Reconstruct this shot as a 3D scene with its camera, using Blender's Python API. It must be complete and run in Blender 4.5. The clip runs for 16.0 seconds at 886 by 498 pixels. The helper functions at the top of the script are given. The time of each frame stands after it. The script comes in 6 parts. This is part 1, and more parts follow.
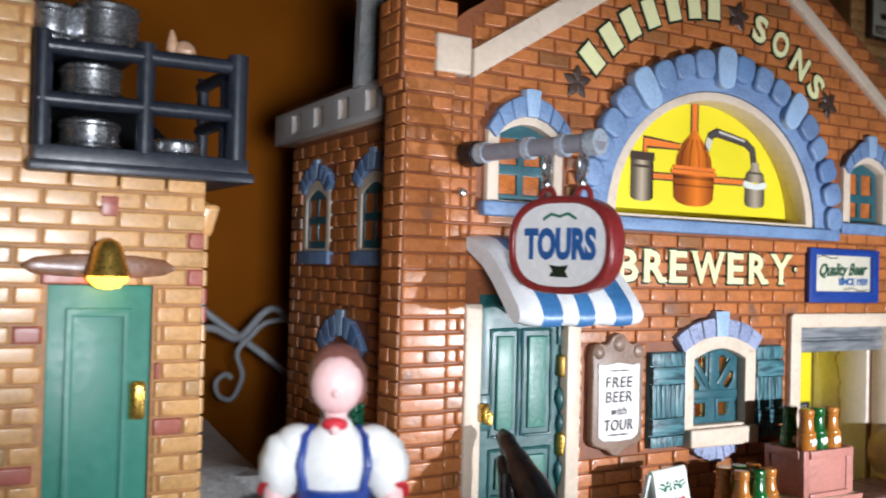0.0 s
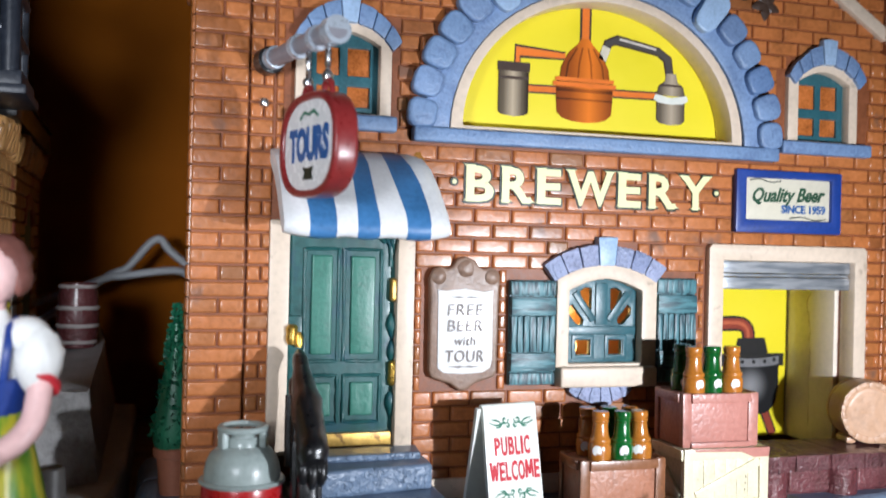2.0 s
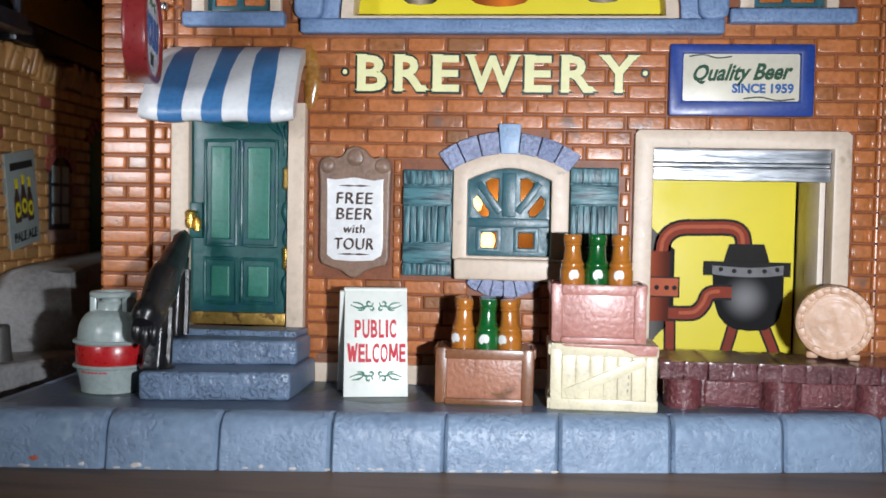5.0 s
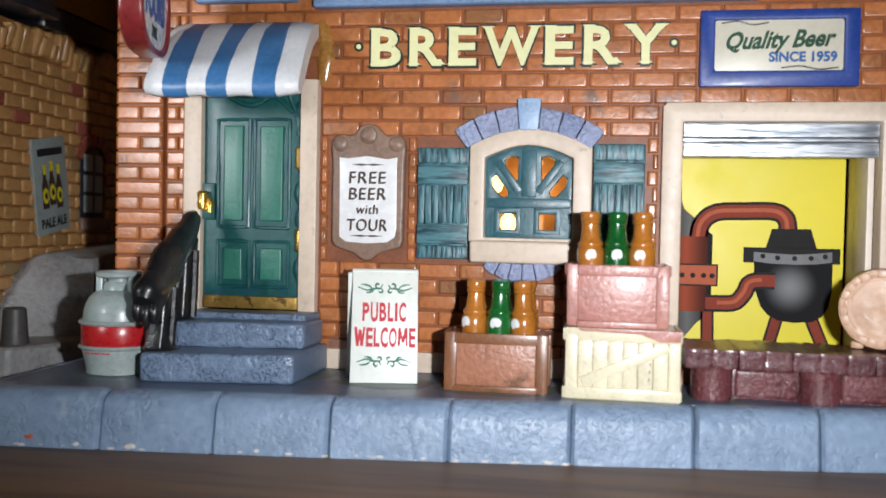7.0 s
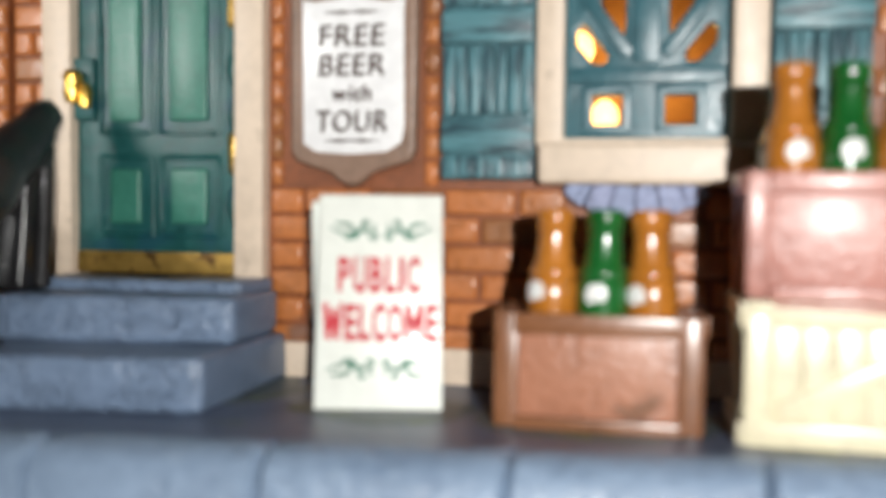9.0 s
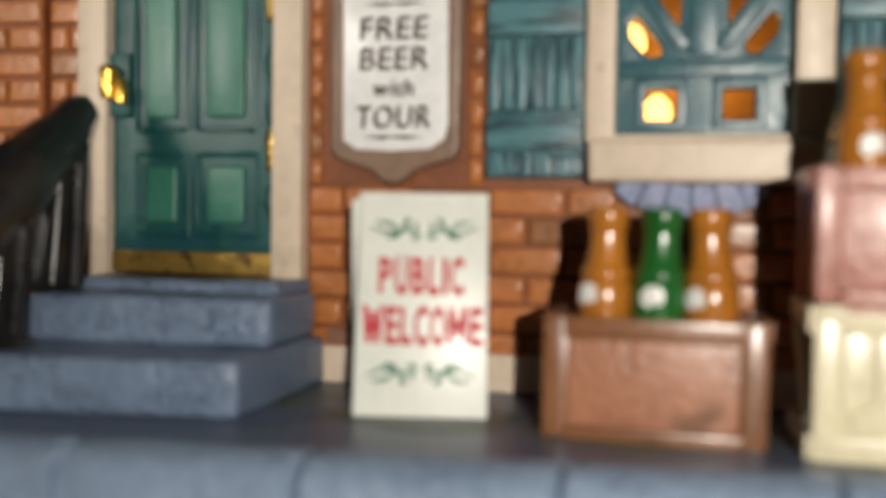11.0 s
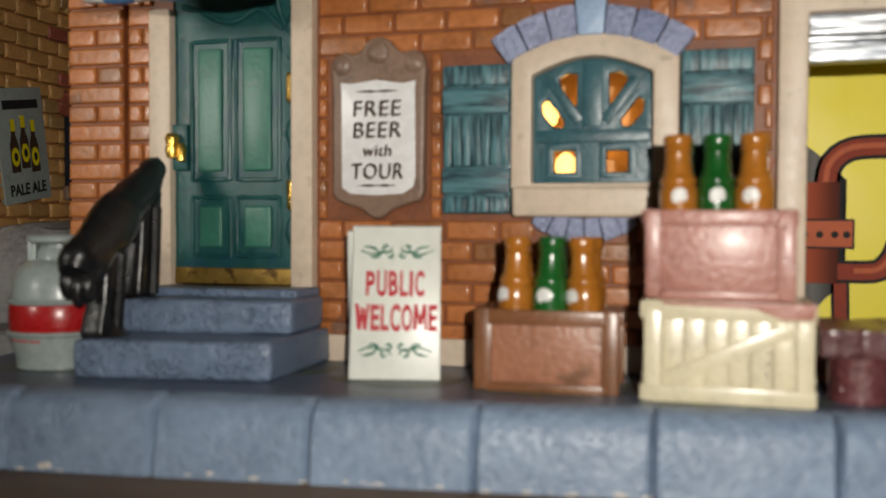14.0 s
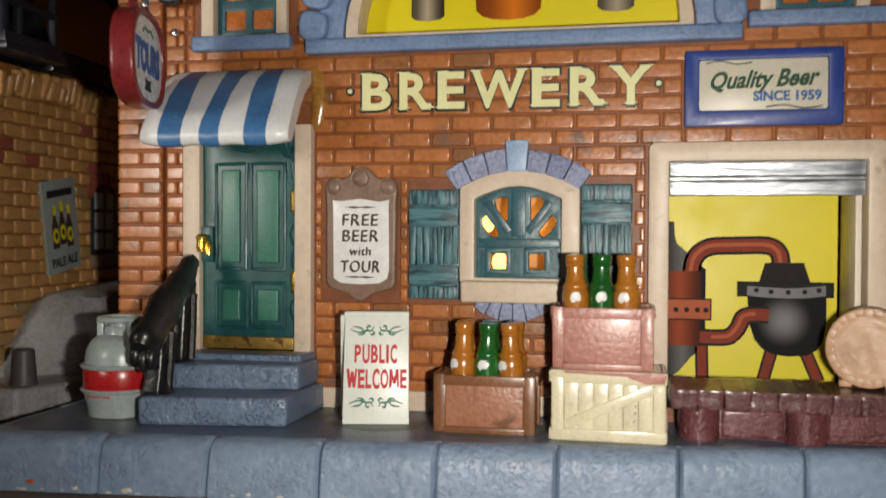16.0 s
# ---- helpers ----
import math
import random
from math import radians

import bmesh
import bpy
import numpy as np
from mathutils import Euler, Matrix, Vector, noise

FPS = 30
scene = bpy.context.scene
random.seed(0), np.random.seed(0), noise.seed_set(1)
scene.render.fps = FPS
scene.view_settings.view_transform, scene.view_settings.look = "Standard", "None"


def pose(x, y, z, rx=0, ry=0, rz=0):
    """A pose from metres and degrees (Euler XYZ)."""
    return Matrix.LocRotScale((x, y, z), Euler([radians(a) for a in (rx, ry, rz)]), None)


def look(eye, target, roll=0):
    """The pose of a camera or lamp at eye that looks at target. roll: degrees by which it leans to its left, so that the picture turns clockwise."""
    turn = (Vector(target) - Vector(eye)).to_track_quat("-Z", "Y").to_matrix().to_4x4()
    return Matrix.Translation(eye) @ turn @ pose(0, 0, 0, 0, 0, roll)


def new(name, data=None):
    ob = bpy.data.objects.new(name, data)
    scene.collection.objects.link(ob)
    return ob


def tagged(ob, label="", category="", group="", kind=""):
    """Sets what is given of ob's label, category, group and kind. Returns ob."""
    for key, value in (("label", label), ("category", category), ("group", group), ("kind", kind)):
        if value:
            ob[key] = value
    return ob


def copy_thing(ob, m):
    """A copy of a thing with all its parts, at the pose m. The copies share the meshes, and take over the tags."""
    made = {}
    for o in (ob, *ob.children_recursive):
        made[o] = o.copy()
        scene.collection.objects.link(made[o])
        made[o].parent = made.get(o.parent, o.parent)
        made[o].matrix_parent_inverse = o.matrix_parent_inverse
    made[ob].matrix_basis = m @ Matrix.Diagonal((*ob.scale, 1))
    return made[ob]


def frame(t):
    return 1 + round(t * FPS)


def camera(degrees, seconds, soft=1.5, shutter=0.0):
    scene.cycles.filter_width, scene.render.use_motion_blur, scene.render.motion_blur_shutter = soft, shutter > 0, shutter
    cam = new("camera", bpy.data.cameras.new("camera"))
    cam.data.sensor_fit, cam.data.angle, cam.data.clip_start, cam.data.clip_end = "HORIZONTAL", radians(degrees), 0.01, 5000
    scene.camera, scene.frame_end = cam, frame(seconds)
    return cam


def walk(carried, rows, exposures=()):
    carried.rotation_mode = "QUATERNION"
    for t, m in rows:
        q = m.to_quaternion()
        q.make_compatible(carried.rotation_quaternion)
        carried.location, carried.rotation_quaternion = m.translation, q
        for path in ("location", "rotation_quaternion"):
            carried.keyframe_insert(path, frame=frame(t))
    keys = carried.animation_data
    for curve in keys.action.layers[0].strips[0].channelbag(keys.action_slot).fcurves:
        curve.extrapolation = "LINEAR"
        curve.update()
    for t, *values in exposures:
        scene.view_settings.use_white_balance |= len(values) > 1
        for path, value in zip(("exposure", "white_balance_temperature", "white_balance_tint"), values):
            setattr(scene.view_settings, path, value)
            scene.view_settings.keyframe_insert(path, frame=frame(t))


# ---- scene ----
cam = camera(51.4, 16.0, soft=1.65, shutter=0.5)
cam.data.dof.use_dof, cam.data.dof.focus_distance, cam.data.dof.aperture_fstop = True, 0.245, 16.0
PATH = [
    (0, (-0.12683, -0.20499, 0.08149), (0.27376, 0.48732, 0.09681), 1.47),
    (0.5, (-0.10720, -0.20909, 0.07900), (0.28466, 0.48814, 0.09673), 1.12),
    (1, (-0.08100, -0.21883, 0.07958), (0.27277, 0.49856, 0.09355), 1.52),
    (1.5, (-0.04925, -0.22421, 0.06991), (0.25142, 0.51696, 0.08609), 1.47),
    (2, (-0.02613, -0.23209, 0.06525), (0.20475, 0.53387, 0.06657), 1.35),
    (2.5, (-0.00006, -0.23736, 0.05308), (0.16669, 0.54506, 0.05396), 1.17),
    (3, (0.02451, -0.23989, 0.05144), (0.13627, 0.55202, 0.03161), 1.11),
    (3.5, (0.04595, -0.24450, 0.04964), (0.10799, 0.55271, 0.02489), 1.02),
    (4, (0.06101, -0.24501, 0.04497), (0.07780, 0.55445, 0.02087), 0.88),
    (4.5, (0.07962, -0.24546, 0.04689), (0.05013, 0.55334, 0.01459), 0.93),
    (7, (0.10887, -0.23214, 0.03809), (-0.02599, 0.55570, 0.01718), 1.14),
    (7.5, (0.10434, -0.20549, 0.03527), (-0.03726, 0.58118, 0.01006), 0.94),
    (8, (0.09860, -0.17882, 0.03057), (-0.04859, 0.60708, 0.00290), 1.05),
    (8.5, (0.09441, -0.15108, 0.02788), (-0.05836, 0.63407, 0.00307), 0.93),
    (9, (0.09057, -0.12919, 0.02586), (-0.07826, 0.65233, -0.01251), 0.64),
    (9.2, (0.09020, -0.12383, 0.02422), (-0.09245, 0.65411, -0.00430), 0.79),
    (10.25, (0.08550, -0.11903, 0.02397), (-0.10585, 0.65677, -0.00659), 0.82),
    (11.3, (0.08981, -0.12724, 0.02492), (-0.11023, 0.64644, -0.00768), 0.85),
    (11.5, (0.09110, -0.12931, 0.02446), (-0.11017, 0.64402, -0.00630), 0.81),
    (12, (0.09933, -0.14562, 0.02534), (-0.11021, 0.62501, -0.00250), 0.68),
    (12.5, (0.10636, -0.16267, 0.02752), (-0.10040, 0.60858, -0.00268), 0.38),
    (13, (0.10856, -0.17159, 0.02818), (-0.09892, 0.59951, -0.00065), 0.33),
    (13.5, (0.10879, -0.17230, 0.02750), (-0.09595, 0.59968, 0.00625), 0.50),
    (14, (0.10835, -0.17237, 0.02785), (-0.09792, 0.59918, 0.00441), 0.24),
    (14.5, (0.11162, -0.18722, 0.03306), (-0.09140, 0.58498, 0.01278), 0.15),
    (15, (0.11816, -0.20691, 0.03484), (-0.07384, 0.56851, 0.01983), 0.13),
    (15.5, (0.12138, -0.21967, 0.04019), (-0.05966, 0.55854, 0.01722), 0.03),
    (16, (0.11955, -0.23363, 0.04666), (-0.04253, 0.54922, 0.03225), 0.28),
]
walk(cam, [(t, look(eye, target, roll)) for t, eye, target, roll in PATH],
     exposures=[(0.0, 0.36, 5600, 10), (1.5, 0.26, 5600, 10), (2.5, 0.18, 5500, 10), (3.5, -0.03, 5550, 10), (4.5, -0.2, 5600, 10), (7.0, -0.17, 5750, 10), (8.0, -0.1, 5900, 10), (9.0, -0.06, 6150, 9), (11.5, -0.74, 6850, 9), (12.5, -1.0, 6900, 8), (14.0, -0.76, 6650, 9), (15.0, -0.84, 6700, 9), (16.0, -0.66, 6750, 9)])

# ---- world, lamps ----
world = bpy.data.worlds.new("world")
scene.world = world
world.use_nodes = True
world.node_tree.nodes["Background"].inputs[0].default_value = (0.9, 0.75, 0.55, 1)
world.node_tree.nodes["Background"].inputs[1].default_value = 0.004

U = 0.0008          # one model millimetre, in metres


def lamp(name, x, y, z, watts, colour, radius, aim=None, cone=100):
    """A bare bulb, or a torch with a soft-edged beam when it is aimed."""
    data = bpy.data.lights.new(name, "SPOT" if aim else "POINT")
    data.energy, data.color, data.shadow_soft_size = watts, colour, radius
    ob = new(name, data)
    ob.location = (x * U, y * U, z * U)
    if aim:
        data.spot_size, data.spot_blend = radians(cone), 1.0
        ob.matrix_basis = look((x * U, y * U, z * U), tuple(a * U for a in aim))
    return ob


# fixed stand-ins for one carried torch, near its places at the walk's end and start
lamp("torch_stand_in", 168, -264, 52, 2.45, (1.0, 0.95, 0.88), 0.003, (134, -10, 28), 104)
# added second lamp: fills the left flank, pub front and backdrop, aimed up-left
lamp("torch_stand_in", -120, -262, 98, 1.7, (1.0, 0.95, 0.88), 0.022, (-68, 15, 128), 72)
# bulb inside the model brewery
lamp("bulb_light", 112, 26, 60, 0.008, (1.0, 0.55, 0.14), 0.004)

# ---- materials ----


def nodes_of(name):
    m = bpy.data.materials.new(name)
    m.use_nodes = True
    return m, m.node_tree.nodes, m.node_tree.links, m.node_tree.nodes["Principled BSDF"]


def paint(name, colour, rough=0.35, vary=0.25, grain=3.0, bump=0.25, metal=0.0, dark=None, coat=0.0, spots=None, random=0.0, relief=0.25, pits=None):
    """Hand-brushed paint on cast resin. grain: size of the mottling in model mm."""
    m, nodes, links, bsdf = nodes_of(name)
    tex = nodes.new("ShaderNodeTexCoord")
    big = nodes.new("ShaderNodeTexNoise")
    big.inputs["Scale"].default_value = 1 / (grain * 4 * U)
    big.inputs["Detail"].default_value = 4
    fine = nodes.new("ShaderNodeTexNoise")
    fine.inputs["Scale"].default_value = 1 / (grain * 0.5 * U)
    fine.inputs["Detail"].default_value = 5
    here, shift = nodes.new("ShaderNodeObjectInfo"), nodes.new("ShaderNodeVectorMath")
    shift.operation = "ADD"
    links.new(tex.outputs["Object"], shift.inputs[0])
    links.new(here.outputs["Location"], shift.inputs[1])
    links.new(shift.outputs[0], big.inputs["Vector"])
    links.new(shift.outputs[0], fine.inputs["Vector"])
    ramp = nodes.new("ShaderNodeValToRGB")
    d = dark or tuple(c * (1 - vary) for c in colour)
    l = tuple(min(1, c * (1 + vary * 0.6) + 0.02 * vary) for c in colour)
    ramp.color_ramp.elements[0].position, ramp.color_ramp.elements[0].color = 0.3, (*d, 1)
    ramp.color_ramp.elements[1].position, ramp.color_ramp.elements[1].color = 0.72, (*l, 1)
    mid = ramp.color_ramp.elements.new(0.5)
    mid.color = (*colour, 1)
    mixv = nodes.new("ShaderNodeMath")
    mixv.operation = "MULTIPLY_ADD"
    mixv.inputs[1].default_value, mixv.inputs[2].default_value = 0.45, 0.0
    links.new(fine.outputs["Fac"], mixv.inputs[0])
    both = nodes.new("ShaderNodeMath")
    both.operation = "MULTIPLY_ADD"
    both.inputs[1].default_value = 0.55
    links.new(big.outputs["Fac"], both.inputs[0])
    links.new(mixv.outputs[0], both.inputs[2])
    links.new(both.outputs[0], ramp.inputs["Fac"])
    out = ramp.outputs["Color"]
    if random:
        info, geo = nodes.new("ShaderNodeObjectInfo"), nodes.new("ShaderNodeNewGeometry")
        add = nodes.new("ShaderNodeMath")
        add.operation = "ADD"
        links.new(info.outputs["Random"], add.inputs[0])
        links.new(geo.outputs["Random Per Island"], add.inputs[1])
        wrap = nodes.new("ShaderNodeMath")
        wrap.operation = "FRACT"
        links.new(add.outputs[0], wrap.inputs[0])
        tone = nodes.new("ShaderNodeValToRGB")
        tone.color_ramp.interpolation = "LINEAR"
        tone.color_ramp.elements[0].color = (1 - random, 1 - random, 1 - random * 0.9, 1)
        tone.color_ramp.elements[1].color = (1 + random * 0.4, 1 + random * 0.4, 1 + random * 0.35, 1)
        e = tone.color_ramp.elements.new(0.12)
        e.color = (0.95, 1.0, 1.0, 1)
        e = tone.color_ramp.elements.new(0.04)
        e.color = (0.62, 0.78, 0.95, 1)
        links.new(wrap.outputs[0], tone.inputs["Fac"])
        mul = nodes.new("ShaderNodeMix")
        mul.data_type, mul.blend_type = "RGBA", "MULTIPLY"
        mul.inputs["Factor"].default_value = 1.0
        links.new(out, mul.inputs[6])
        links.new(tone.outputs["Color"], mul.inputs[7])
        out = mul.outputs[2]
    if spots:
        vor = nodes.new("ShaderNodeTexNoise")
        vor.inputs["Scale"].default_value = 1 / (spots[1] * U)
        vor.inputs["Detail"].default_value = 3
        links.new(shift.outputs[0], vor.inputs["Vector"])
        cut = nodes.new("ShaderNodeMapRange")
        cut.inputs["From Min"].default_value, cut.inputs["From Max"].default_value = spots[2], spots[2] + 0.08
        links.new(vor.outputs["Fac"], cut.inputs["Value"])
        mx = nodes.new("ShaderNodeMix")
        mx.data_type = "RGBA"
        links.new(cut.outputs["Result"], mx.inputs["Factor"])
        links.new(out, mx.inputs[6])
        mx.inputs[7].default_value = (*spots[0], 1)
        out = mx.outputs[2]
    links.new(out, bsdf.inputs["Base Color"])
    rr = nodes.new("ShaderNodeMapRange")
    rr.inputs["To Min"].default_value, rr.inputs["To Max"].default_value = max(0.05, rough - 0.12), rough + 0.15
    links.new(fine.outputs["Fac"], rr.inputs["Value"])
    links.new(rr.outputs["Result"], bsdf.inputs["Roughness"])
    bsdf.inputs["Metallic"].default_value = metal
    if coat:
        bsdf.inputs["Coat Weight"].default_value, bsdf.inputs["Coat Roughness"].default_value = coat, 0.22
    if bump:
        b = nodes.new("ShaderNodeBump")
        b.inputs["Strength"].default_value, b.inputs["Distance"].default_value = bump, relief * U
        height = both.outputs[0]
        if pits:
            # small dents in patches: (size, depth)
            dent, patch = nodes.new("ShaderNodeTexNoise"), nodes.new("ShaderNodeTexNoise")
            dent.inputs["Scale"].default_value, dent.inputs["Detail"].default_value = 1 / (pits[0] * U), 2
            patch.inputs["Scale"].default_value, patch.inputs["Detail"].default_value = 1 / (pits[0] * 9 * U), 2
            links.new(shift.outputs[0], dent.inputs["Vector"])
            links.new(shift.outputs[0], patch.inputs["Vector"])
            cut, where = nodes.new("ShaderNodeMapRange"), nodes.new("ShaderNodeMapRange")
            cut.inputs["From Min"].default_value, cut.inputs["From Max"].default_value = 0.50, 0.62
            cut.inputs["To Max"].default_value = -pits[1]
            where.inputs["From Min"].default_value, where.inputs["From Max"].default_value = 0.40, 0.56
            links.new(dent.outputs["Fac"], cut.inputs["Value"])
            links.new(patch.outputs["Fac"], where.inputs["Value"])
            add = nodes.new("ShaderNodeMath")
            add.operation = "MULTIPLY_ADD"
            links.new(cut.outputs["Result"], add.inputs[0])
            links.new(where.outputs["Result"], add.inputs[1])
            links.new(both.outputs[0], add.inputs[2])
            height = add.outputs[0]
        links.new(height, b.inputs["Height"])
        links.new(b.outputs["Normal"], bsdf.inputs["Normal"])
    return m


def glow(name, colour, power):
    m, nodes, links, bsdf = nodes_of(name)
    bsdf.inputs["Base Color"].default_value = (*colour, 1)
    bsdf.inputs["Emission Color"].default_value = (*colour, 1)
    bsdf.inputs["Emission Strength"].default_value = power
    return m


def streaked(name, colour, dark, axis="z", step=1.1, rough=0.4):
    """Brushed paint over carved grain that runs along one axis."""
    m, nodes, links, bsdf = nodes_of(name)
    tex, mp = nodes.new("ShaderNodeTexCoord"), nodes.new("ShaderNodeMapping")
    s = [1 / (step * U)] * 3
    s["xyz".index(axis)] *= 0.12
    mp.inputs["Scale"].default_value = s
    links.new(tex.outputs["Object"], mp.inputs["Vector"])
    n = nodes.new("ShaderNodeTexNoise")
    n.inputs["Scale"].default_value, n.inputs["Detail"].default_value = 1.0, 3
    links.new(mp.outputs["Vector"], n.inputs["Vector"])
    ramp = nodes.new("ShaderNodeValToRGB")
    ramp.color_ramp.elements[0].position, ramp.color_ramp.elements[0].color = 0.38, (*dark, 1)
    ramp.color_ramp.elements[1].position, ramp.color_ramp.elements[1].color = 0.58, (*colour, 1)
    links.new(n.outputs["Fac"], ramp.inputs["Fac"])
    links.new(ramp.outputs["Color"], bsdf.inputs["Base Color"])
    b = nodes.new("ShaderNodeBump")
    b.inputs["Strength"].default_value, b.inputs["Distance"].default_value = 0.7, 0.5 * U
    links.new(n.outputs["Fac"], b.inputs["Height"])
    links.new(b.outputs["Normal"], bsdf.inputs["Normal"])
    bsdf.inputs["Roughness"].default_value = rough
    return m


def printed(name, dark, light, x0, x1, rough=0.55):
    """A printed tone that runs dark - light - dark across a width."""
    m, nodes, links, bsdf = nodes_of(name)
    tex, sep = nodes.new("ShaderNodeTexCoord"), nodes.new("ShaderNodeSeparateXYZ")
    links.new(tex.outputs["Object"], sep.inputs[0])
    mr = nodes.new("ShaderNodeMapRange")
    mr.inputs["From Min"].default_value, mr.inputs["From Max"].default_value = x0 * U, x1 * U
    speck, jitter = nodes.new("ShaderNodeTexNoise"), nodes.new("ShaderNodeMath")
    speck.inputs["Scale"].default_value, speck.inputs["Detail"].default_value = 1 / (0.5 * U), 2
    links.new(tex.outputs["Object"], speck.inputs["Vector"])
    jitter.operation = "MULTIPLY_ADD"
    jitter.inputs[1].default_value = 0.05 * U * (x1 - x0)
    links.new(speck.outputs["Fac"], jitter.inputs[0])
    links.new(sep.outputs["X"], jitter.inputs[2])
    links.new(jitter.outputs[0], mr.inputs["Value"])
    ramp = nodes.new("ShaderNodeValToRGB")
    ramp.color_ramp.elements[0].color = (*dark, 1)
    ramp.color_ramp.elements[1].color = (*dark, 1)
    for pos, k in ((0.28, 0.22), (0.56, 1.0), (0.84, 0.2)):
        e = ramp.color_ramp.elements.new(pos)
        e.color = (*[a + (b - a) * k for a, b in zip(dark, light)], 1)
    links.new(mr.outputs["Result"], ramp.inputs["Fac"])
    links.new(ramp.outputs["Color"], bsdf.inputs["Base Color"])
    bsdf.inputs["Roughness"].default_value, bsdf.inputs["Specular IOR Level"].default_value = rough, 0.15
    return m


def printed_ball(name, dark, light, cx, cz, r):
    """A printed tone that fades from a light middle to a dark edge."""
    m, nodes, links, bsdf = nodes_of(name)
    tex, mp, g = nodes.new("ShaderNodeTexCoord"), nodes.new("ShaderNodeMapping"), nodes.new("ShaderNodeTexGradient")
    mp.inputs["Scale"].default_value = (1 / (r * U), 0, 1 / (r * U))
    mp.inputs["Location"].default_value = (-cx / r, 0, -cz / r)
    g.gradient_type = "SPHERICAL"
    links.new(tex.outputs["Object"], mp.inputs["Vector"])
    links.new(mp.outputs["Vector"], g.inputs["Vector"])
    ramp = nodes.new("ShaderNodeValToRGB")
    ramp.color_ramp.elements[0].color, ramp.color_ramp.elements[1].color = (*dark, 1), (*light, 1)
    ramp.color_ramp.interpolation = "EASE"
    links.new(g.outputs["Fac"], ramp.inputs["Fac"])
    links.new(ramp.outputs["Color"], bsdf.inputs["Base Color"])
    bsdf.inputs["Roughness"].default_value, bsdf.inputs["Specular IOR Level"].default_value = 0.7, 0.15
    return m


BRICK = paint("glazed_brick", (0.41, 0.137, 0.037), 0.35, 0.36, 3.0, 0.6, coat=0.3, random=0.3, relief=0.5, spots=((0.20, 0.095, 0.055), 16.0, 0.64))
MORTAR = paint("brick_joint", (0.215, 0.066, 0.021), 0.5, 0.4, 2.0, 0.4)
TAN = paint("tan_brick", (0.56, 0.30, 0.105), 0.34, 0.3, 3.0, 0.4, coat=0.2, random=0.2)
TANJOINT = paint("tan_joint", (0.36, 0.17, 0.055), 0.5, 0.4, 2.0, 0.4)
REDBRICK = paint("dark_red_brick", (0.36, 0.105, 0.070), 0.35, 0.3, 2.0, 0.3)
CREAM = paint("cream_trim", (0.66, 0.54, 0.42), 0.42, 0.16, 4.0, 0.3, spots=((0.45, 0.36, 0.27), 5.0, 0.66))
BLUESTONE = paint("blue_stone", (0.17, 0.25, 0.42), 0.42, 0.35, 2.2, 0.8, dark=(0.10, 0.15, 0.29), relief=0.6, random=0.2)
PALESTONE = paint("pale_blue_stone", (0.33, 0.46, 0.66), 0.4, 0.25, 2.5, 0.6, relief=0.5)
LILAC = paint("lilac_stone", (0.31, 0.34, 0.50), 0.36, 0.35, 3.2, 1.0, relief=3.0, random=0.15)
KERB = paint("blue_grey_kerb", (0.195, 0.265, 0.37), 0.42, 0.3, 5.0, 0.9, dark=(0.14, 0.195, 0.285), relief=0.8, spots=((0.25, 0.32, 0.41), 7.0, 0.65), pits=(1.35, 0.2))
PAVE = paint("dark_blue_pavement", (0.10, 0.13, 0.20), 0.36, 0.4, 5.0, 0.6, relief=0.9, spots=((0.10, 0.125, 0.105), 20.0, 0.60))
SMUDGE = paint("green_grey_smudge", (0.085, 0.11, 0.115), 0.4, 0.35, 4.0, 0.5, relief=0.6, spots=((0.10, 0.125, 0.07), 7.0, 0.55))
STEPTOP = paint("smooth_blue_grey_step", (0.125, 0.17, 0.25), 0.36, 0.35, 5.0, 0.5, relief=0.7)
STEP = paint("blue_grey_step", (0.145, 0.2, 0.295), 0.3, 0.35, 4.0, 1.0, relief=1.3, spots=((0.10, 0.135, 0.21), 2.0, 0.64), pits=(1.1, 0.35))
DOORGREEN = paint("dark_green_paint", (0.011, 0.080, 0.078), 0.42, 0.4, 3.5, 0.5, coat=0.1, relief=0.5, spots=((0.010, 0.065, 0.085), 9.0, 0.56))
DOORFIELD = paint("worn_green_paint", (0.036, 0.165, 0.12), 0.4, 0.35, 3.0, 0.5, coat=0.1, relief=0.6)
PUBDOOR = paint("teal_green_door_paint", (0.04, 0.20, 0.145), 0.4, 0.2, 5.0, 0.3)
LEAFGREEN = paint("deep_green_paint", (0.02, 0.15, 0.085), 0.4, 0.3, 4.0, 0.2)
TEAL = streaked("teal_shutter_upright", (0.085, 0.21, 0.24), (0.014, 0.048, 0.064), "z")
TEALH = streaked("teal_shutter_level", (0.085, 0.21, 0.24), (0.014, 0.048, 0.064), "x")
TEALPLAIN = paint("teal_window", (0.030, 0.105, 0.13), 0.35, 0.4, 2.0, 0.5)
OLDGOLD = paint("dull_gold_paint", (0.46, 0.29, 0.07), 0.38, 0.4, 2.0, 0.6, metal=0.75, spots=((0.16, 0.09, 0.03), 3.0, 0.58))
GOLD = paint("gold_paint", (0.72, 0.46, 0.09), 0.28, 0.35, 1.5, 0.5, metal=0.9)
SILVER = paint("silver_paint", (0.62, 0.63, 0.65), 0.25, 0.25, 2.0, 0.3, metal=0.95)
ROLLSILVER = streaked("brushed_silver_paint", (0.56, 0.58, 0.61), (0.30, 0.33, 0.37), "x", 1.6, 0.36)
ROLLSILVER.node_tree.nodes["Principled BSDF"].inputs["Metallic"].default_value = 0.7
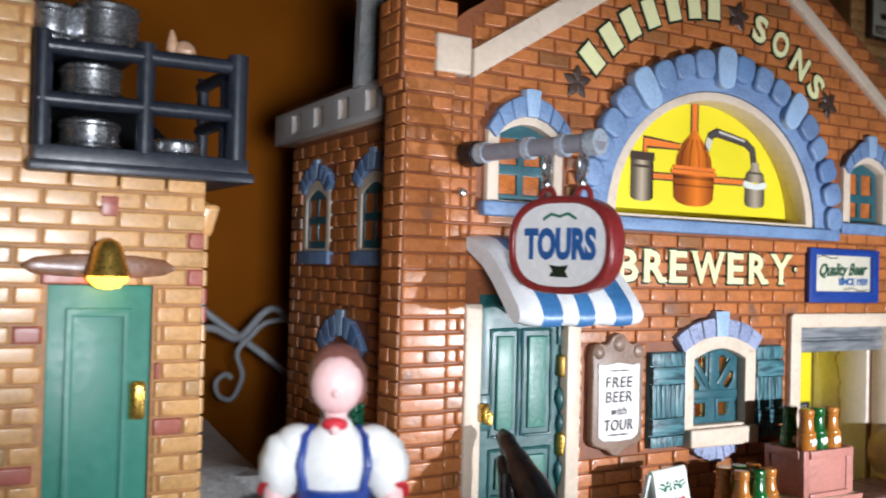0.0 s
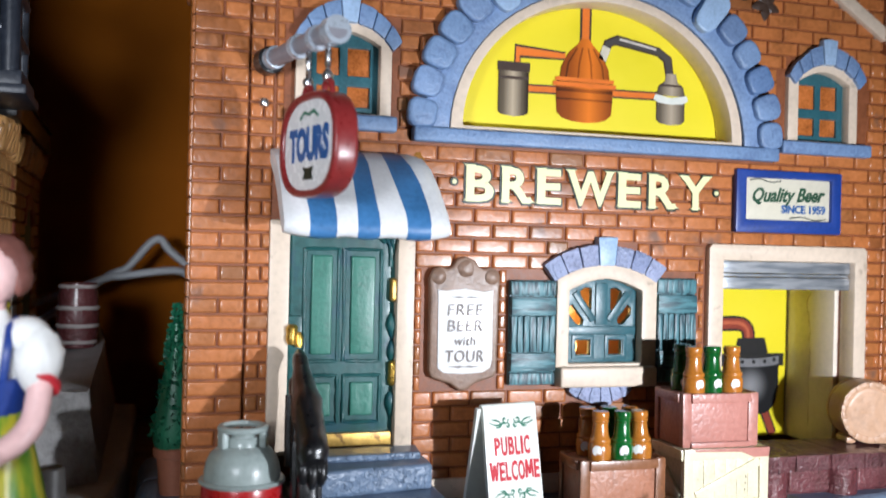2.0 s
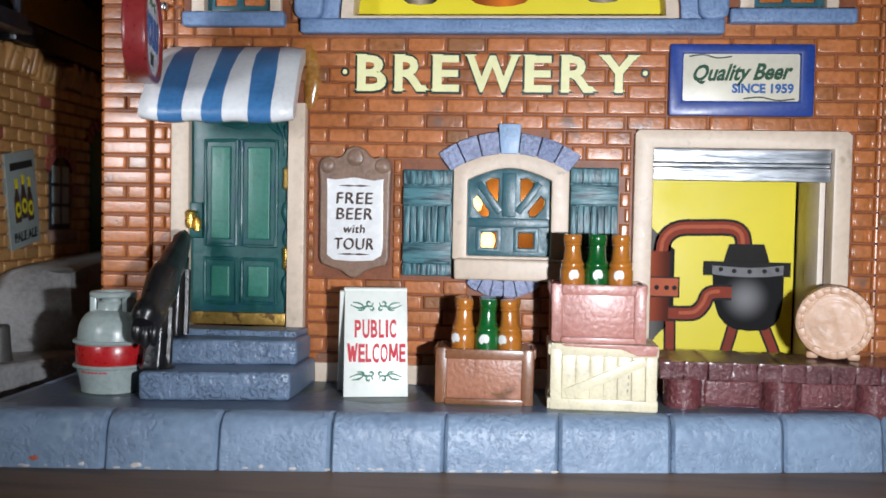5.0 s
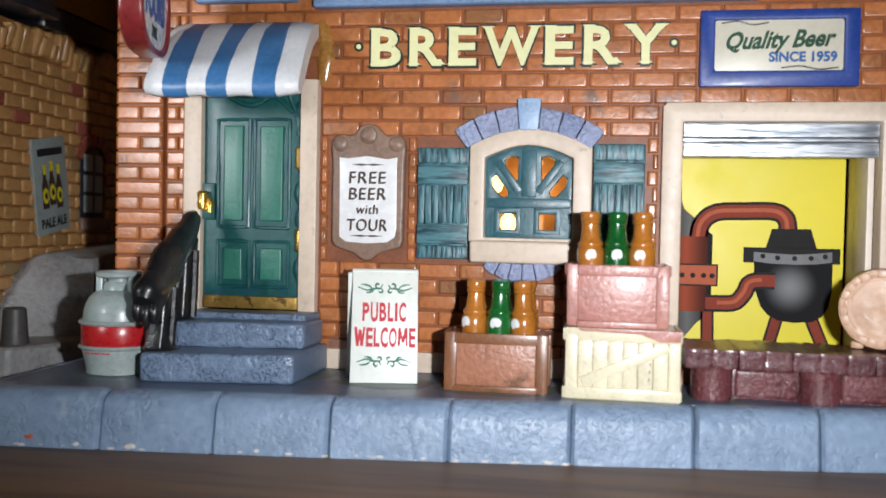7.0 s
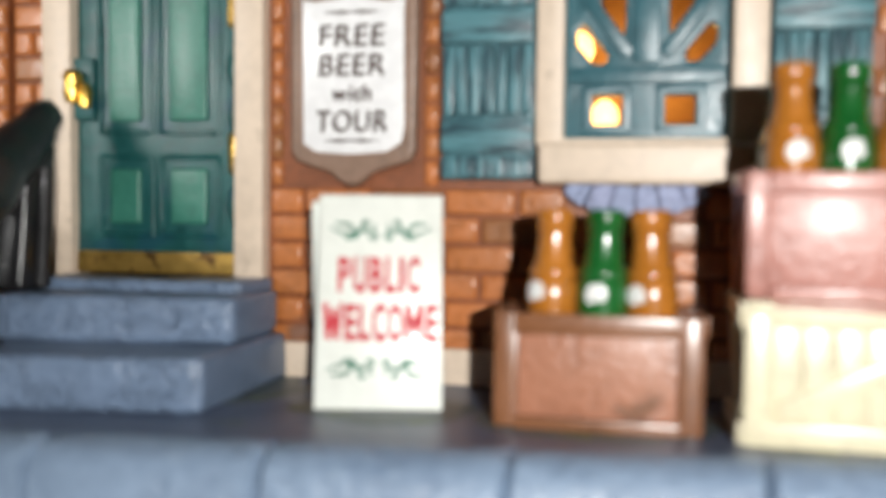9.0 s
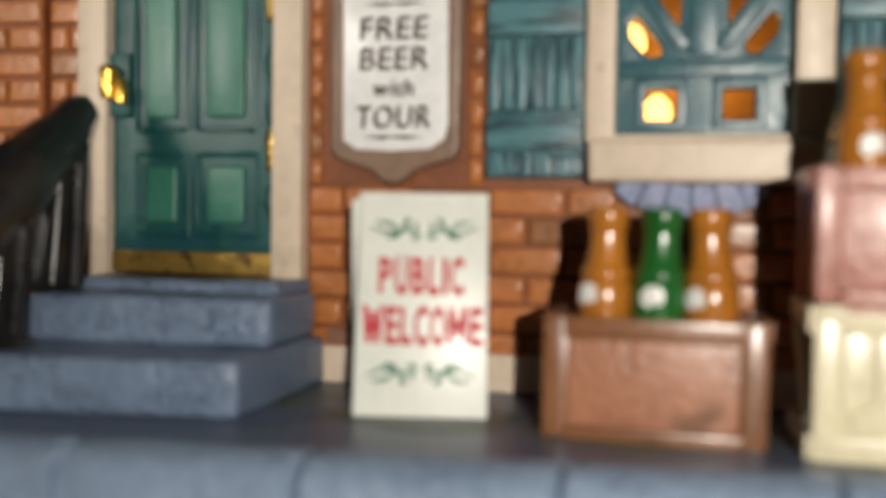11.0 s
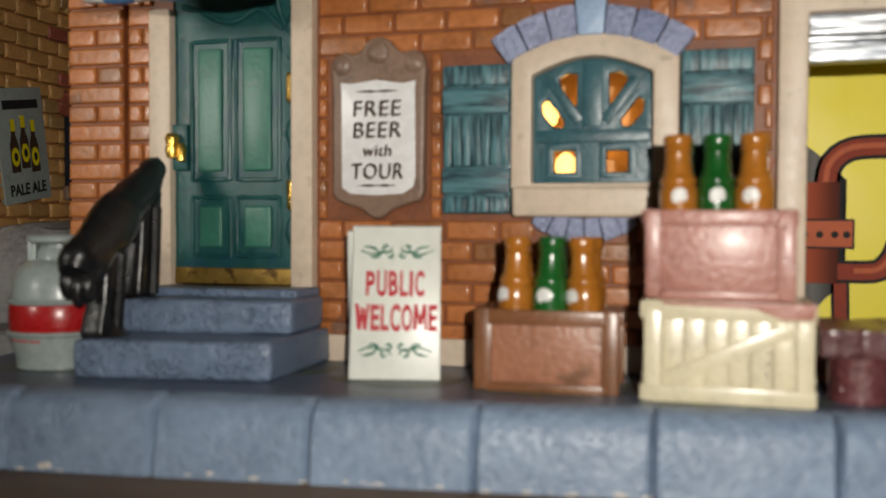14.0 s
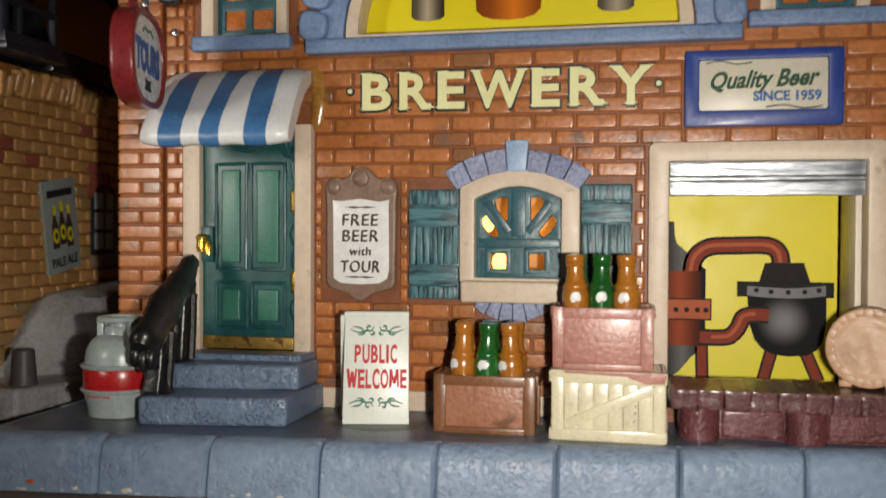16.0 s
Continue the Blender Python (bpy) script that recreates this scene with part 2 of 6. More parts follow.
STEEL = paint("lilac_grey_pipe", (0.27, 0.265, 0.30), 0.35, 0.2, 4.0, 0.15, metal=0.1)
COLLAR = paint("pale_blue_silver", (0.52, 0.58, 0.66), 0.28, 0.2, 3.0, 0.2, metal=0.35)
GLAZE = paint("ochre_glaze_run", (0.34, 0.16, 0.03), 0.25, 0.4, 3.0, 0.5, coat=0.5)
CHIP = paint("bare_cast_chip", (0.60, 0.56, 0.52), 0.6, 0.2, 2.0, 0.5)
WHITE = paint("white_enamel", (0.76, 0.76, 0.74), 0.3, 0.08, 3.0, 0.1)
PRINTWHITE = paint("white_print", (0.80, 0.80, 0.80), 0.25, 0.05, 6.0, 0.03)
AWNWHITE = paint("awning_white", (0.74, 0.75, 0.76), 0.35, 0.14, 3.0, 0.2)
AWNBLUE = paint("awning_blue", (0.055, 0.17, 0.38), 0.35, 0.3, 3.0, 0.25)
MAROON = paint("maroon_paint", (0.22, 0.022, 0.022), 0.3, 0.25, 3.0, 0.2, coat=0.2)
DOCKM = paint("maroon_planks", (0.098, 0.032, 0.035), 0.2, 0.5, 2.4, 1.0, coat=0.6, relief=2.2)
DOCKF = paint("maroon_dock_front", (0.125, 0.036, 0.039), 0.2, 0.4, 2.6, 1.0, coat=0.6, relief=2.0)
SIGNBLUE = paint("blue_sign_frame", (0.014, 0.045, 0.25), 0.42, 0.3, 2.5, 0.3, coat=0.2)
SIGNCREAM = paint("sign_cream", (0.62, 0.58, 0.46), 0.35, 0.1, 4.0, 0.1)
SIGNWHITE = paint("board_white", (0.74, 0.76, 0.70), 0.32, 0.1, 4.0, 0.15)
PLAQUE = paint("plaque_bronze", (0.235, 0.150, 0.105), 0.38, 0.35, 2.5, 0.6, relief=0.5)
YELLOW = paint("yellow_print", (0.80, 0.68, 0.006), 0.42, 0.05, 20.0, 0.02)
LETTER = paint("letter_cream", (0.80, 0.78, 0.42), 0.35, 0.08, 4.0, 0.05)
INKGREEN = paint("ink_green", (0.006, 0.020, 0.011), 0.4, 0.2, 4.0, 0)
INKLEAF = paint("ink_leaf_green", (0.008, 0.060, 0.024), 0.6, 0.2, 4.0, 0)
INKRED = paint("ink_red", (0.50, 0.016, 0.030), 0.6, 0.1, 4.0, 0)
INKBLUE = paint("ink_blue", (0.02, 0.10, 0.32), 0.4, 0.1, 4.0, 0)
INKDARK = paint("ink_brown", (0.055, 0.032, 0.022), 0.4, 0.2, 4.0, 0)
INKORANGE = paint("ink_orange", (0.72, 0.17, 0.006), 0.7, 0.15, 3.0, 0)
INKBLACK = paint("ink_black", (0.012, 0.011, 0.011), 0.8, 0.2, 4.0, 0)
INKPIPE = paint("ink_pipe_red", (0.24, 0.034, 0.013), 0.75, 0.25, 4.0, 0)
INKGREY = paint("ink_dark_grey", (0.05, 0.045, 0.042), 0.7, 0.2, 4.0, 0)
INKRUST = paint("ink_rust", (0.44, 0.10, 0.038), 0.7, 0.25, 4.0, 0)
GLEAM = paint("ink_grey_gleam", (0.17, 0.17, 0.18), 0.55, 0.3, 3.0, 0)
AMBER = paint("amber_bottle", (0.40, 0.145, 0.018), 0.18, 0.3, 2.0, 0.25, coat=0.6)
BOTTLEGREEN = paint("green_bottle", (0.01, 0.10, 0.018), 0.16, 0.35, 2.0, 0.25, coat=0.6)
CRATEBROWN = paint("brown_crate", (0.20, 0.082, 0.034), 0.32, 0.35, 2.5, 0.5, coat=0.2)
CRATEPANEL = paint("crate_panel", (0.35, 0.15, 0.085), 0.36, 0.3, 3.0, 0.9, coat=0.2, relief=0.6, spots=((0.17, 0.07, 0.03), 8.0, 0.60))
CRATEPINK = paint("pink_brown_crate", (0.40, 0.175, 0.14), 0.36, 0.25, 3.0, 0.9, coat=0.2, relief=0.6)
CRATECREAM = paint("cream_crate", (0.66, 0.60, 0.42), 0.3, 0.2, 2.0, 0.5, coat=0.3)
BARRELTAN = paint("barrel_end", (0.50, 0.30, 0.18), 0.4, 0.2, 3.0, 0.4)
TANK = paint("grey_green_tank", (0.33, 0.385, 0.37), 0.32, 0.22, 3.0, 0.3, coat=0.2)
TANKRED = paint("tank_red", (0.42, 0.012, 0.014), 0.28, 0.2, 3.0, 0.2, coat=0.3)
BLACK = paint("black_gloss", (0.009, 0.009, 0.010), 0.3, 0.3, 4.0, 0.4, coat=0.15, relief=0.6)
BALCONY = paint("blue_black_iron", (0.018, 0.022, 0.032), 0.35, 0.4, 2.5, 0.4)
ROCK = paint("grey_rock", (0.31, 0.305, 0.30), 0.45, 0.35, 4.0, 1.0, relief=1.2, spots=((0.32, 0.33, 0.34), 6.0, 0.62))
TERRACOTTA = paint("terracotta", (0.30, 0.11, 0.06), 0.5, 0.25, 2.5, 0.3)
LEAF = paint("tree_leaf", (0.016, 0.13, 0.065), 0.4, 0.5, 1.5, 0.3, random=0.4)
BARK = paint("bark", (0.10, 0.05, 0.03), 0.6, 0.3, 2.0, 0.5)
CABLE = paint("white_cable", (0.55, 0.57, 0.60), 0.4, 0.05, 5.0, 0.05)
TABLE = streaked("brown_table", (0.19, 0.105, 0.042), (0.10, 0.052, 0.020), "x", 9.0, 0.5)
BACKWALL = paint("ochre_wall", (0.37, 0.108, 0.003), 0.75, 0.15, 40.0, 0.2)
BACKWALL.node_tree.nodes["Principled BSDF"].inputs["Specular IOR Level"].default_value = 0.08
ROOMWALL = paint("room_wall", (0.16, 0.11, 0.07), 0.7, 0.15, 80.0, 0.1)
INSIDE = paint("inner_wall", (0.55, 0.30, 0.12), 0.6, 0.2, 4.0, 0.2)
CAST = paint("raw_cast", (0.78, 0.69, 0.58), 0.45, 0.12, 4.0, 0.3)
DARKPOST = paint("dark_grey_post", (0.085, 0.08, 0.075), 0.45, 0.3, 3.0, 0.6)
GREYTRIM = paint("grey_cornice", (0.50, 0.47, 0.45), 0.45, 0.2, 3.0, 0.4)
AMBERPANE = paint("amber_pane", (0.46, 0.14, 0.03), 0.2, 0.6, 1.5, 0.3, coat=0.5)
BULB = glow("bulb_glow", (1.0, 0.55, 0.14), 5.0)
LAMPGLOW = glow("lamp_glow", (1.0, 0.50, 0.03), 4.5)

# ---- building helpers; all numbers in model millimetres ----


def thing(name, x, y, z, label, category, rz=0, group="", kind=""):
    ob = new(name)
    ob.empty_display_size = 0.005
    ob.matrix_basis = pose(x * U, y * U, z * U, 0, 0, rz)
    return tagged(ob, label, category, group, kind)


def mesh_from(bm, name, mats, smooth=None):
    if smooth is not None:
        bmesh.ops.recalc_face_normals(bm, faces=bm.faces[:])
    me = bpy.data.meshes.new(name)
    bmesh.ops.scale(bm, vec=(U, U, U), verts=bm.verts[:])
    bm.to_mesh(me)
    bm.free()
    for m in mats if isinstance(mats, (list, tuple)) else [mats]:
        me.materials.append(m)
    if smooth:
        me.shade_smooth()
        me.set_sharp_from_angle(angle=radians(smooth))
    return me


def part(name, bm, mats, parent=None, label="", smooth=40, at=None):
    ob = new(name, mesh_from(bm, name, mats, smooth))
    ob.parent = parent
    if at is not None:
        ob.matrix_basis = at
    if label:
        ob["label"] = label
    return ob


def at(x, y, z, rx=0, ry=0, rz=0):
    return pose(x * U, y * U, z * U, rx, ry, rz)


def soften(bm, offset, segments=2, angle=25):
    edges = [e for e in bm.edges if len(e.link_faces) == 2 and e.calc_face_angle(0) > radians(angle)]
    if edges and offset:
        bmesh.ops.bevel(bm, geom=edges, offset=offset, segments=segments, affect="EDGES", clamp_overlap=True, profile=0.6)
    return bm


def join(*bms):
    out = bmesh.new()
    for b in bms:
        me = bpy.data.meshes.new("tmp")
        b.to_mesh(me)
        b.free()
        out.from_mesh(me)
        bpy.data.meshes.remove(me)
    return out


def box(x0, x1, y0, y1, z0, z1, bevel=0.4, segments=2, wobble=0.0):
    bm = bmesh.new()
    bmesh.ops.create_cube(bm, size=1)
    for v in bm.verts:
        v.co = Vector(((x0 + x1) / 2 + v.co.x * (x1 - x0), (y0 + y1) / 2 + v.co.y * (y1 - y0), (z0 + z1) / 2 + v.co.z * (z1 - z0)))
        if wobble:
            v.co += Vector([random.uniform(-wobble, wobble) for _ in range(3)])
    return soften(bm, bevel, segments)


def plate(outer, y0, y1, holes=(), bevel=0.0, segments=2):
    """A flat piece in the xz plane with holes, from y0 (front) to y1."""
    bm = bmesh.new()
    edges = []
    for loop in (outer, *holes):
        vs = [bm.verts.new((x, y0, z)) for x, z in loop]
        edges += [bm.edges.new((vs[i], vs[(i + 1) % len(vs)])) for i in range(len(vs))]
    if holes:
        bmesh.ops.triangle_fill(bm, use_beauty=True, use_dissolve=False, edges=edges)
    else:
        bm.faces.new(bm.verts[:])
    made = bmesh.ops.extrude_face_region(bm, geom=bm.faces[:])
    bmesh.ops.translate(bm, vec=(0, y1 - y0, 0), verts=[g for g in made["geom"] if isinstance(g, bmesh.types.BMVert)])
    bmesh.ops.recalc_face_normals(bm, faces=bm.faces[:])
    return soften(bm, bevel, segments)


def lathe(profile, seg=28, cx=0, cy=0, cz=0):
    """Turned about z: (radius, height) from bottom to top."""
    bm = bmesh.new()
    rings = []
    for r, z in profile:
        rings.append([bm.verts.new((cx + r * math.cos(2 * math.pi * i / seg), cy + r * math.sin(2 * math.pi * i / seg), cz + z)) for i in range(seg)])
    for a, b in zip(rings, rings[1:]):
        for i in range(seg):
            bm.faces.new((a[i], a[(i + 1) % seg], b[(i + 1) % seg], b[i]))
    bm.faces.new(rings[0][::-1])
    bm.faces.new(rings[-1])
    return bm


def tube(points, radius, seg=10, closed=False):
    """A round bar along a line of points; radius may be one for each."""
    pts = [Vector(p) for p in points]
    radii = radius if isinstance(radius, (list, tuple)) else [radius] * len(pts)
    bm, rings, up = bmesh.new(), [], None
    for i, p in enumerate(pts):
        a, b = pts[max(0, i - 1)], pts[min(len(pts) - 1, i + 1)]
        if closed:
            a, b = pts[i - 1], pts[(i + 1) % len(pts)]
        way = (b - a).normalized()
        side = way.orthogonal().normalized() if up is None else (up - way * up.dot(way)).normalized()
        up = side
        other = way.cross(side)
        rings.append([bm.verts.new(p + radii[i] * (side * math.cos(2 * math.pi * k / seg) + other * math.sin(2 * math.pi * k / seg))) for k in range(seg)])
    pairs = list(zip(rings, rings[1:])) + ([(rings[-1], rings[0])] if closed else [])
    for a, b in pairs:
        for k in range(seg):
            bm.faces.new((a[k], a[(k + 1) % seg], b[(k + 1) % seg], b[k]))
    if not closed:
        bm.faces.new(rings[0][::-1])
        bm.faces.new(rings[-1])
    return bm


def smooth_line(points, steps=6):
    """Catmull-Rom through the points."""
    p = [Vector(q) for q in points]
    p = [2 * p[0] - p[1], *p, 2 * p[-1] - p[-2]]
    out = []
    for i in range(1, len(p) - 2):
        for k in range(steps):
            t = k / steps
            a, b, c, d = p[i - 1:i + 3]
            out.append(0.5 * (2 * b + (c - a) * t + (2 * a - 5 * b + 4 * c - d) * t * t + (3 * b - a - 3 * c + d) * t ** 3))
    return out + [p[-2]]


def turned(bm, rx=0, ry=0, rz=0, x=0, y=0, z=0):
    bmesh.ops.transform(bm, matrix=Matrix.Translation((x, y, z)) @ Euler([radians(a) for a in (rx, ry, rz)]).to_matrix().to_4x4(), verts=bm.verts[:])
    return bm


def rough(bm, amount, scale):
    bm.normal_update()
    for v in bm.verts:
        v.co += v.normal * amount * noise.noise(v.co * scale)
    return bm


def grained(bm, cuts, amount, scale):
    bmesh.ops.subdivide_edges(bm, edges=[e for e in bm.edges if e.calc_length() > 3], cuts=cuts, use_grid_fill=True)
    return rough(bm, amount, scale)


def lettering(body, height, width=None, depth=0.25, bold=0.0, shear=0.0, spacing=1.0):
    """Words in the xz plane as a bmesh, centred; height of a capital; width fits them by stretching."""
    cu = bpy.data.curves.new("t", "FONT")
    cu.body, cu.size, cu.offset, cu.extrude, cu.space_character = body, 1.0, bold, 0.001, spacing
    cu.resolution_u = 3
    ob = new("t", cu)
    bpy.context.view_layer.update()
    me = bpy.data.meshes.new_from_object(ob.evaluated_get(bpy.context.evaluated_depsgraph_get()))
    bpy.data.objects.remove(ob)
    bpy.data.curves.remove(cu)
    bm = bmesh.new()
    bm.from_mesh(me)
    bpy.data.meshes.remove(me)
    bmesh.ops.delete(bm, geom=[v for v in bm.verts if not v.link_faces], context="VERTS")
    for v in bm.verts:
        v.co.x += shear * v.co.y
    xs = [v.co.x for v in bm.verts]
    x0, x1 = min(xs), max(xs)
    k = height / 0.73
    kx = (width / (x1 - x0)) if width else k
    for v in bm.verts:
        v.co = Vector(((v.co.x - (x0 + x1) / 2) * kx, -depth / 2 if v.co.z > 0 else depth / 2, (v.co.y - 0.365) * k))
    return bm


def ellipse(cx, cz, a, b, n, start=0, end=180):
    return [(cx + a * math.cos(radians(start + (end - start) * i / n)), cz + b * math.sin(radians(start + (end - start) * i / n))) for i in range(n + 1)]


def arched(x0, x1, z0, z1, rise, n=8):
    """A closed outline with a low arched head."""
    out = [(x0, z0), (x1, z0), (x1, z1 - rise)]
    for i in range(1, n):
        t = i / n
        out.append((x1 + (x0 - x1) * t, z1 - rise + rise * math.sin(math.pi * t)))
    return out + [(x0, z1 - rise)]


def voussoirs(owner, cx, cz, a0, b0, a1, b1, count, mats, keys=(), y0=-2.6, y1=0.4, start=0, end=180, name="arch_stone", bevel=0.7, proud=0.7):
    """A ring of wedge stones from an inner to an outer ellipse; keys stand proud and reach further."""
    span = (end - start) / count
    for i in range(count):
        s, e = start + span * i + span * 0.018, start + span * (i + 1) - span * 0.018
        key = i in keys
        oa, ob_ = (a1 + 2.6, b1 + 2.6) if key else (a1 + random.uniform(-0.5, 0.5), b1 + random.uniform(-0.5, 0.5))
        ins = [(cx + a0 * math.cos(radians(t)), cz + b0 * math.sin(radians(t))) for t in (s, (s + e) / 2, e)]
        outs = [(cx + oa * math.cos(radians(t)), cz + ob_ * math.sin(radians(t))) for t in (e, (s + e) / 2, s)]
        bm = plate(ins + outs, y0 - (proud if key else random.uniform(0, 0.35)), y1, bevel=bevel, segments=2)
        part(name, bm, mats[1] if key else mats[0], owner, "pale blue keystone" if key else "")


def islands(bm):
    """The loose pieces of a bmesh, each as a bmesh of its own."""
    left, out = set(bm.faces), []
    while left:
        todo, got = [left.pop()], []
        while todo:
            f = todo.pop()
            got.append(f)
            for e in f.edges:
                for g in e.link_faces:
                    if g in left:
                        left.remove(g)
                        todo.append(g)
        one, known = bmesh.new(), {}
        for f in got:
            vs = []
            for v in f.verts:
                if v not in known:
                    known[v] = one.verts.new(v.co)
                vs.append(known[v])
            one.faces.new(vs)
        out.append(one)
    bm.free()
    return out


# ---- setting ----
GROUND = -15.5
table = tagged(part("table_top", box(-900, 1000, -700, 254, GROUND - 25, GROUND, 2), TABLE), "dark brown wooden shelf that carries the village", "table", kind="structure")
wall_back = tagged(part("wall_back", box(-1400, 1500, 255, 270, -700, 1300, 0), BACKWALL), "dim ochre painted wall behind the village", "wall", kind="structure")
for nm, b in (("wall_left", (-1416, -1400, -1500, 270)), ("wall_right", (1500, 1516, -1500, 270)), ("wall_front", (-1416, 1516, -1516, -1500))):
    tagged(part(nm, box(b[0], b[1], b[2], b[3], -700, 1300, 0), ROOMWALL), "dim plain room wall", "wall", kind="structure")
tagged(part("ceiling", box(-1416, 1516, -1516, 270, 1301, 1316, 0), ROOMWALL), "dim plain ceiling", "ceiling", kind="structure")
tagged(part("floor", box(-1416, 1516, -1516, 270, -716, -701, 0), ROOMWALL), "dark floor under the shelf", "floor", kind="structure")


def kerb_y(x):
    return -60.9 + 0.085 * (x + 15) + 0.00019 * (x + 15) ** 2


# pavement slab and its kerb of rounded blocks
pavement = tagged(new("pavement"), "blue-grey cast pavement with a rounded block kerb", "pavement", kind="structure")
xs = [-34 + 284 * i / 24 for i in range(25)]
top = [(x, kerb_y(x) + 7.5) for x in xs]
bm = bmesh.new()
lo = [bm.verts.new((x, y, GROUND)) for x, y in top + [(250, 150), (-34, 150)]]
hi = [bm.verts.new((x, y, 0)) for x, y in top + [(250, 150), (-34, 150)]]
bm.faces.new(hi)
bm.faces.new(lo[::-1])
for i in range(len(lo)):
    j = (i + 1) % len(lo)
    bm.faces.new((lo[i], lo[j], hi[j], hi[i]))
part("slab", bm, PAVE, pavement, "dark blue pavement top")


def kerb_block(x0, x1, first=False):
    """One block, bowed like the kerb line, with a rounded nose."""
    bm, rings, n = bmesh.new(), [], 8
    prof = [(7.4, 0.12), (5.2, 0.1), (3.0, -0.6), (1.3, -2.2), (0.4, -4.6), (0.0, -8.0), (-0.6, -12), (-0.9, GROUND + 0.05)]
    for i in range(n + 1):
        x = x0 + (x1 - x0) * (0, 0.03, 0.14, 0.32, 0.5, 0.68, 0.86, 0.97, 1)[i]
        pinch = 1.1 if i in (0, n) else 0.0
        rings.append([bm.verts.new((x, kerb_y(x) + d + pinch, z - pinch * 0.5)) for d, z in prof])
    for a, b in zip(rings, rings[1:]):
        for k in range(len(prof) - 1):
            bm.faces.new((a[k], b[k], b[k + 1], a[k + 1]))
    back = []
    for r, x in ((rings[0], x0), (rings[-1], x1)):
        back.append(bm.verts.new((x, kerb_y(x) + 7.4, GROUND + 0.05)))
    bm.faces.new([*rings[0], back[0]])
    bm.faces.new([*rings[-1][::-1], back[1]])
    bm.verts.ensure_lookup_table()
    for v in bm.verts:
        if v.co.z > GROUND + 1:
            v.co.y += 0.5 * noise.noise(v.co * 0.22)
            v.co.z += 0.25 * noise.noise(v.co * 0.3)
    return bm


for x0, x1 in zip((-31, 2, 33.5, 65, 97, 129.5, 162, 195, 225), (2, 33.5, 65, 97, 129.5, 162, 195, 225, 250)):
    part("kerb_block", kerb_block(x0 + 0.12, x1 - 0.12), KERB, pavement)
# the return of the kerb down the left side
for y0, y1 in ((-53, -20), (-20, 12), (12, 44), (44, 80)):
    b = kerb_block(0, abs(y1 - y0) - 0.5)
    for v in b.verts:
        d = v.co.y - kerb_y(v.co.x)
        v.co = Vector((-41 + d, y1 - 0.25 - v.co.x, v.co.z))
    part("kerb_block", b, KERB, pavement)
for x, z, w, mat in ((-17, -12.6, 2.6, INKRUST), (-4, -14.2, 2.2, CHIP), (11, -14.4, 2.8, CHIP), (46, -14.3, 1.8, CHIP), (73, -14.6, 1.2, CHIP)):
    w *= 0.65
    b = lathe([(w, -0.25), (w * 0.85, 0.06), (w * 0.4, 0.1)], 14)
    for v in b.verts:
        k = 1 + 0.75 * noise.noise(Vector((v.co.x * 0.55 + x, v.co.y * 0.55, 3.3)))
        v.co.x, v.co.y = v.co.x * k * 0.8, v.co.y * k
    for v in b.verts:
        v.co = Vector((v.co.x, -v.co.z, v.co.y * 0.45))
    part("paint_chip", turned(b, 0, 0, 5, x, kerb_y(x) - 1.0, z), mat, pavement, "bare chip in the kerb paint")
rng = random.Random(3)
for i in range(30):
    x, w = rng.uniform(-28, 150), rng.uniform(0.3, 1.1)
    b = rough(lathe([(w, -0.2), (w * 0.8, 0.05), (w * 0.3, 0.08)], 10), 0.15, 1.1)
    for v in b.verts:
        v.co = Vector((v.co.x * rng.uniform(1.2, 1.3), -v.co.z, v.co.y * 0.35))
    part("paint_chip", turned(b, 0, 0, 5, x, kerb_y(x) - 0.95, rng.uniform(-15.2, -14.6)), CHIP, pavement, "bare chip in the kerb paint")
# green paint smudges; their dark tone also paints contact shade around the feet
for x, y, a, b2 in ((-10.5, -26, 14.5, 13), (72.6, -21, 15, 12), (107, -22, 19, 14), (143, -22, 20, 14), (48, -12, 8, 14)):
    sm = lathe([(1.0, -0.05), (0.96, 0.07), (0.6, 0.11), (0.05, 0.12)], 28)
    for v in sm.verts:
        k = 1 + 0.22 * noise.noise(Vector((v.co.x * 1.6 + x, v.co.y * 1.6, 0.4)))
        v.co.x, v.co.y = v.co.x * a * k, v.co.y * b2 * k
    part("paint_smudge", turned(sm, 0, 0, 0, x, y, 0), SMUDGE, pavement, "dull green smudge of paint with contact shade in its tone")
part("kerb_corner", rough(lathe([(9, GROUND + 0.1), (9, -8), (8.6, -4.6), (7.6, -2.2), (6, -0.6), (3.8, 0.1), (1.5, 0.12)], 20, -31.5, -53.2), 0.3, 0.3), KERB, pavement)

# ---- brewery ----
brewery = thing("brewery_building", 111, 60, 0, "model brewery of glazed orange-brown brick with blue stone arches", "building")
O = Matrix.Translation((-111, -60, 0))


def bpart(name, bm, mats, parent=None, label="", smooth=40):
    """A part of the brewery, given in the shelf's coordinates."""
    bmesh.ops.transform(bm, matrix=O, verts=bm.verts[:])
    return part(name, bm, mats, parent or brewery, label, smooth)


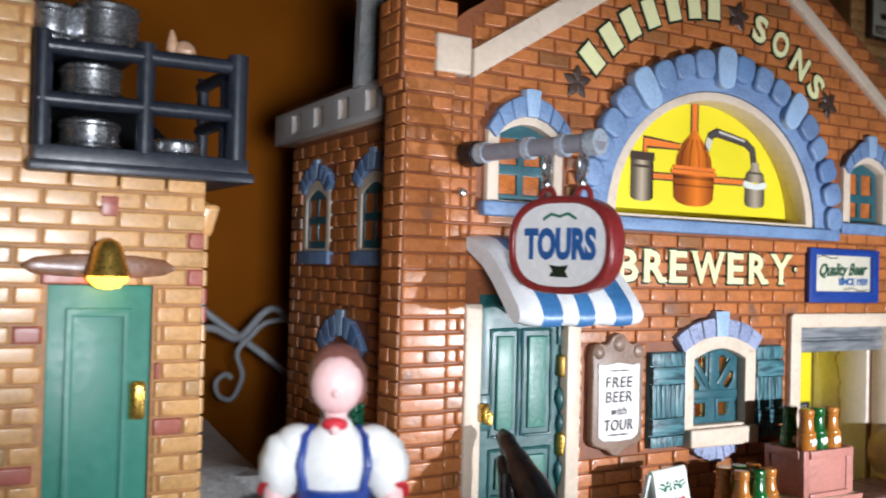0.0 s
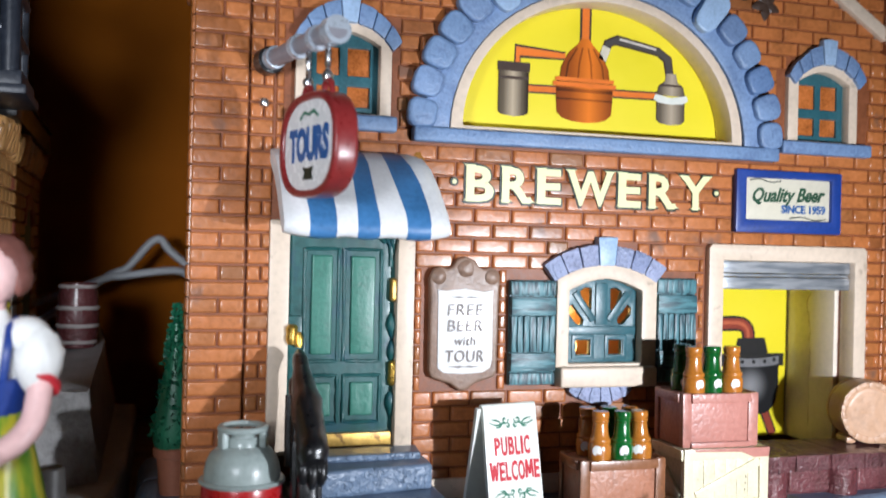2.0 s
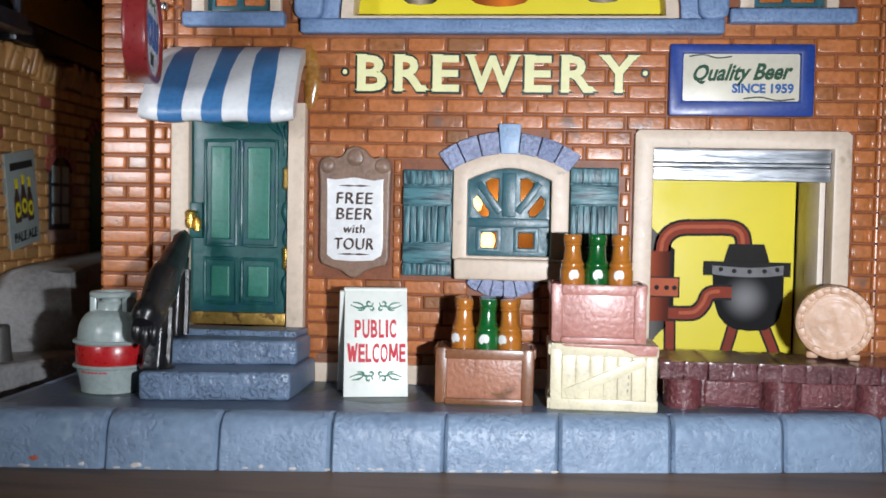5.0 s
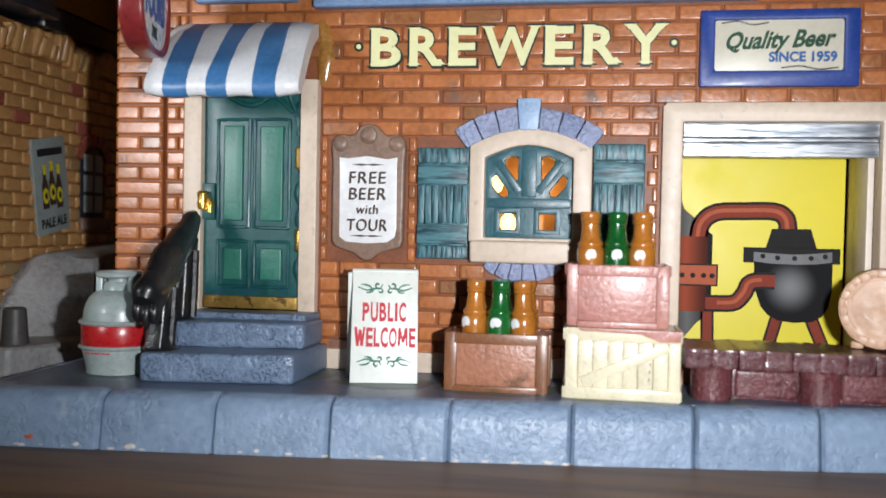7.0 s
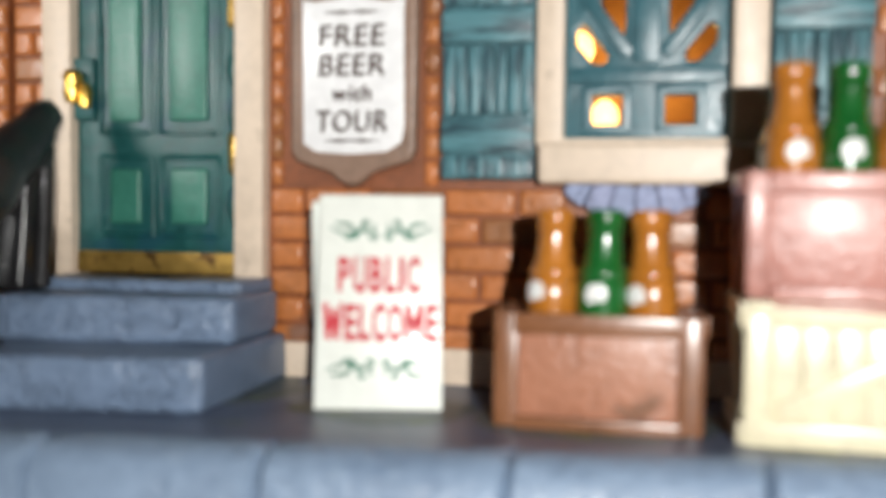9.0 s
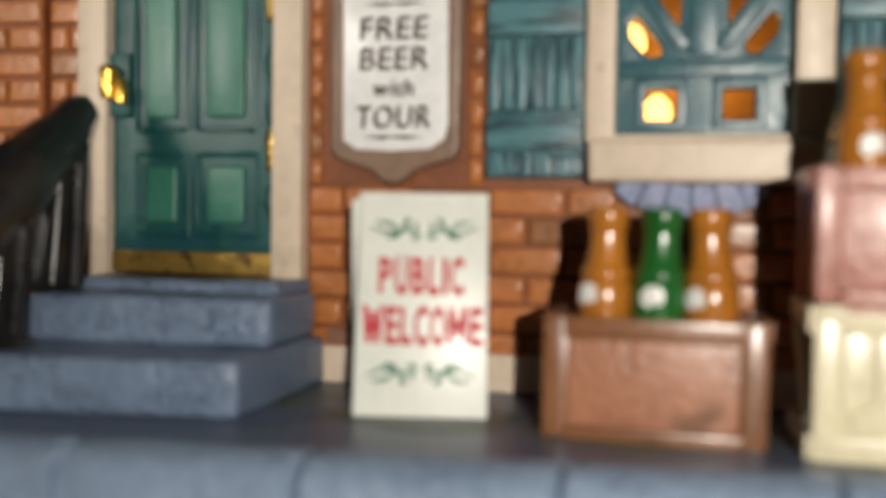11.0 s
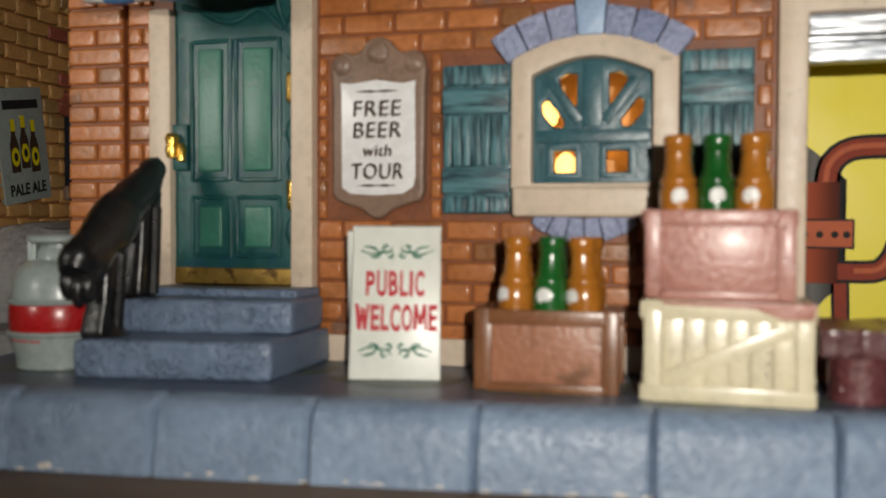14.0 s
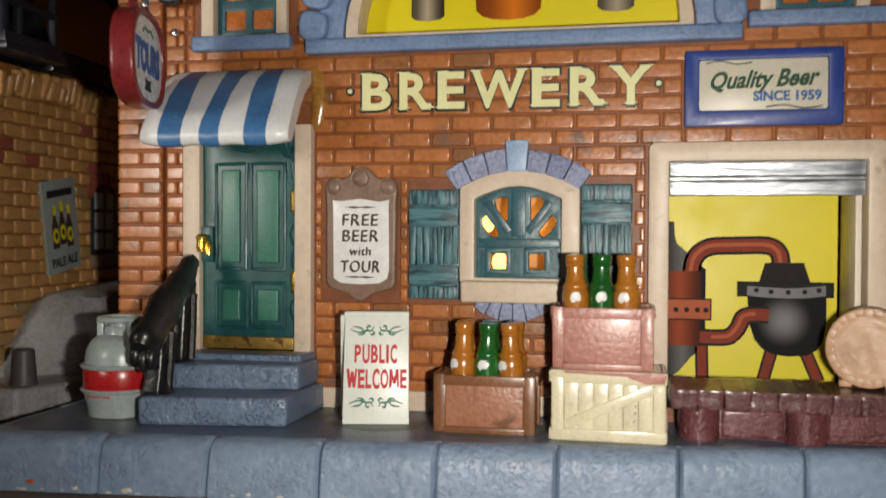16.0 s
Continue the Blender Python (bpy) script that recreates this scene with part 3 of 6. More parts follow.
LCX, LCZ = 111.5, 121.5            # middle of the lunette's base
GABLE = [(-16, 0), (238, 0), (238, 176), (229, 186), (113, 260), (-3, 186), (-16, 176)]
door_hole = [(4.4, 17), (39.2, 17), (39.2, 93), (4.4, 93)]
garage_hole = [(159.5, 8), (217, 8), (217, 80.5), (159.5, 80.5)]
window_hole = arched(99, 127.5, 43.5, 73.5, 4)
lunette_hole = ellipse(LCX, LCZ, 53, 48, 28)
upper_l = arched(9, 32.5, 124, 151, 4)
upper_r = arched(190.5, 213.5, 125, 152, 4)
facade = bpart("facade_wall", plate(GABLE, 0.5, 6.5, [door_hole, garage_hole, window_hole, lunette_hole, upper_l, upper_r]), MORTAR, None, "", None)

# rake boards, cream end blocks
for x0, z0, x1, z1, lo_z, hi_z in ((-2, 166.5, 113, 239.5, 3, 6.5), (228, 166.5, 113, 239.5, 1.5, 4.0)):
    w = Vector((x1 - x0, 0, z1 - z0)).normalized()
    up = Vector((-w.z, 0, w.x)) if w.x > 0 else Vector((w.z, 0, -w.x))
    pts = [(x0, z0 - lo_z), (x1, z1 - lo_z - 1), (x1, z1 + hi_z), (x0, z0 + hi_z)]
    bpart("rake_board", plate(pts if w.x > 0 else pts[::-1], -3.0, 0.6, bevel=0.6), CREAM)
for x0, x1 in ((-17, -4), (228.5, 243)):
    bpart("cream_block", box(x0, x1, -5.0, 0.6, 163.5, 176, 1.2, 3), CREAM)

# lunette
bpart("lunette_frame", plate(ellipse(LCX, LCZ, 55.5, 50.5, 30), -1.2, 9.0, [ellipse(LCX, LCZ + 1.6, 51.2, 45.6, 30)], 0.5), CREAM)
board = bpart("lunette_board", plate(ellipse(LCX, LCZ + 0.5, 53.5, 48.5, 30), 9.2, 10.2), YELLOW, None, "bright yellow board printed with a copper still")
bpart("arch_band", plate(ellipse(LCX, LCZ - 0.5, 65, 60.6, 30) + ellipse(LCX, LCZ - 0.5, 56.0, 51.2, 30)[::-1], -2.0, 0.4, bevel=0.7), BLUESTONE)
# rounded cobbles on the band, with pale longer keys
for i in range(19):
    key = i in (5, 9, 13)
    mid, half = (i + 0.5) * 180 / 19, 180 / 19 * random.uniform(0.45, 0.485)
    r0, r1 = (0.0, 1.12) if key else (random.uniform(0.24, 0.32), random.uniform(0.95, 1.04))
    pts = []
    for k in range(20):
        t = 2 * math.pi * k / 20
        cs, sn = [math.copysign(abs(f) ** 0.62, f) for f in (math.cos(t), math.sin(t))]
        ang = radians(mid + half * cs)
        q = (r0 + r1) / 2 + (r1 - r0) / 2 * sn
        pts.append((LCX + (57 + 14 * q) * math.cos(ang), LCZ - 0.5 + (52.2 + 14.6 * q) * math.sin(ang)))
    bpart("arch_stone", rough(plate(pts, -4.4 - (0.7 if key else random.uniform(0, 0.4)), -0.2, bevel=1.5, segments=3), 0.25, 0.2), PALESTONE if key else BLUESTONE, None, "pale blue keystone" if key else "")
bpart("lunette_sill", box(43, 181, -4.2, 0.6, 116.8, 121.6, 1.0, 3), BLUESTONE)


def on_board(name, outline, mat, layer, parent=board, y=9.2):
    bpart(name, plate(outline, y - 0.10 * layer - 0.05, y - 0.10 * layer + 0.04), mat, parent, "", None)


def bar(points, w):
    """An outline of constant width along a polyline in the xz plane."""
    left, right = [], []
    for i, (x, z) in enumerate(points):
        a, b = points[max(0, i - 1)], points[min(len(points) - 1, i + 1)]
        d = Vector((b[0] - a[0], b[1] - a[1])).normalized()
        n = Vector((-d.y, d.x))
        k = 1.0
        if 0 < i < len(points) - 1:
            e = Vector((points[i][0] - a[0], points[i][1] - a[1])).normalized()
            k = 1 / max(0.55, abs(d.dot(e)))
        left.append((x + n.x * w / 2 * k, z + n.y * w / 2 * k))
        right.append((x - n.x * w / 2 * k, z - n.y * w / 2 * k))
    return left + right[::-1]


def rect(x0, x1, z0, z1):
    return [(x0, z0), (x1, z0), (x1, z1), (x0, z1)]


PC = printed("print_copper", (0.16, 0.03, 0.003), (0.72, 0.19, 0.012), -15, 12)
PS = printed("print_steel_small", (0.03, 0.02, 0.01), (0.46, 0.38, 0.27), -36, -24)
PS2 = printed("print_steel_right", (0.03, 0.02, 0.01), (0.42, 0.35, 0.26), 24, 40)
PCD = printed("print_copper_dark", (0.035, 0.008, 0.002), (0.42, 0.10, 0.008), -15, 12)
for run, w, inner in (([(108.6, 150), (108.6, 169.5)], 4.4, INKORANGE), ([(83, 143), (83, 151.6), (101, 151.2)], 2.9, INKORANGE), ([(86, 138.8), (138, 139.6)], 3.2, INKORANGE), ([(114.9, 150.2), (117.6, 157.2), (121.0, 158.6), (137.6, 155.8), (141.6, 153.2), (142.8, 146.4)], 3.4, INKGREY)):
    on_board("printed_pipe_edge", bar(run, w), INKDARK, 1)
    on_board("printed_pipe", bar(run, w * 0.62), inner, 2)
on_board("printed_pipe_joint", bar([(115.2, 151.0), (117.0, 155.8)], 3.2), SIGNCREAM, 3)
on_board("printed_pipe_light", bar([(122, 159.0), (136.8, 156.5)], 0.8), CHIP, 3)
on_board("printed_tank", [(76.0, 130.2), (77.4, 129.2), (81.6, 128.7), (85.8, 129.2), (87.2, 130.2), (87.2, 146), (76.0, 146)], PS, 3)
on_board("printed_tank_rim", rect(75.6, 87.6, 144.4, 147.6), INKDARK, 4)
on_board("printed_tank_line", rect(76.0, 87.2, 141.6, 142.6), INKDARK, 4)
on_board("printed_kettle", [(98.0, 131.4), (100.2, 129.4), (104, 128.4), (108.6, 128.1), (113.2, 128.4), (117, 129.4), (119.2, 131.4), (119.8, 141.8), (97.4, 141.8)], PC, 3)
on_board("printed_kettle_dome", [(98.8, 143), (99.4, 147.4), (102.0, 152.4), (105.6, 155.8), (107, 157.8), (110.2, 157.8), (111.6, 155.8), (115.2, 152.4), (117.8, 147.4), (118.4, 143)], PC, 3)
for dx in (-6.2, -2.2, 2.2, 6.2):
    on_board("printed_rib", bar([(108.6 + dx * 1.2, 143.6), (108.6 + dx * 1.05, 149), (108.6 + dx * 0.5, 154.6)], 0.7), PCD, 4)
on_board("printed_kettle_band", rect(96.4, 120.8, 140.6, 142.2), INKORANGE, 5)
on_board("printed_kettle_band", rect(97.2, 120.0, 142.5, 143.9), INKORANGE, 5)
for z, w in ((139.4, 1.2), (136.2, 0.7), (142.35, 0.4)):
    on_board("printed_kettle_line", rect(97.6, 119.6, z - w / 2, z + w / 2), PCD, 4)
on_board("printed_flask", [(137.4, 131), (139, 129.8), (143.2, 129.3), (147.4, 129.8), (149, 131), (149, 138), (137.4, 138)], PS2, 3)
on_board("printed_flask_dome", [(137.2, 140), (138.2, 143.4), (140.6, 145.2), (141.2, 148.2), (145.2, 148.2), (145.8, 145.2), (148.2, 143.4), (149.2, 140)], PS2, 3)
on_board("printed_flask_band", [(136, 138.6), (138, 137.4), (143.2, 136.9), (148.4, 137.4), (150.4, 138.6), (149.6, 140.4), (143.2, 139.3), (136.8, 140.4)], SIGNWHITE, 4)
on_board("printed_flask_line", rect(138.8, 147.6, 143.4, 144.2), INKDARK, 4)


def casement(x0, x1, z0, z1, parent_name, stones, sill):
    """A small arched window: cream frame, blue hood stones, sill, teal sash with four amber panes."""
    win = bpart(parent_name, plate(arched(x0 - 4.5, x1 + 3.8, z0, z1 + 3.6, 5), -1.6, 4.0, [arched(x0, x1, z0 + 0.5, z1, 4)], 0.5), CREAM)
    cx = (x0 + x1) / 2
    w = (x1 - x0) / 2
    bpart("sash", plate(arched(x0 - 0.2, x1 + 0.2, z0, z1 + 0.1, 4), 2.2, 4.0, [
        rect(x0 + 2.6, cx - 1.3, z0 + 3, z0 + 9.5), rect(cx + 1.3, x1 - 2.6, z0 + 3, z0 + 9.5),
        rect(x0 + 2.6, cx - 1.3, z0 + 13, z1 - 4.6), rect(cx + 1.3, x1 - 2.6, z0 + 13, z1 - 4.6)], 0.35), TEALPLAIN, win)
    for px in (x0 + w / 2 + 0.6, x1 - w / 2 - 0.6):
        for pz, ph in ((z0 + 6.2, 4.6), (z0 + 17.4, 6.2)):
            b = rough(box(px - 4.4, px + 4.4, 3.2, 5.0, pz - ph, pz + ph, 1.2, 3), 0.35, 0.5)
            bpart("pane", b, AMBERPANE, win, "amber pane")
    b = box(sill[0], sill[1], -4.0, 0.6, sill[2], sill[3], 1.0, 3)
    bpart("sill", b, BLUESTONE, win)
    a = (stones[1] - stones[0]) / 2
    voussoirs(win, (stones[0] + stones[1]) / 2 - 111, z1 - 13, a * 0.83, 15.5, a * 1.02, 22.5, 7, (BLUESTONE, PALESTONE), (3,), y0=-63.0, y1=-59.4, start=28, end=152, bevel=0.8, proud=0.6)
    return win


casement(9.5, 32, 124, 150.5, "upper_window", (2.5, 41), (2.5, 37.5, 119, 124))
casement(190.5, 213, 125, 151.5, "upper_window", (183.5, 222), (182.5, 222, 120.2, 125))

# ground-floor window
win = bpart("window", plate(arched(94.8, 133, 42.5, 78.5, 5.5), -2.6, 4.5, [arched(99.6, 127.2, 44, 73, 4)], 0.8), CREAM)
bpart("grille", plate(arched(99.3, 127.4, 43.6, 73.2, 4), 1.6, 4.2, [
    [(105.4, 68.6), (106.6, 64), (108.6, 61.6), (109.6, 62.4), (109.8, 69.6), (107.4, 69.8)],
    [(121.4, 68.6), (120.2, 64), (118.2, 61.6), (117.2, 62.4), (117.0, 69.6), (119.4, 69.8)],
    [(101.3, 62.8), (102.6, 64.0), (106.8, 58.6), (106.4, 57.0), (104.4, 57.0), (101.5, 60.4)],
    [(125.1, 62.8), (123.8, 64.0), (119.8, 58.8), (120.2, 57.2), (122.0, 57.2), (124.9, 60.4)],
    rect(104.2, 109.4, 46.6, 51.6), rect(116.6, 121.6, 46.6, 51.6)], 0.5), TEALPLAIN, win, "teal window grille")
for x0, x1 in ((102.4, 110.8), (115.0, 123.4)):
    bpart("grille_rim", plate(rect(x0, x1, 45.2, 53.4), 1.1, 1.7, [rect(x0 + 1.4, x1 - 1.4, 46.4, 52.0)], 0.2), TEALPLAIN, win)
for run, w in (([(113.3, 57), (113.3, 71.6)], 4.6), ([(110.4, 58.4), (103.2, 68.2)], 2.4), ([(116.2, 58.4), (123.4, 68.2)], 2.4), ([(100.2, 55.0), (126.6, 55.0)], 3.0)):
    bpart("grille_bar", plate(bar(run, w), 0.9, 1.9, bevel=0.4), TEALPLAIN, win)
bpart("sill", rough(box(95.6, 132, -5.5, 0.5, 36, 43, 1.0, 3), 0.3, 0.3), CREAM, win)
voussoirs(win, 113.2 - 111, 52.5, 30, 25.2, 36.5, 32.5, 7, (LILAC, PALESTONE), (3,), y0=-62.8, y1=-59.4, start=50, end=130, bevel=0.6, proud=0.7)
voussoirs(win, 112 - 111, 47, 12.5, 11.2, 17.5, 17.5, 6, (LILAC, PALESTONE), (), y0=-62.4, y1=-59.4, start=224, end=316, bevel=0.6)
bpart("inner_wall", plate([(84, 20), (150, 20), (150, 84), (84, 84)], 34, 36), INSIDE, None, "", None)
for x0, x1 in ((84, 86), (148, 150)):
    bpart("inner_wall", box(x0, x1, 6.6, 34, 20, 84, 0), INSIDE)


def shutter(x0, x1, z0, z1):
    s = bpart("shutter", box(x0, x1, -1.2, 0.6, z0, z1, 0.5), TEAL, None, "weathered teal wooden shutter")
    h = z1 - z0
    for a, b, mat, d in ((0.0, 0.13, TEAL, -2.6), (0.13, 0.32, TEALH, -3.2), (0.66, 0.85, TEALH, -3.2), (0.85, 1.0, TEAL, -2.6)):
        bpart("rail", box(x0 + 0.1, x1 - 0.1, d, -1.0, z0 + a * h + 0.3, z0 + b * h - 0.3, 0.5, 2, 0.15), mat, s)
    n = 7
    for i in range(n):
        xa = x0 + 0.2 + (x1 - x0 - 0.4) * i / n
        bpart("slat", box(xa + 0.12, xa + (x1 - x0 - 0.4) / n - 0.12, -2.7, -1.0, z0 + 0.32 * h, z0 + 0.66 * h, 0.35, 2, 0.18), TEAL, s)


shutter(78.2, 94.6, 36.8, 72.2)
shutter(133.2, 149, 36.8, 73.6)

# entrance door
for x0, x1, y0, z1 in ((-1.8, 4.6, -1.7, 90), (39.0, 44.9, -2.8, 94)):
    bpart("door_jamb", rough(box(x0, x1, y0, 5.0, 16.5, z1, 0.8, 2), 0.3, 0.15), CREAM)
door = bpart("door", grained(box(4.6, 39.0, 0.8, 4.0, 22, 93.6, 0.4), 9, 0.3, 0.12), DOORGREEN, None, "green four-panel entrance door")
for x0, x1, z0, z1 in ((10.5, 19.6, 46.4, 80.4), (23.2, 33.6, 46.4, 80.4), (10.7, 19.8, 26.8, 40), (23.6, 33.6, 26.8, 40)):
    a, b, c, d = [random.uniform(-0.5, 0.5) for _ in range(4)]
    ring = [(x0 - 0.9 + a * 0.4, z0 - 0.9), (x1 + 0.9, z0 - 0.9 + b * 0.5), (x1 + 0.9 + c * 0.4, z1 + 0.9), (x0 - 0.9, z1 + 0.9 + d * 0.5)]
    bpart("panel_rim", rough(tube([(p[0] + (q[0] - p[0]) * k / 9, 0.7, p[1] + (q[1] - p[1]) * k / 9) for p, q in zip(ring, ring[1:] + ring[:1]) for k in range(9)], 0.6, 8, True), 0.22, 0.35), DOORGREEN, door)
    bpart("panel", grained(box(x0 + 1.3, x1 - 1.3 + a * 0.3, -0.1, 1.0, z0 + 1.3, z1 - 1.3 + b * 0.4, 0.75, 3), 2, 0.2, 0.3), DOORFIELD, door)
bpart("kick_plate", rough(box(5.6, 38.4, -1.4, 3.6, 18.6, 22.8, 0.5), 0.25, 0.4), OLDGOLD, door, "worn gold kick plate")
bpart("lock_block", box(4.6, 9.0, -0.6, 1.2, 48, 60, 0.5), DOORGREEN, door)
knob = join(lathe([(0.5, 0), (1.5, 0.3), (1.9, 2.0), (1.7, 3.6), (1.9, 5.4), (1.2, 6.4)], 14, 5.6, -2.2, 51.0), lathe([(0.4, 0), (1.1, 0.2), (1.3, 3.2), (0.7, 4.8)], 12, 7.9, -1.8, 50.2))
bpart("door_handle", rough(knob, 0.3, 0.5), GOLD, door, "lumpy gold door handle")
for z in (64.5, 37.5):
    bpart("hinge", rough(box(37.2, 40.2, -1.8, 1.6, z, z + 8, 1.3, 3), 0.4, 0.4), GOLD if z < 50 else OLDGOLD, door, "gold hinge" if z < 50 else "tarnished gold hinge")
# lumps and runs of thick paint on the door
for pts, rr in (([(7, 0.6, 90.5), (12, 0.4, 89.2), (18, 0.3, 86.6), (23, 0.4, 86.2), (29, 0.4, 89.0), (34, 0.5, 85.0), (35.4, 0.6, 83.4)], 0.75), ([(33.6, 0.5, 92.6), (35.0, 0.4, 87), (37.4, 0.5, 82), (37.6, 0.6, 76)], 0.9),):
    bpart("paint_run", rough(tube(smooth_line(pts, 4), rr, 8), 0.4, 0.3), DOORGREEN, door)
for z, w, h in ((57.0, 1.9, 4.6), (48.6, 1.4, 3.6), (31.4, 1.7, 5.0), (84, 1.5, 4.0)):
    lump = lathe([(0.2, -h), (w * 0.7, -h * 0.6), (w, 0), (w * 0.75, h * 0.6), (0.2, h)], 12, 38.2, 0.4, z)
    bpart("paint_lump", rough(lump, 0.6, 0.3), DOORGREEN, door)

# awning: seven stripes, bowed, with a rounded front lip
awning = bpart("awning", box(-1.2, 44.0, -2.0, 0.6, 108.5, 111.8, 0.8), AWNWHITE, None, "blue and white striped awning over the door")
prof = [(-1.0, 112.6), (-8, 111.2), (-15.5, 107.4), (-22.6, 101.4), (-28.0, 95.6), (-31.0, 92.2), (-32.6, 89.0), (-32.8, 86.4), (-31.8, 84.8), (-29.6, 84.4), (-27.2, 86.2), (-22.6, 92.6), (-17.0, 98.4), (-11, 103.4), (-1.0, 108.6)]
for i in range(7):
    bm, rings = bmesh.new(), []
    for k in range(4):
        f = (i + k / 3) / 7
        ring = []
        for y, z in prof:
            out = min(1, -y / 32)
            x = (-2.2 + 1.2 * out) + (46.4 + 2.3 * out) * f
            waves = [0.75 * math.sin(4.6 * out + 1.7 * q) * (0 < q < 7) for q in (i, i + 1)]
            x += waves[0] + (waves[1] - waves[0]) * k / 3
            sag = 0.35 * math.sin(f * 7 * math.pi) * out
            edge = 1.6 * max(0, abs(f - 0.5) * 2 - 0.86) / 0.14
            low = max(0.0, (92 - z) / 8)
            ring.append(bm.verts.new((x, y + 1.3 * edge * out, z + edge * (1.3 * low - 0.5) + sag)))
        rings.append(ring)
    for a, b in zip(rings, rings[1:]):
        for k in range(len(prof)):
            j = (k + 1) % len(prof)
            bm.faces.new((a[k], a[j], b[j], b[k]))
    bm.faces.new(rings[0])
    bm.faces.new(rings[-1][::-1])
    bpart("stripe", bm, AWNBLUE if i % 2 else AWNWHITE, awning, "", 50)

run = grained(tube(smooth_line([(45.0, 0.2, 114.2), (46.2, 0.0, 109), (46.8, 0.0, 102), (46.2, 0.0, 96.5), (45.8, 0.2, 92)], 4), [1.0, 1.8, 2.0, 2.3, 2.6, 2.6, 2.5, 2.7, 2.9, 3.0, 2.9, 2.7, 2.5, 2.4, 2.2, 1.8, 1.2], 8), 0, 0.4, 0.4)
for v in run.verts:
    v.co.y = 0.2 + (v.co.y - 0.2) * 0.55
bpart("glaze_run", run, GLAZE, None, "ochre run of glaze beside the awning")

# loading door: cream frame, rolled metal shutter, printed backing, cast side walls
frame_g = bpart("loading_door_frame", plate([(153.8, 0), (160, 0), (160, 80.4), (216.8, 80.4), (216.8, 0), (222.4, 0), (222.4, 85.0), (221.0, 86.4), (155.2, 86.4), (153.8, 85.0)], -2.4, 5.5, bevel=0.9), CREAM, None, "cream frame of the loading door")
for z0, z1, d in ((76.0, 80.3, 0.2), (74.6, 75.8, 0.9), (70.0, 74.4, 0.2)):
    bpart("shutter_roll", grained(box(160.2, 216.6, d, 5.0, z0, z1, 0.4, 2), 9, 0.12, 0.2), ROLLSILVER, frame_g, "silver rolled shutter")
yel = bpart("printed_backing", box(140, 216.4, 37, 38, 8, 100, 0), YELLOW, None, "yellow board printed with a red and black boiler")
bpart("side_wall", rough(box(217.4, 219.6, 6.6, 38, 8, 82, 0.3), 0.3, 0.12), CAST)
# thicker cast front half of that wall, ending in a ragged lip with a run of glue
rng = random.Random(11)
lip = [(20.5 + rng.uniform(-0.6, 0.6) + (1.8 if 60 < z < 66 else 0) - (1.2 if z < 14 else 0), z) for z in range(8, 84, 3)]
ragged = plate([(6.7, 8), *lip, (6.7, 82)], -1.0, 1.0, bevel=0.25)
for v in ragged.verts:
    v.co = Vector((216.3 + v.co.y, v.co.x, v.co.z))
bmesh.ops.recalc_face_normals(ragged, faces=ragged.faces[:])
bpart("wall_lip", ragged, CAST, None, "ragged cream casting edge")
bpart("glue_run", rough(tube([(216.9, y + 0.9, z) for y, z in lip[2:]], 0.75, 8), 0.4, 0.4), GLAZE, None, "ochre run of glue")
bpart("side_wall", box(157, 159.4, 6.6, 36.6, 8, 82, 0.3), CAST)


def on_yellow(name, outline, mat, layer):
    on_board(name, outline, mat, layer, yel, 37.0)


PP = printed_ball("print_pot", (0.012, 0.012, 0.013), (0.24, 0.24, 0.25), 88.6, 28.8, 9.5)
PB = printed("print_boiler", (0.012, 0.012, 0.013), (0.16, 0.155, 0.15), 46, 63, 0.7)
# pot, its lid and flange, pipes and legs
big = smooth_line([(169.3, 0, 20), (169.2, 0, 36), (169.2, 0, 45.5), (170.6, 0, 50.6), (175.2, 0, 53.8), (184, 0, 54.3), (193.6, 0, 54.4), (197.3, 0, 52.6), (198.4, 0, 49.4), (198.5, 0, 45)], 3)
low_run = smooth_line([(172, 0, 22.6), (178, 0, 22.6), (182, 0, 23.2), (184.8, 0, 26.4), (186.2, 0, 29.6), (189, 0, 30.7), (194.6, 0, 30.8)], 3)
for run, w, k in ((big, 6.2, 1), (low_run, 5.8, 4)):
    on_yellow("printed_pipe_edge", bar([(p.x, p.z) for p in run], w), INKBLACK, k)
    on_yellow("printed_pipe", bar([(p.x, p.z) for p in run], w * 0.7), INKPIPE, k + 1)
    on_yellow("printed_pipe_light", bar([(p.x - 0.3, p.z + 0.3) for p in run[2:-2]], w * 0.22), INKRUST, k + 2)
for x0, z0, x1, z1 in ((195.9, 19.5, 193.0, 8.5), (206.2, 19.5, 210.8, 8.5), (172.7, 20, 173, 8)):
    on_yellow("printed_leg_edge", bar([(x0, z0), (x1, z1)], 4.4), INKBLACK, 1)
    on_yellow("printed_leg", bar([(x0, z0), (x1, z1)], 3.0), INKPIPE, 2)
on_yellow("printed_pot", [(187.6, 38), (188.2, 28), (190.2, 22.1), (192.6, 19.2), (196, 17.4), (201, 16.8), (207.2, 17.3), (210.2, 19.2), (212, 22.2), (213.1, 28), (213.1, 38)], PP, 3)
on_yellow("printed_flange", rect(184.2, 215.4, 36.9, 42.1), INKBLACK, 4)
on_yellow("printed_flange_band", [(187.5, 37.4), (193, 36.7), (201, 36.5), (208, 36.8), (212.8, 37.6), (212.8, 41.0), (206, 40.2), (200, 39.9), (193, 40.2), (187.5, 40.6)], GLEAM, 5)
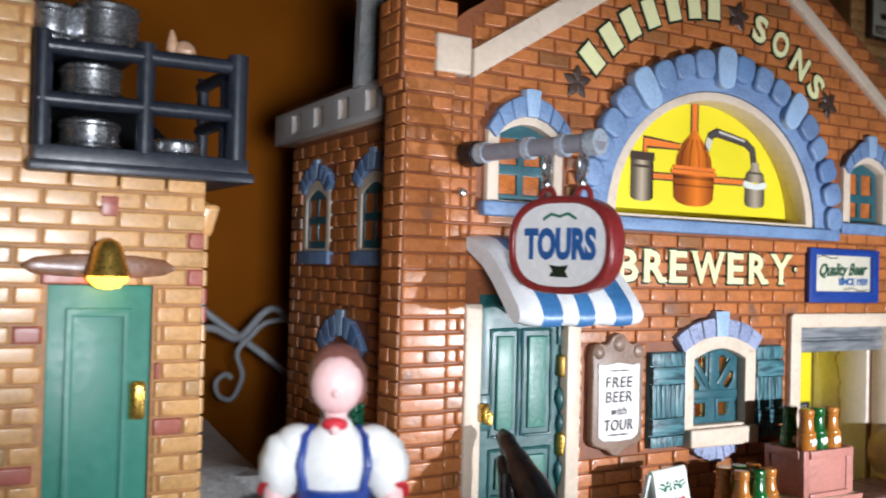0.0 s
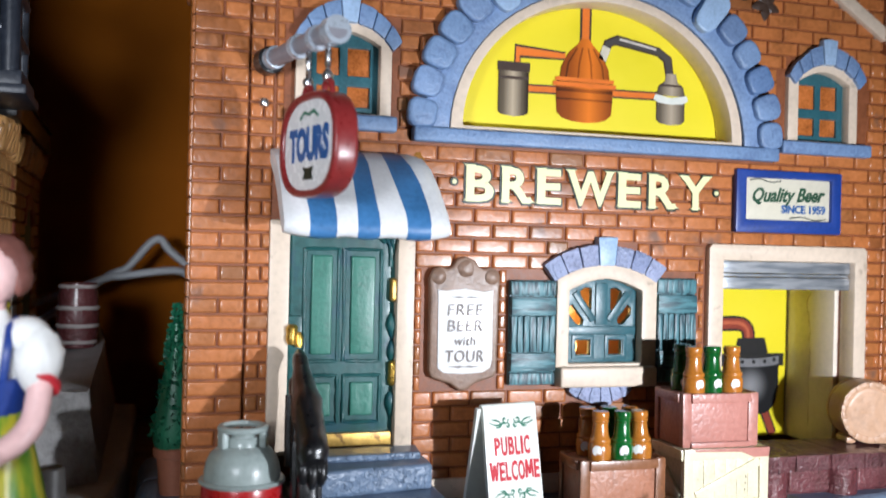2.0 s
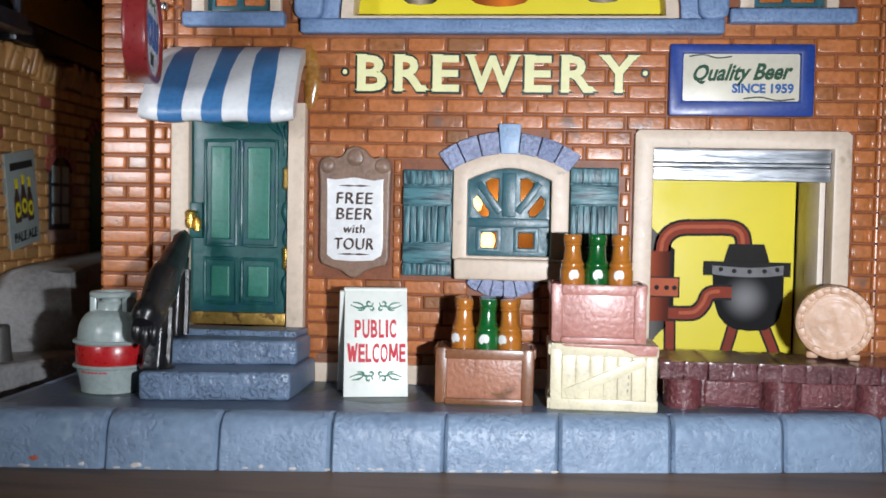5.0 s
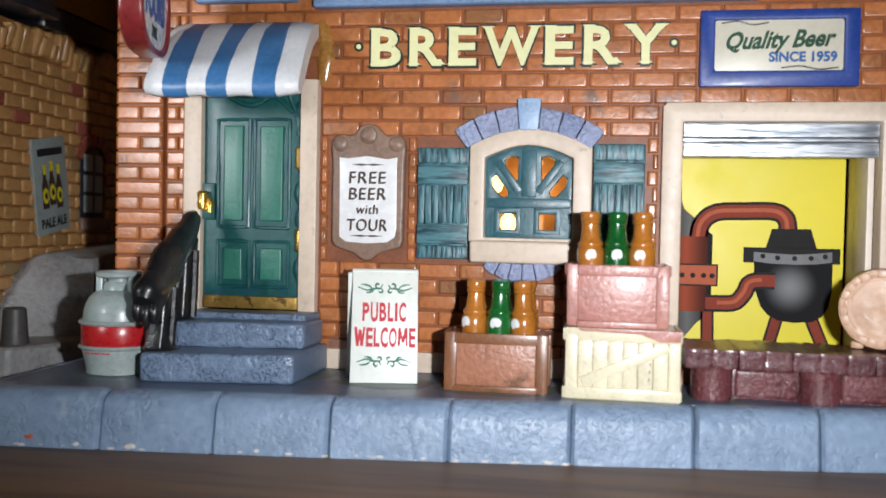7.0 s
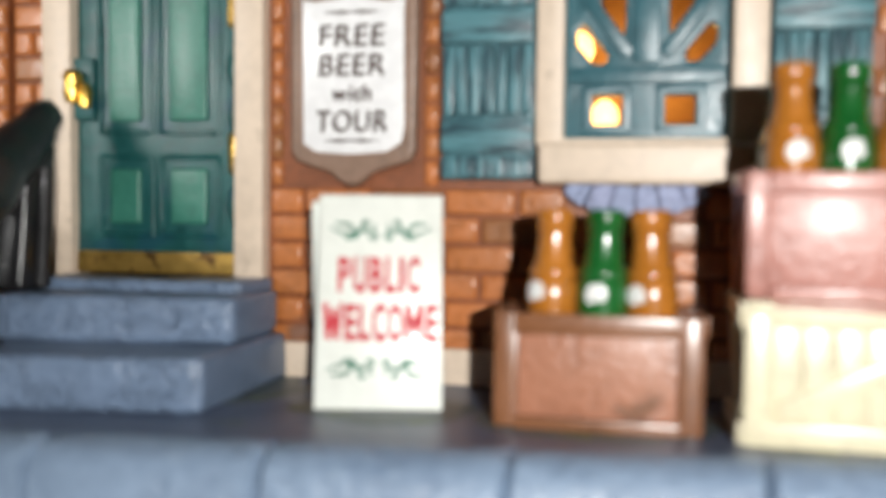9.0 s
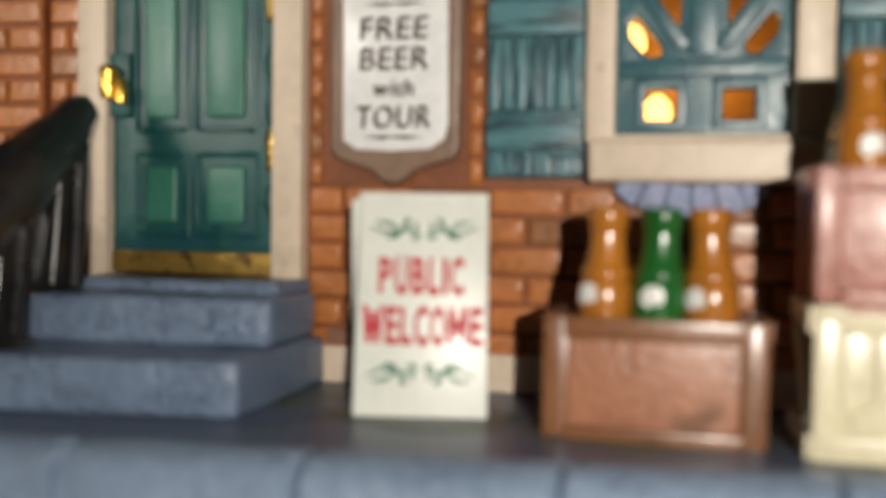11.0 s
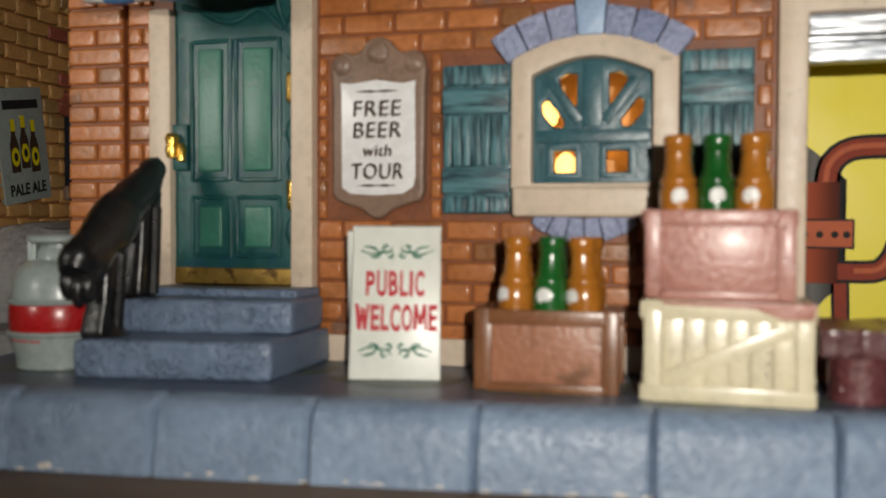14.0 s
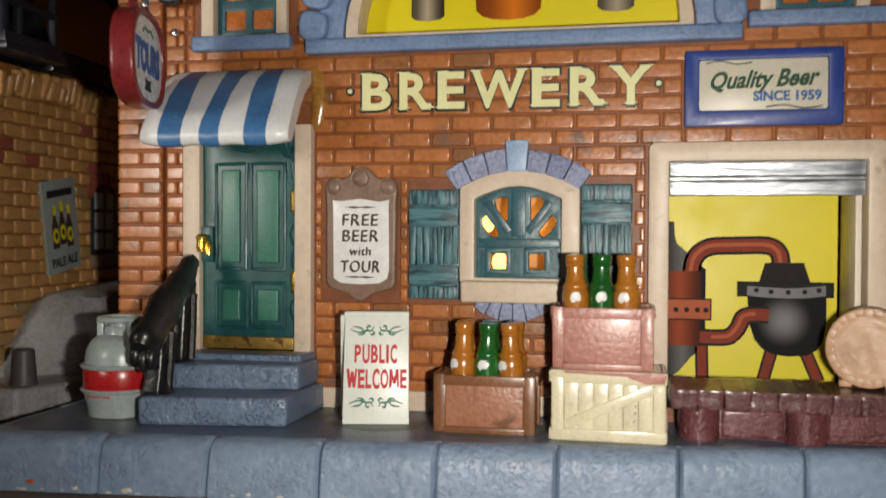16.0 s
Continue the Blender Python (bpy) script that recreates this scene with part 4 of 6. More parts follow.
for x, z in ((190.5, 39.2), (195.3, 38.7), (200.8, 38.6), (206.1, 38.8), (210.6, 39.4)):
    on_yellow("printed_rivet", ellipse(x, z, 0.85, 0.85, 10, 0, 324), INKBLACK, 6)
on_yellow("printed_lid", [(191.4, 42), (207.9, 42), (205.8, 48.6), (193.3, 48.5)], INKBLACK, 4)
# tall boiler at the jamb
on_yellow("printed_boiler", [(150, 8), (161.1, 7.3), (165.2, 10.6), (169.2, 15.6), (173.9, 19.6), (173.9, 45.9), (168.4, 51.2), (164.2, 54.8), (163.4, 57.4), (163.2, 62.4), (160.4, 62.6), (150, 62.6)], PB, 1)
PR = printed("print_boiler_red", (0.05, 0.014, 0.010), (0.34, 0.075, 0.035), 44, 63, 0.7)
on_yellow("printed_boiler_body", rect(158, 172.2, 19.6, 45.4), PR, 4)
on_yellow("printed_boiler_band_edge", rect(156, 175.9, 28.4, 36.0), INKBLACK, 4.5)
on_yellow("printed_boiler_band", rect(156, 175.4, 28.9, 35.5), INKRUST, 5)
for x in (164, 167.6, 171.2, 174):
    on_yellow("printed_rivet", ellipse(x, 32, 0.9, 0.9, 10, 0, 324), INKBLACK, 6)

# cream plinth along the wall foot
for x0, x1 in ((46.2, 153.4),):
    bpart("plinth", rough(box(x0, x1, -1.6, 0.4, 0, 6.6, 0.6), 0.3, 0.12), CREAM)

# side wall on the left, set back behind the pier, with its cornice
side = bpart("side_wall_brick", box(-13, -7, 6.6, 126, 0, 157, 0), MORTAR, None, "", None)
bpart("back_wall", box(-7, 232, 120, 126, 0, 157, 0), MORTAR, None, "", None)
bpart("side_wall_brick", box(226, 232, 6.6, 120, 0, 157, 0), MORTAR, None, "", None)
cornice = bpart("cornice", box(-17.4, -6.8, 14.5, 136, 153.6, 166.6, 0.4), CREAM, None, "pale grey cornice with square slots")
face = plate(rect(14.5, 136.4, 153.4, 166.9), -2.0, 0.0, [rect(y, y + 9.5, 156.6, 164.2) for y in (32.6, 57.0, 81.4, 105.6)], 0.5)
for v in face.verts:
    v.co = Vector((-17.5 + v.co.y, v.co.x, v.co.z))
bmesh.ops.recalc_face_normals(face, faces=face.faces[:])
bpart("slotted_face", face, GREYTRIM, cornice)
bpart("roof", box(-16, 232, 14, 132, 167.0, 170, 0.5), BLACK, None, "dark roof")
gableback = [(0, 168), (226, 168), (113, 240)]
bpart("roof_gable", plate(gableback, 14, 130), BLACK, None, "", None)
bpart("chimney", rough(lathe([(6.4, 0), (6.2, 10), (6.3, 20), (6.0, 30), (6.1, 40), (7.0, 41), (7.0, 50), (5.6, 50)], 9, -15.2, 47, 166), 0.5, 0.3), ROCK, None, "dark grey chimney")


def side_window(y0, y1, z0, z1, lower=False):
    """Window on the left flank: cream frame, blue hood and sill, teal sash, amber panes."""
    def onto(bm):
        for v in bm.verts:
            v.co = Vector((-13 + v.co.y, -v.co.x, v.co.z))
        bmesh.ops.recalc_face_normals(bm, faces=bm.faces[:])
        return bm
    a, b = -y1, -y0
    w = bpart("side_window", onto(plate(arched(a, b, z0, z1, 5), -1.4, 0.3, [arched(a + 3.6, b - 3.6, z0 + 1, z1 - 4, 4)], 0.4)), CREAM)
    c = (a + b) / 2
    bpart("sash", onto(plate(arched(a + 3.4, b - 3.4, z0 + 0.6, z1 - 3.8, 4), -0.7, 0.2, [rect(a + 5.6, c - 1, z0 + 4, z0 + 11), rect(c + 1, b - 5.6, z0 + 4, z0 + 11), rect(a + 5.6, c - 1, z0 + 14, z1 - 8), rect(c + 1, b - 5.6, z0 + 14, z1 - 8)], 0.25)), TEALPLAIN, w)
    bpart("pane", onto(plate(rect(a + 5, b - 5, z0 + 3, z1 - 7), -0.3, 0.1)), AMBERPANE, w, "amber pane", None)
    if not lower:
        bpart("sill", onto(box(a - 2, b + 2, -3, 0.4, z0 - 5.5, z0, 0.8, 2)), BLUESTONE, w)
    n = 7
    for i in range(n):
        s = 150 - 120 * i / n
        e = 150 - 120 * (i + 1) / n
        pts = []
        for rr, seq in ((0.46, (s - 1, e + 1)), (0.68, (e + 1, s - 1))):
            for t in seq:
                k = rr + (0.06 if (i == 3 and rr > 0.6) else 0)
                pts.append((c + (b - a) * k * math.cos(radians(t)) * 1.05, z1 - 12 + (b - a) * k * math.sin(radians(t))))
        bpart("arch_stone", onto(plate(pts, -2.6, 0.3, bevel=0.5)), PALESTONE if i == 3 else BLUESTONE, w)


side_window(84, 112, 107, 136)
side_window(30, 58, 107, 136)
side_window(52, 88, 30, 70, True)

# ---- lettering on the front ----


def word(name, bm, mat, x, y, z, parent=None, ry=0, rx=0):
    turned(bm, rx, ry, 0, x, y, z)
    for piece in islands(bm):
        bpart(name, piece, mat, parent, "", None)


SERIFS = {"B": ((-0.36, 1), (-0.36, -1)), "R": ((-0.36, 1), (-0.36, -1), (0.42, -1)), "E": ((-0.34, 1), (-0.34, -1)), "W": ((-0.43, 1), (0.43, 1)), "Y": ((-0.4, 1), (0.4, 1), (0, -1))}
for ch, x, w in (("B", 66.8, 9.8), ("R", 79.8, 10.6), ("E", 91.6, 8.8), ("W", 107.0, 17.2), ("E", 122.0, 8.8), ("R", 134.8, 10.6), ("Y", 148.2, 11.8)):
    word("letter_edge", lettering(ch, 13.0, w + 1.4, 0.3, 0.035), INKGREEN, x, -0.75, 104.4)
    word("letter", lettering(ch, 11.8, w, 0.3, 0.028), LETTER, x, -1.05, 104.4)
    for f, up in SERIFS[ch]:
        for name, mat, y, half, h, rise in (("serif_edge", INKGREEN, -0.78, 2.9, 6.5, 2.3), ("serif", LETTER, -1.09, 2.15, 5.9, 1.6)):
            wedge = [(-half, up * h), (half, up * h), (half * 0.45, up * (h - rise * 0.5)), (half * 0.3, up * (h - rise)), (-half * 0.3, up * (h - rise)), (-half * 0.45, up * (h - rise * 0.5))]
            word(name, plate(wedge if up < 0 else wedge[::-1], -0.15, 0.15), mat, x + f * w, y, 104.4)
for x in (57.8, 156.6):
    word("letter_dot", lathe([(1.5, 0), (1.5, 0.4)], 14), INKGREEN, x, -0.8, 104.4, None, 0, 90)
    word("letter_dot", lathe([(0.8, 0), (0.8, 0.4)], 14), LETTER, x, -1.05, 104.4, None, 0, 90)
# raised arc of letters: seven plain bars, then a readable word
for i, a in enumerate((138.5, 130.5, 123.0, 115.5, 107.5, 100.0, 92.8)):
    x, z = LCX + 84.5 * math.cos(radians(a)), LCZ + 84.5 * math.sin(radians(a)) - 0.5
    word("name_bar_edge", box(-4.0, 4.0, -0.15, 0.15, -6.2, 6.2, 0), INKGREEN, x, -0.75, z, None, 90 - a)
    word("name_bar", box(-3.1, 3.1, -0.15, 0.15, -5.3, 5.3, 0), LETTER, x, -1.05, z, None, 90 - a)
for ch, a in (("S", 74.5), ("O", 65.5), ("N", 56.0), ("S", 47.0)):
    x, z = LCX + 82.5 * math.cos(radians(a)), LCZ + 82.5 * math.sin(radians(a)) - 0.5
    w = 7.6 if ch == "S" else 9.4
    word("letter_edge", lettering(ch, 11.9, w + 1.7, 0.3, 0.04), INKGREEN, x, -0.75, z, None, 90 - a)
    word("letter", lettering(ch, 10.4, w, 0.3, 0.035), LETTER, x, -1.05, z, None, 90 - a)
for a in (146.0, 83.5, 40.0):
    x, z = LCX + 84 * math.cos(radians(a)), LCZ + 82.5 * math.sin(radians(a))
    for k in range(5):
        b = lathe([(0.2, -3.4), (1.6, -1.6), (1.9, 0.2), (0.9, 2.4), (0.2, 3.2)], 8)
        for v in b.verts:
            v.co.y *= 0.25
        turned(b, 0, k * 72 + a, 0)
        ox, oz = 3.0 * math.sin(radians(k * 72 + a)), 3.0 * math.cos(radians(k * 72 + a))
        word("hop_leaf", b, INKDARK, x + ox, -0.9, z + oz)

# blue framed board
bs = bpart("blue_board", plate(rect(164.2, 209.8, 90.8, 113.8), -2.6, 0.5, [rect(168.6, 205.4, 95.6, 110.8)], 0.8), SIGNBLUE, None, "blue framed advertising board")
bpart("panel", box(168.2, 205.8, -1.0, 0.5, 95.2, 111.2, 0.1), SIGNCREAM, bs)
word("letter", lettering("Quality Beer", 5.2, 31.5, 0.2, 0.032, 0.4), INKLEAF, 187.6, -1.12, 105.2, bs, -1.5)
word("letter", lettering("SINCE 1959", 2.9, 19.4, 0.2, 0.04), INKBLUE, 194.0, -1.12, 99.9, bs)
for x0, x1, z in ((170.5, 184, 110.0), (188, 204, 96.5)):
    word("flourish", tube(smooth_line([(x0, 0, z), ((2 * x0 + x1) / 3, 0, z + 0.5), ((x0 + 2 * x1) / 3, 0, z - 0.5), (x1, 0, z)]), 0.22, 6), INKGREEN, 0, -1.1, 0, bs)

# plaque beside the door
out = [(48.6, 42), (49.6, 40), (53, 39), (56.6, 38), (59, 36.2), (61, 35.4), (63, 36.2), (65.4, 38), (69, 39), (72.6, 40), (73.6, 42), (73.8, 68), (74.2, 72), (73.0, 75.4), (70.6, 76.4), (68.0, 75.6), (66.4, 76.4), (64.6, 78.8), (61.4, 79.8), (58.2, 78.8), (56.4, 76.4), (54.6, 75.6), (52.0, 76.4), (49.6, 75.4), (48.2, 72), (48.6, 68)]
out = [(62.0 + (x - 61.2) * 0.94, z) for x, z in out]
plq = bpart("plaque", rough(plate(out, -2.8, 0.5, bevel=0.9, segments=3), 0.2, 0.3), PLAQUE, None, "white notice in a scrolled bronze frame")
sheet = [(51.6, 43.2), (54, 41.6), (61, 41.2), (68, 41.6), (70.8, 43.2), (71.4, 46), (71.2, 66), (71.4, 68.8), (68, 68.2), (61, 69.2), (54, 68.4), (51.2, 68.8), (51.4, 66)]
sheet = [(62.0 + (x - 61.2) * 0.95, z) for x, z in sheet]
for bx, bz, br in ((52.8, 73.0, 2.8), (71.2, 73.0, 2.8), (62.0, 75.8, 3.2)):
    bpart("scroll_boss", rough(turned(lathe([(br, 0), (br * 0.8, 0.8), (br * 0.3, 1.2)], 14), 90, 0, 0, bx, -2.5, bz), 0.2, 0.5), PLAQUE, plq)
bpart("notice", plate(sheet, -3.2, -2.4, bevel=0.2), PRINTWHITE, plq)
for body, z, h, w in (("FREE", 62.4, 4.0, 12.0), ("BEER", 57.2, 4.0, 12.0), ("with", 52.2, 3.0, 7.0), ("TOUR", 47.2, 4.0, 13.0)):
    for piece in islands(turned(lettering(body, h, w, 0.12, -0.012, 0.06, 1.08), 0, 0, 0, 62.0, -3.27, z)):
        # a broad pen held aslant: each letter drawn three times along the nib
        bpart("letter", join(*[turned(piece.copy(), 0, 0, 0, k * 0.19, -0.012 * k, k * 0.15) for k in (-1, 0, 1)]), INKDARK, plq, "", None)
for z in (66.4, 43.6):
    word("rule", plate([(-5.5, 0), (-2, 0.35), (0, 0.12), (2, 0.35), (5.5, 0), (2, -0.35), (0, -0.12), (-2, -0.35)], -0.08, 0.08), INKDARK, 62.0, -3.3, z, plq)

# hanging sign on its pipe bracket
RODDIR = (0.256, -0.967)


def along(d):
    return -5.5 + RODDIR[0] * d, RODDIR[1] * d


hang = bpart("hanging_sign_bracket", tube([(*along(5), 138), (*along(56), 138.4)], 2.7, 16), STEEL, None, "silver pipe bracket")
for d, r, w in ((11, 3.4, 3.4), (30, 3.5, 2.4), (43, 3.5, 2.4), (54, 3.8, 4)):
    bpart("collar", soften(tube([(*along(d - w / 2), 138.2), (*along(d + w / 2), 138.2)], r, 16), 0.5), COLLAR, hang)
bpart("wall_cap", soften(tube([(*along(4), 138), (*along(9), 138)], 4.2, 16), 0.6), BLACK, hang)
for d in (37, 50):
    x, y = along(d)
    ring = [(x + 0.2 * math.cos(t), y + 2.0 * math.cos(t), 132 + 3.4 * math.sin(t)) for t in [2 * math.pi * k / 16 for k in range(16)]]
    bpart("hook", tube(ring, 0.7, 8, True), SILVER, hang, "silver hook")
    bpart("ball", lathe([(0.2, -1.6), (1.2, -1.1), (1.6, 0), (1.2, 1.1), (0.2, 1.6)], 12, x, y, 127), SILVER, hang)
bpart("wall_ball", lathe([(0.2, -1.6), (1.2, -1.1), (1.6, 0), (1.2, 1.1), (0.2, 1.6)], 12, -4.5, -1.5, 126), SILVER, hang)

sx, sy = along(44)
sign = thing("tours_sign", sx, sy, 109, "round-cornered white tours sign with a maroon rim, hanging from the pipe", "sign", rz=-75)
shape = [(18.9 * math.copysign(abs(math.cos(t)) ** 0.72, math.cos(t)), 14.2 * math.copysign(abs(math.sin(t)) ** 0.8, math.sin(t))) for t in [2 * math.pi * k / 40 for k in range(40)]]
inner = [(x * 0.87, z * 0.85) for x, z in shape]
part("rim", plate(shape, -3.4, 3.4, [inner], 1.1, 3), MAROON, sign, "maroon rim")
part("panel", plate(inner, -2.4, 2.4), PRINTWHITE, sign, "white face", None)
for x in (-6.5, 6.5):
    part("hanger", tube([(x + 2.6 * math.cos(radians(q)), 0, 13 + 3.8 * math.sin(radians(q))) for q in range(-20, 201, 20)], 0.9, 8), MAROON, sign, "maroon hanging loop")
for face in (0, 180):
    for bm, mat, z in ((lettering("TOURS", 8.6, 26, 0.2, 0.05), INKBLUE, 0.6), (plate([(-3.4, 1.8), (0, 1.4), (3.4, 1.8), (2.4, 0), (3.4, -1.8), (-3.4, -1.6), (-2.2, 0)], -0.1, 0.1), INKGREEN, -7.6), (join(plate(bar([(-6, -0.8), (-3, 0.8), (0, 0), (3, 0.8), (6, -0.8)], 0.8), -0.1, 0.1), lathe([(0.2, -0.1), (1.3, 0), (0.2, 0.1)], 8)), LEAFGREEN, 8.2)):
        turned(bm, 0, 0, 0, 0, -2.5, z)
        turned(bm, 0, 0, face)
        for piece in islands(bm):
            part("letter" if mat is INKBLUE else "emblem", piece, mat, sign, "", None)

# ---- things on the pavement ----


def slab(pts, z0, z1, bevel):
    """A plan outline raised from z0 to z1."""
    bm = bmesh.new()
    bm.faces.new([bm.verts.new((x, y, z0)) for x, y in pts])
    made = bmesh.ops.extrude_face_region(bm, geom=bm.faces[:])
    bmesh.ops.translate(bm, vec=(0, 0, z1 - z0), verts=[g for g in made["geom"] if isinstance(g, bmesh.types.BMVert)])
    bmesh.ops.recalc_face_normals(bm, faces=bm.faces[:])
    return soften(bm, bevel, 3)


steps = thing("door_steps", 26, -20, 0, "two rough blue-grey stone steps below the green door", "steps")


def step(name, pts, z0, z1, bevel):
    """A step with a pitted front and smooth, slightly uneven treads and ends."""
    bm = slab(pts, z0, z1, bevel)
    bmesh.ops.subdivide_edges(bm, edges=[e for e in bm.edges if e.calc_length() > 8], cuts=5, use_grid_fill=True)
    rough(bm, 0.35, 0.13)
    bm.normal_update()
    for f in bm.faces:
        f.material_index = 0 if f.normal.y < -0.6 else 1
    part(name, bm, [STEP, STEPTOP], steps)


step("lower_step", [(-22, -21), (22.6, -14.4), (23.4, 18.4), (-22, 18.4)], 0, 8.6, 1.4)
step("upper_step", [(-20, -6.0), (21.2, -0.2), (21.6, 18.3), (-20, 18.3)], 8.5, 16.4, 1.4)
step("threshold", [(-20.5, 5.5), (19.0, 7.0), (20.4, 18.2), (-20.5, 18.2)], 16.3, 18.4, 0.6)

rail = thing("handrail", 7, -26, 0, "glossy black cast handrail beside the steps", "handrail")


def cast(outline, x0, x1, bevel):
    """A thick cast piece from its outline seen from the side: (y, z) pairs."""
    bm = plate(outline, x0, x1, bevel=bevel, segments=3)
    for v in bm.verts:
        v.co = Vector((v.co.y, v.co.x, v.co.z))
    bmesh.ops.recalc_face_normals(bm, faces=bm.faces[:])
    return rough(bm, 0.7, 0.17)


line = smooth_line([(0, 15.6, 48.6), (0, 12.0, 46.4), (0, 5, 40.6), (0, -3, 34.6), (0, -10, 29.0), (0, -14.6, 25.2), (0, -17.0, 22.6)], 4)
n = len(line) - 1
bar_mesh = tube(line, [2.6 + 3.5 * min(1, i / (n * 0.45)) - 1.6 * max(0, i / n - 0.85) / 0.15 for i in range(n + 1)], 18)
for v in bar_mesh.verts:
    v.co.x *= 0.72
part("top_bar", rough(rough(bar_mesh, 0.9, 0.16), 0.3, 0.5), BLACK, rail)
for x, drop in ((-2.9, 0.0), (-0.4, -1.4), (2.2, -0.6)):
    lobe = tube(smooth_line([(x * 0.8, -8.0, 29.0), (x * 0.9, -13.0, 25.4), (x, -16.2, 21.8 + drop), (x * 0.95, -15.8, 17.6 + drop)], 4), [0.9, 1.2, 1.4, 1.6, 1.7, 1.8, 1.8, 1.8, 1.8, 1.7, 1.6, 1.3, 0.7], 12)
    part("scrolled_end", rough(lobe, 0.3, 0.3), BLACK, rail, "lobed lower end")
part("post", cast([(-12.4, 8.6), (-3.2, 8.6), (-2.2, 17), (-1.2, 31), (-6.2, 28), (-9.6, 25.4), (-10.2, 17)], -3.4, 2.6, 1.6), BLACK, rail)
part("post", cast([(2.4, 16.4), (11.4, 16.4), (12.2, 27), (13.4, 43), (9.6, 40.6), (5.0, 36), (4.0, 27)], -3.4, 2.6, 1.6), BLACK, rail)
for y0, z0, y1, z1 in ((-7.8, 9.4, -5.6, 27), (7.2, 17.2, 8.6, 38)):
    part("rib", rough(tube([(-3.6, y0, z0), (-3.7, (y0 + y1) / 2, (z0 + z1) / 2), (-3.6, y1, z1)], 1.3, 8), 0.2, 0.4), BLACK, rail)
    part("rib", rough(tube([(2.8, y0 + 1, z0), (2.9, (y0 + y1) / 2 + 1, (z0 + z1) / 2), (2.8, y1 + 1, z1)], 1.3, 8), 0.2, 0.4), BLACK, rail)
part("foot", rough(lathe([(5.4, 8.6), (5.2, 9.2), (3.9, 10.2), (3.2, 12.4)], 16, -0.4, -6.6), 0.7, 0.25), BLACK, rail)

tank = thing("gas_tank", -10.5, -26, 0, "grey-green gas tank with a red band on the pavement", "gas tank")
part("body", lathe([(9.0, 0), (9.7, 0.3), (9.7, 1.6), (10.1, 4.0), (10.8, 6.6), (10.9, 8.2)], 32), TANK, tank)
part("red_band", lathe([(10.9, 8.6), (11.2, 9.2), (11.3, 12), (11.2, 15), (10.9, 15.6)], 32), TANKRED, tank, "glossy red band")
for k in range(7):
    part("printed_mark", turned(box(-0.55, 0.45 - 0.3 * (k % 3 == 1), -10.95, -10.6, 6.7, 7.2, 0.05), 0, 0, -30 + k * 7), INKRED, tank, "small red print")
for z in (8.4, 15.9):
    part("rim", lathe([(10.6, z - 0.7), (11.7, z - 0.6), (12.1, z), (11.7, z + 0.6), (10.6, z + 0.7)], 32), TANK, tank)
part("dome", lathe([(10.7, 16.3), (10.6, 18.8), (10.1, 21.2), (9.0, 23.4), (7.0, 25.2), (3.0, 26.0)], 32), TANK, tank)
ring = [(6.3 * math.cos(t), 6.3 * math.sin(t), 30.4) for t in [2 * math.pi * k / 28 for k in range(28)]]
part("collar_ring", tube(ring, 0.95, 8, True), TANK, tank)
for s in (20, 160, 200, 340):
    part("collar_ear", turned(box(4.9, 6.9, -1.7, 1.7, 21.8, 30.6, 0.6), 0, 0, s), TANK, tank)
part("neck", lathe([(5.6, 22.6), (5.0, 25.4), (4.8, 27.6), (4.2, 28.2)], 20), TANK, tank)
part("valve", lathe([(2.6, 24.4), (2.6, 26.6), (3.6, 27.0), (3.6, 29.2), (1.2, 30.0)], 14), TANK, tank)

board_stand = thing("folding_sign", 74.0, -17.6, 0, "white folding sign board that reads public welcome", "sign", rz=4)
board_stand.matrix_basis = at(72.0, -17.6, 0, 0, 0, 12)
tilt = math.degrees(math.atan2(6.2, 33))
panel_f = part("front_board", turned(soften(plate([(-10.1, 0), (10.1, 0), (9.8, 33.4), (-9.9, 33.2)], -0.8, 0.8), 0.35), -tilt, 0, 0, 0, -6.6, 0.1), SIGNWHITE, board_stand)
part("back_board", turned(soften(plate([(-10.3, 0), (10.1, 0), (9.7, 33.2), (-9.9, 33.2)], -0.8, 0.8), 0.35), tilt, 0, 0, -1.5, 6.4, 0.1), SIGNWHITE, board_stand)
part("ridge", tube([(-10.0, -0.1, 33), (9.8, -0.1, 33)], 0.9, 10), SIGNWHITE, board_stand)


def on_sign(bm, mat, x, z):
    turned(bm, 0, 0, 0, x, -0.95, z)
    for piece in islands(turned(bm, -tilt, 0, 0, 0, -6.6, 0.1)):
        part("letter" if mat is INKRED else "scroll", piece, mat, panel_f, "", None)


STROKES = {"W": ((-1, 1, -0.5, -1), (-0.5, -1, 0, 0.7), (0, 0.7, 0.5, -1), (0.5, -1, 1, 1)), "M": ((-0.95, -1, -0.8, 1), (-0.8, 1, 0, -0.6), (0, -0.6, 0.8, 1), (0.8, 1, 0.95, -1))}


def sign_word(body, widths, height, z, gap, shift):
    """Letters set one by one, centred on the board; the wide ones brushed stroke by stroke."""
    x = -(sum(widths) + gap * (len(widths) - 1)) / 2
    for ch, wide in zip(body, widths):
        h = height + random.uniform(-0.15, 0.25)
        if ch in STROKES:
            pieces = [plate(bar([(p * (wide / 2 - 0.25), q * h / 2), (u * (wide / 2 - 0.25), v * h / 2)], 0.85 - 0.25 * (k % 2)), -0.075 - 0.01 * k, 0.075) for k, (p, q, u, v) in enumerate(STROKES[ch])]
            bm = join(*pieces)
        else:
            bm = lettering(ch, h, wide, 0.15, 0.03)
        on_sign(bm, INKRED, shift + x + wide / 2, z)
        x += wide + gap


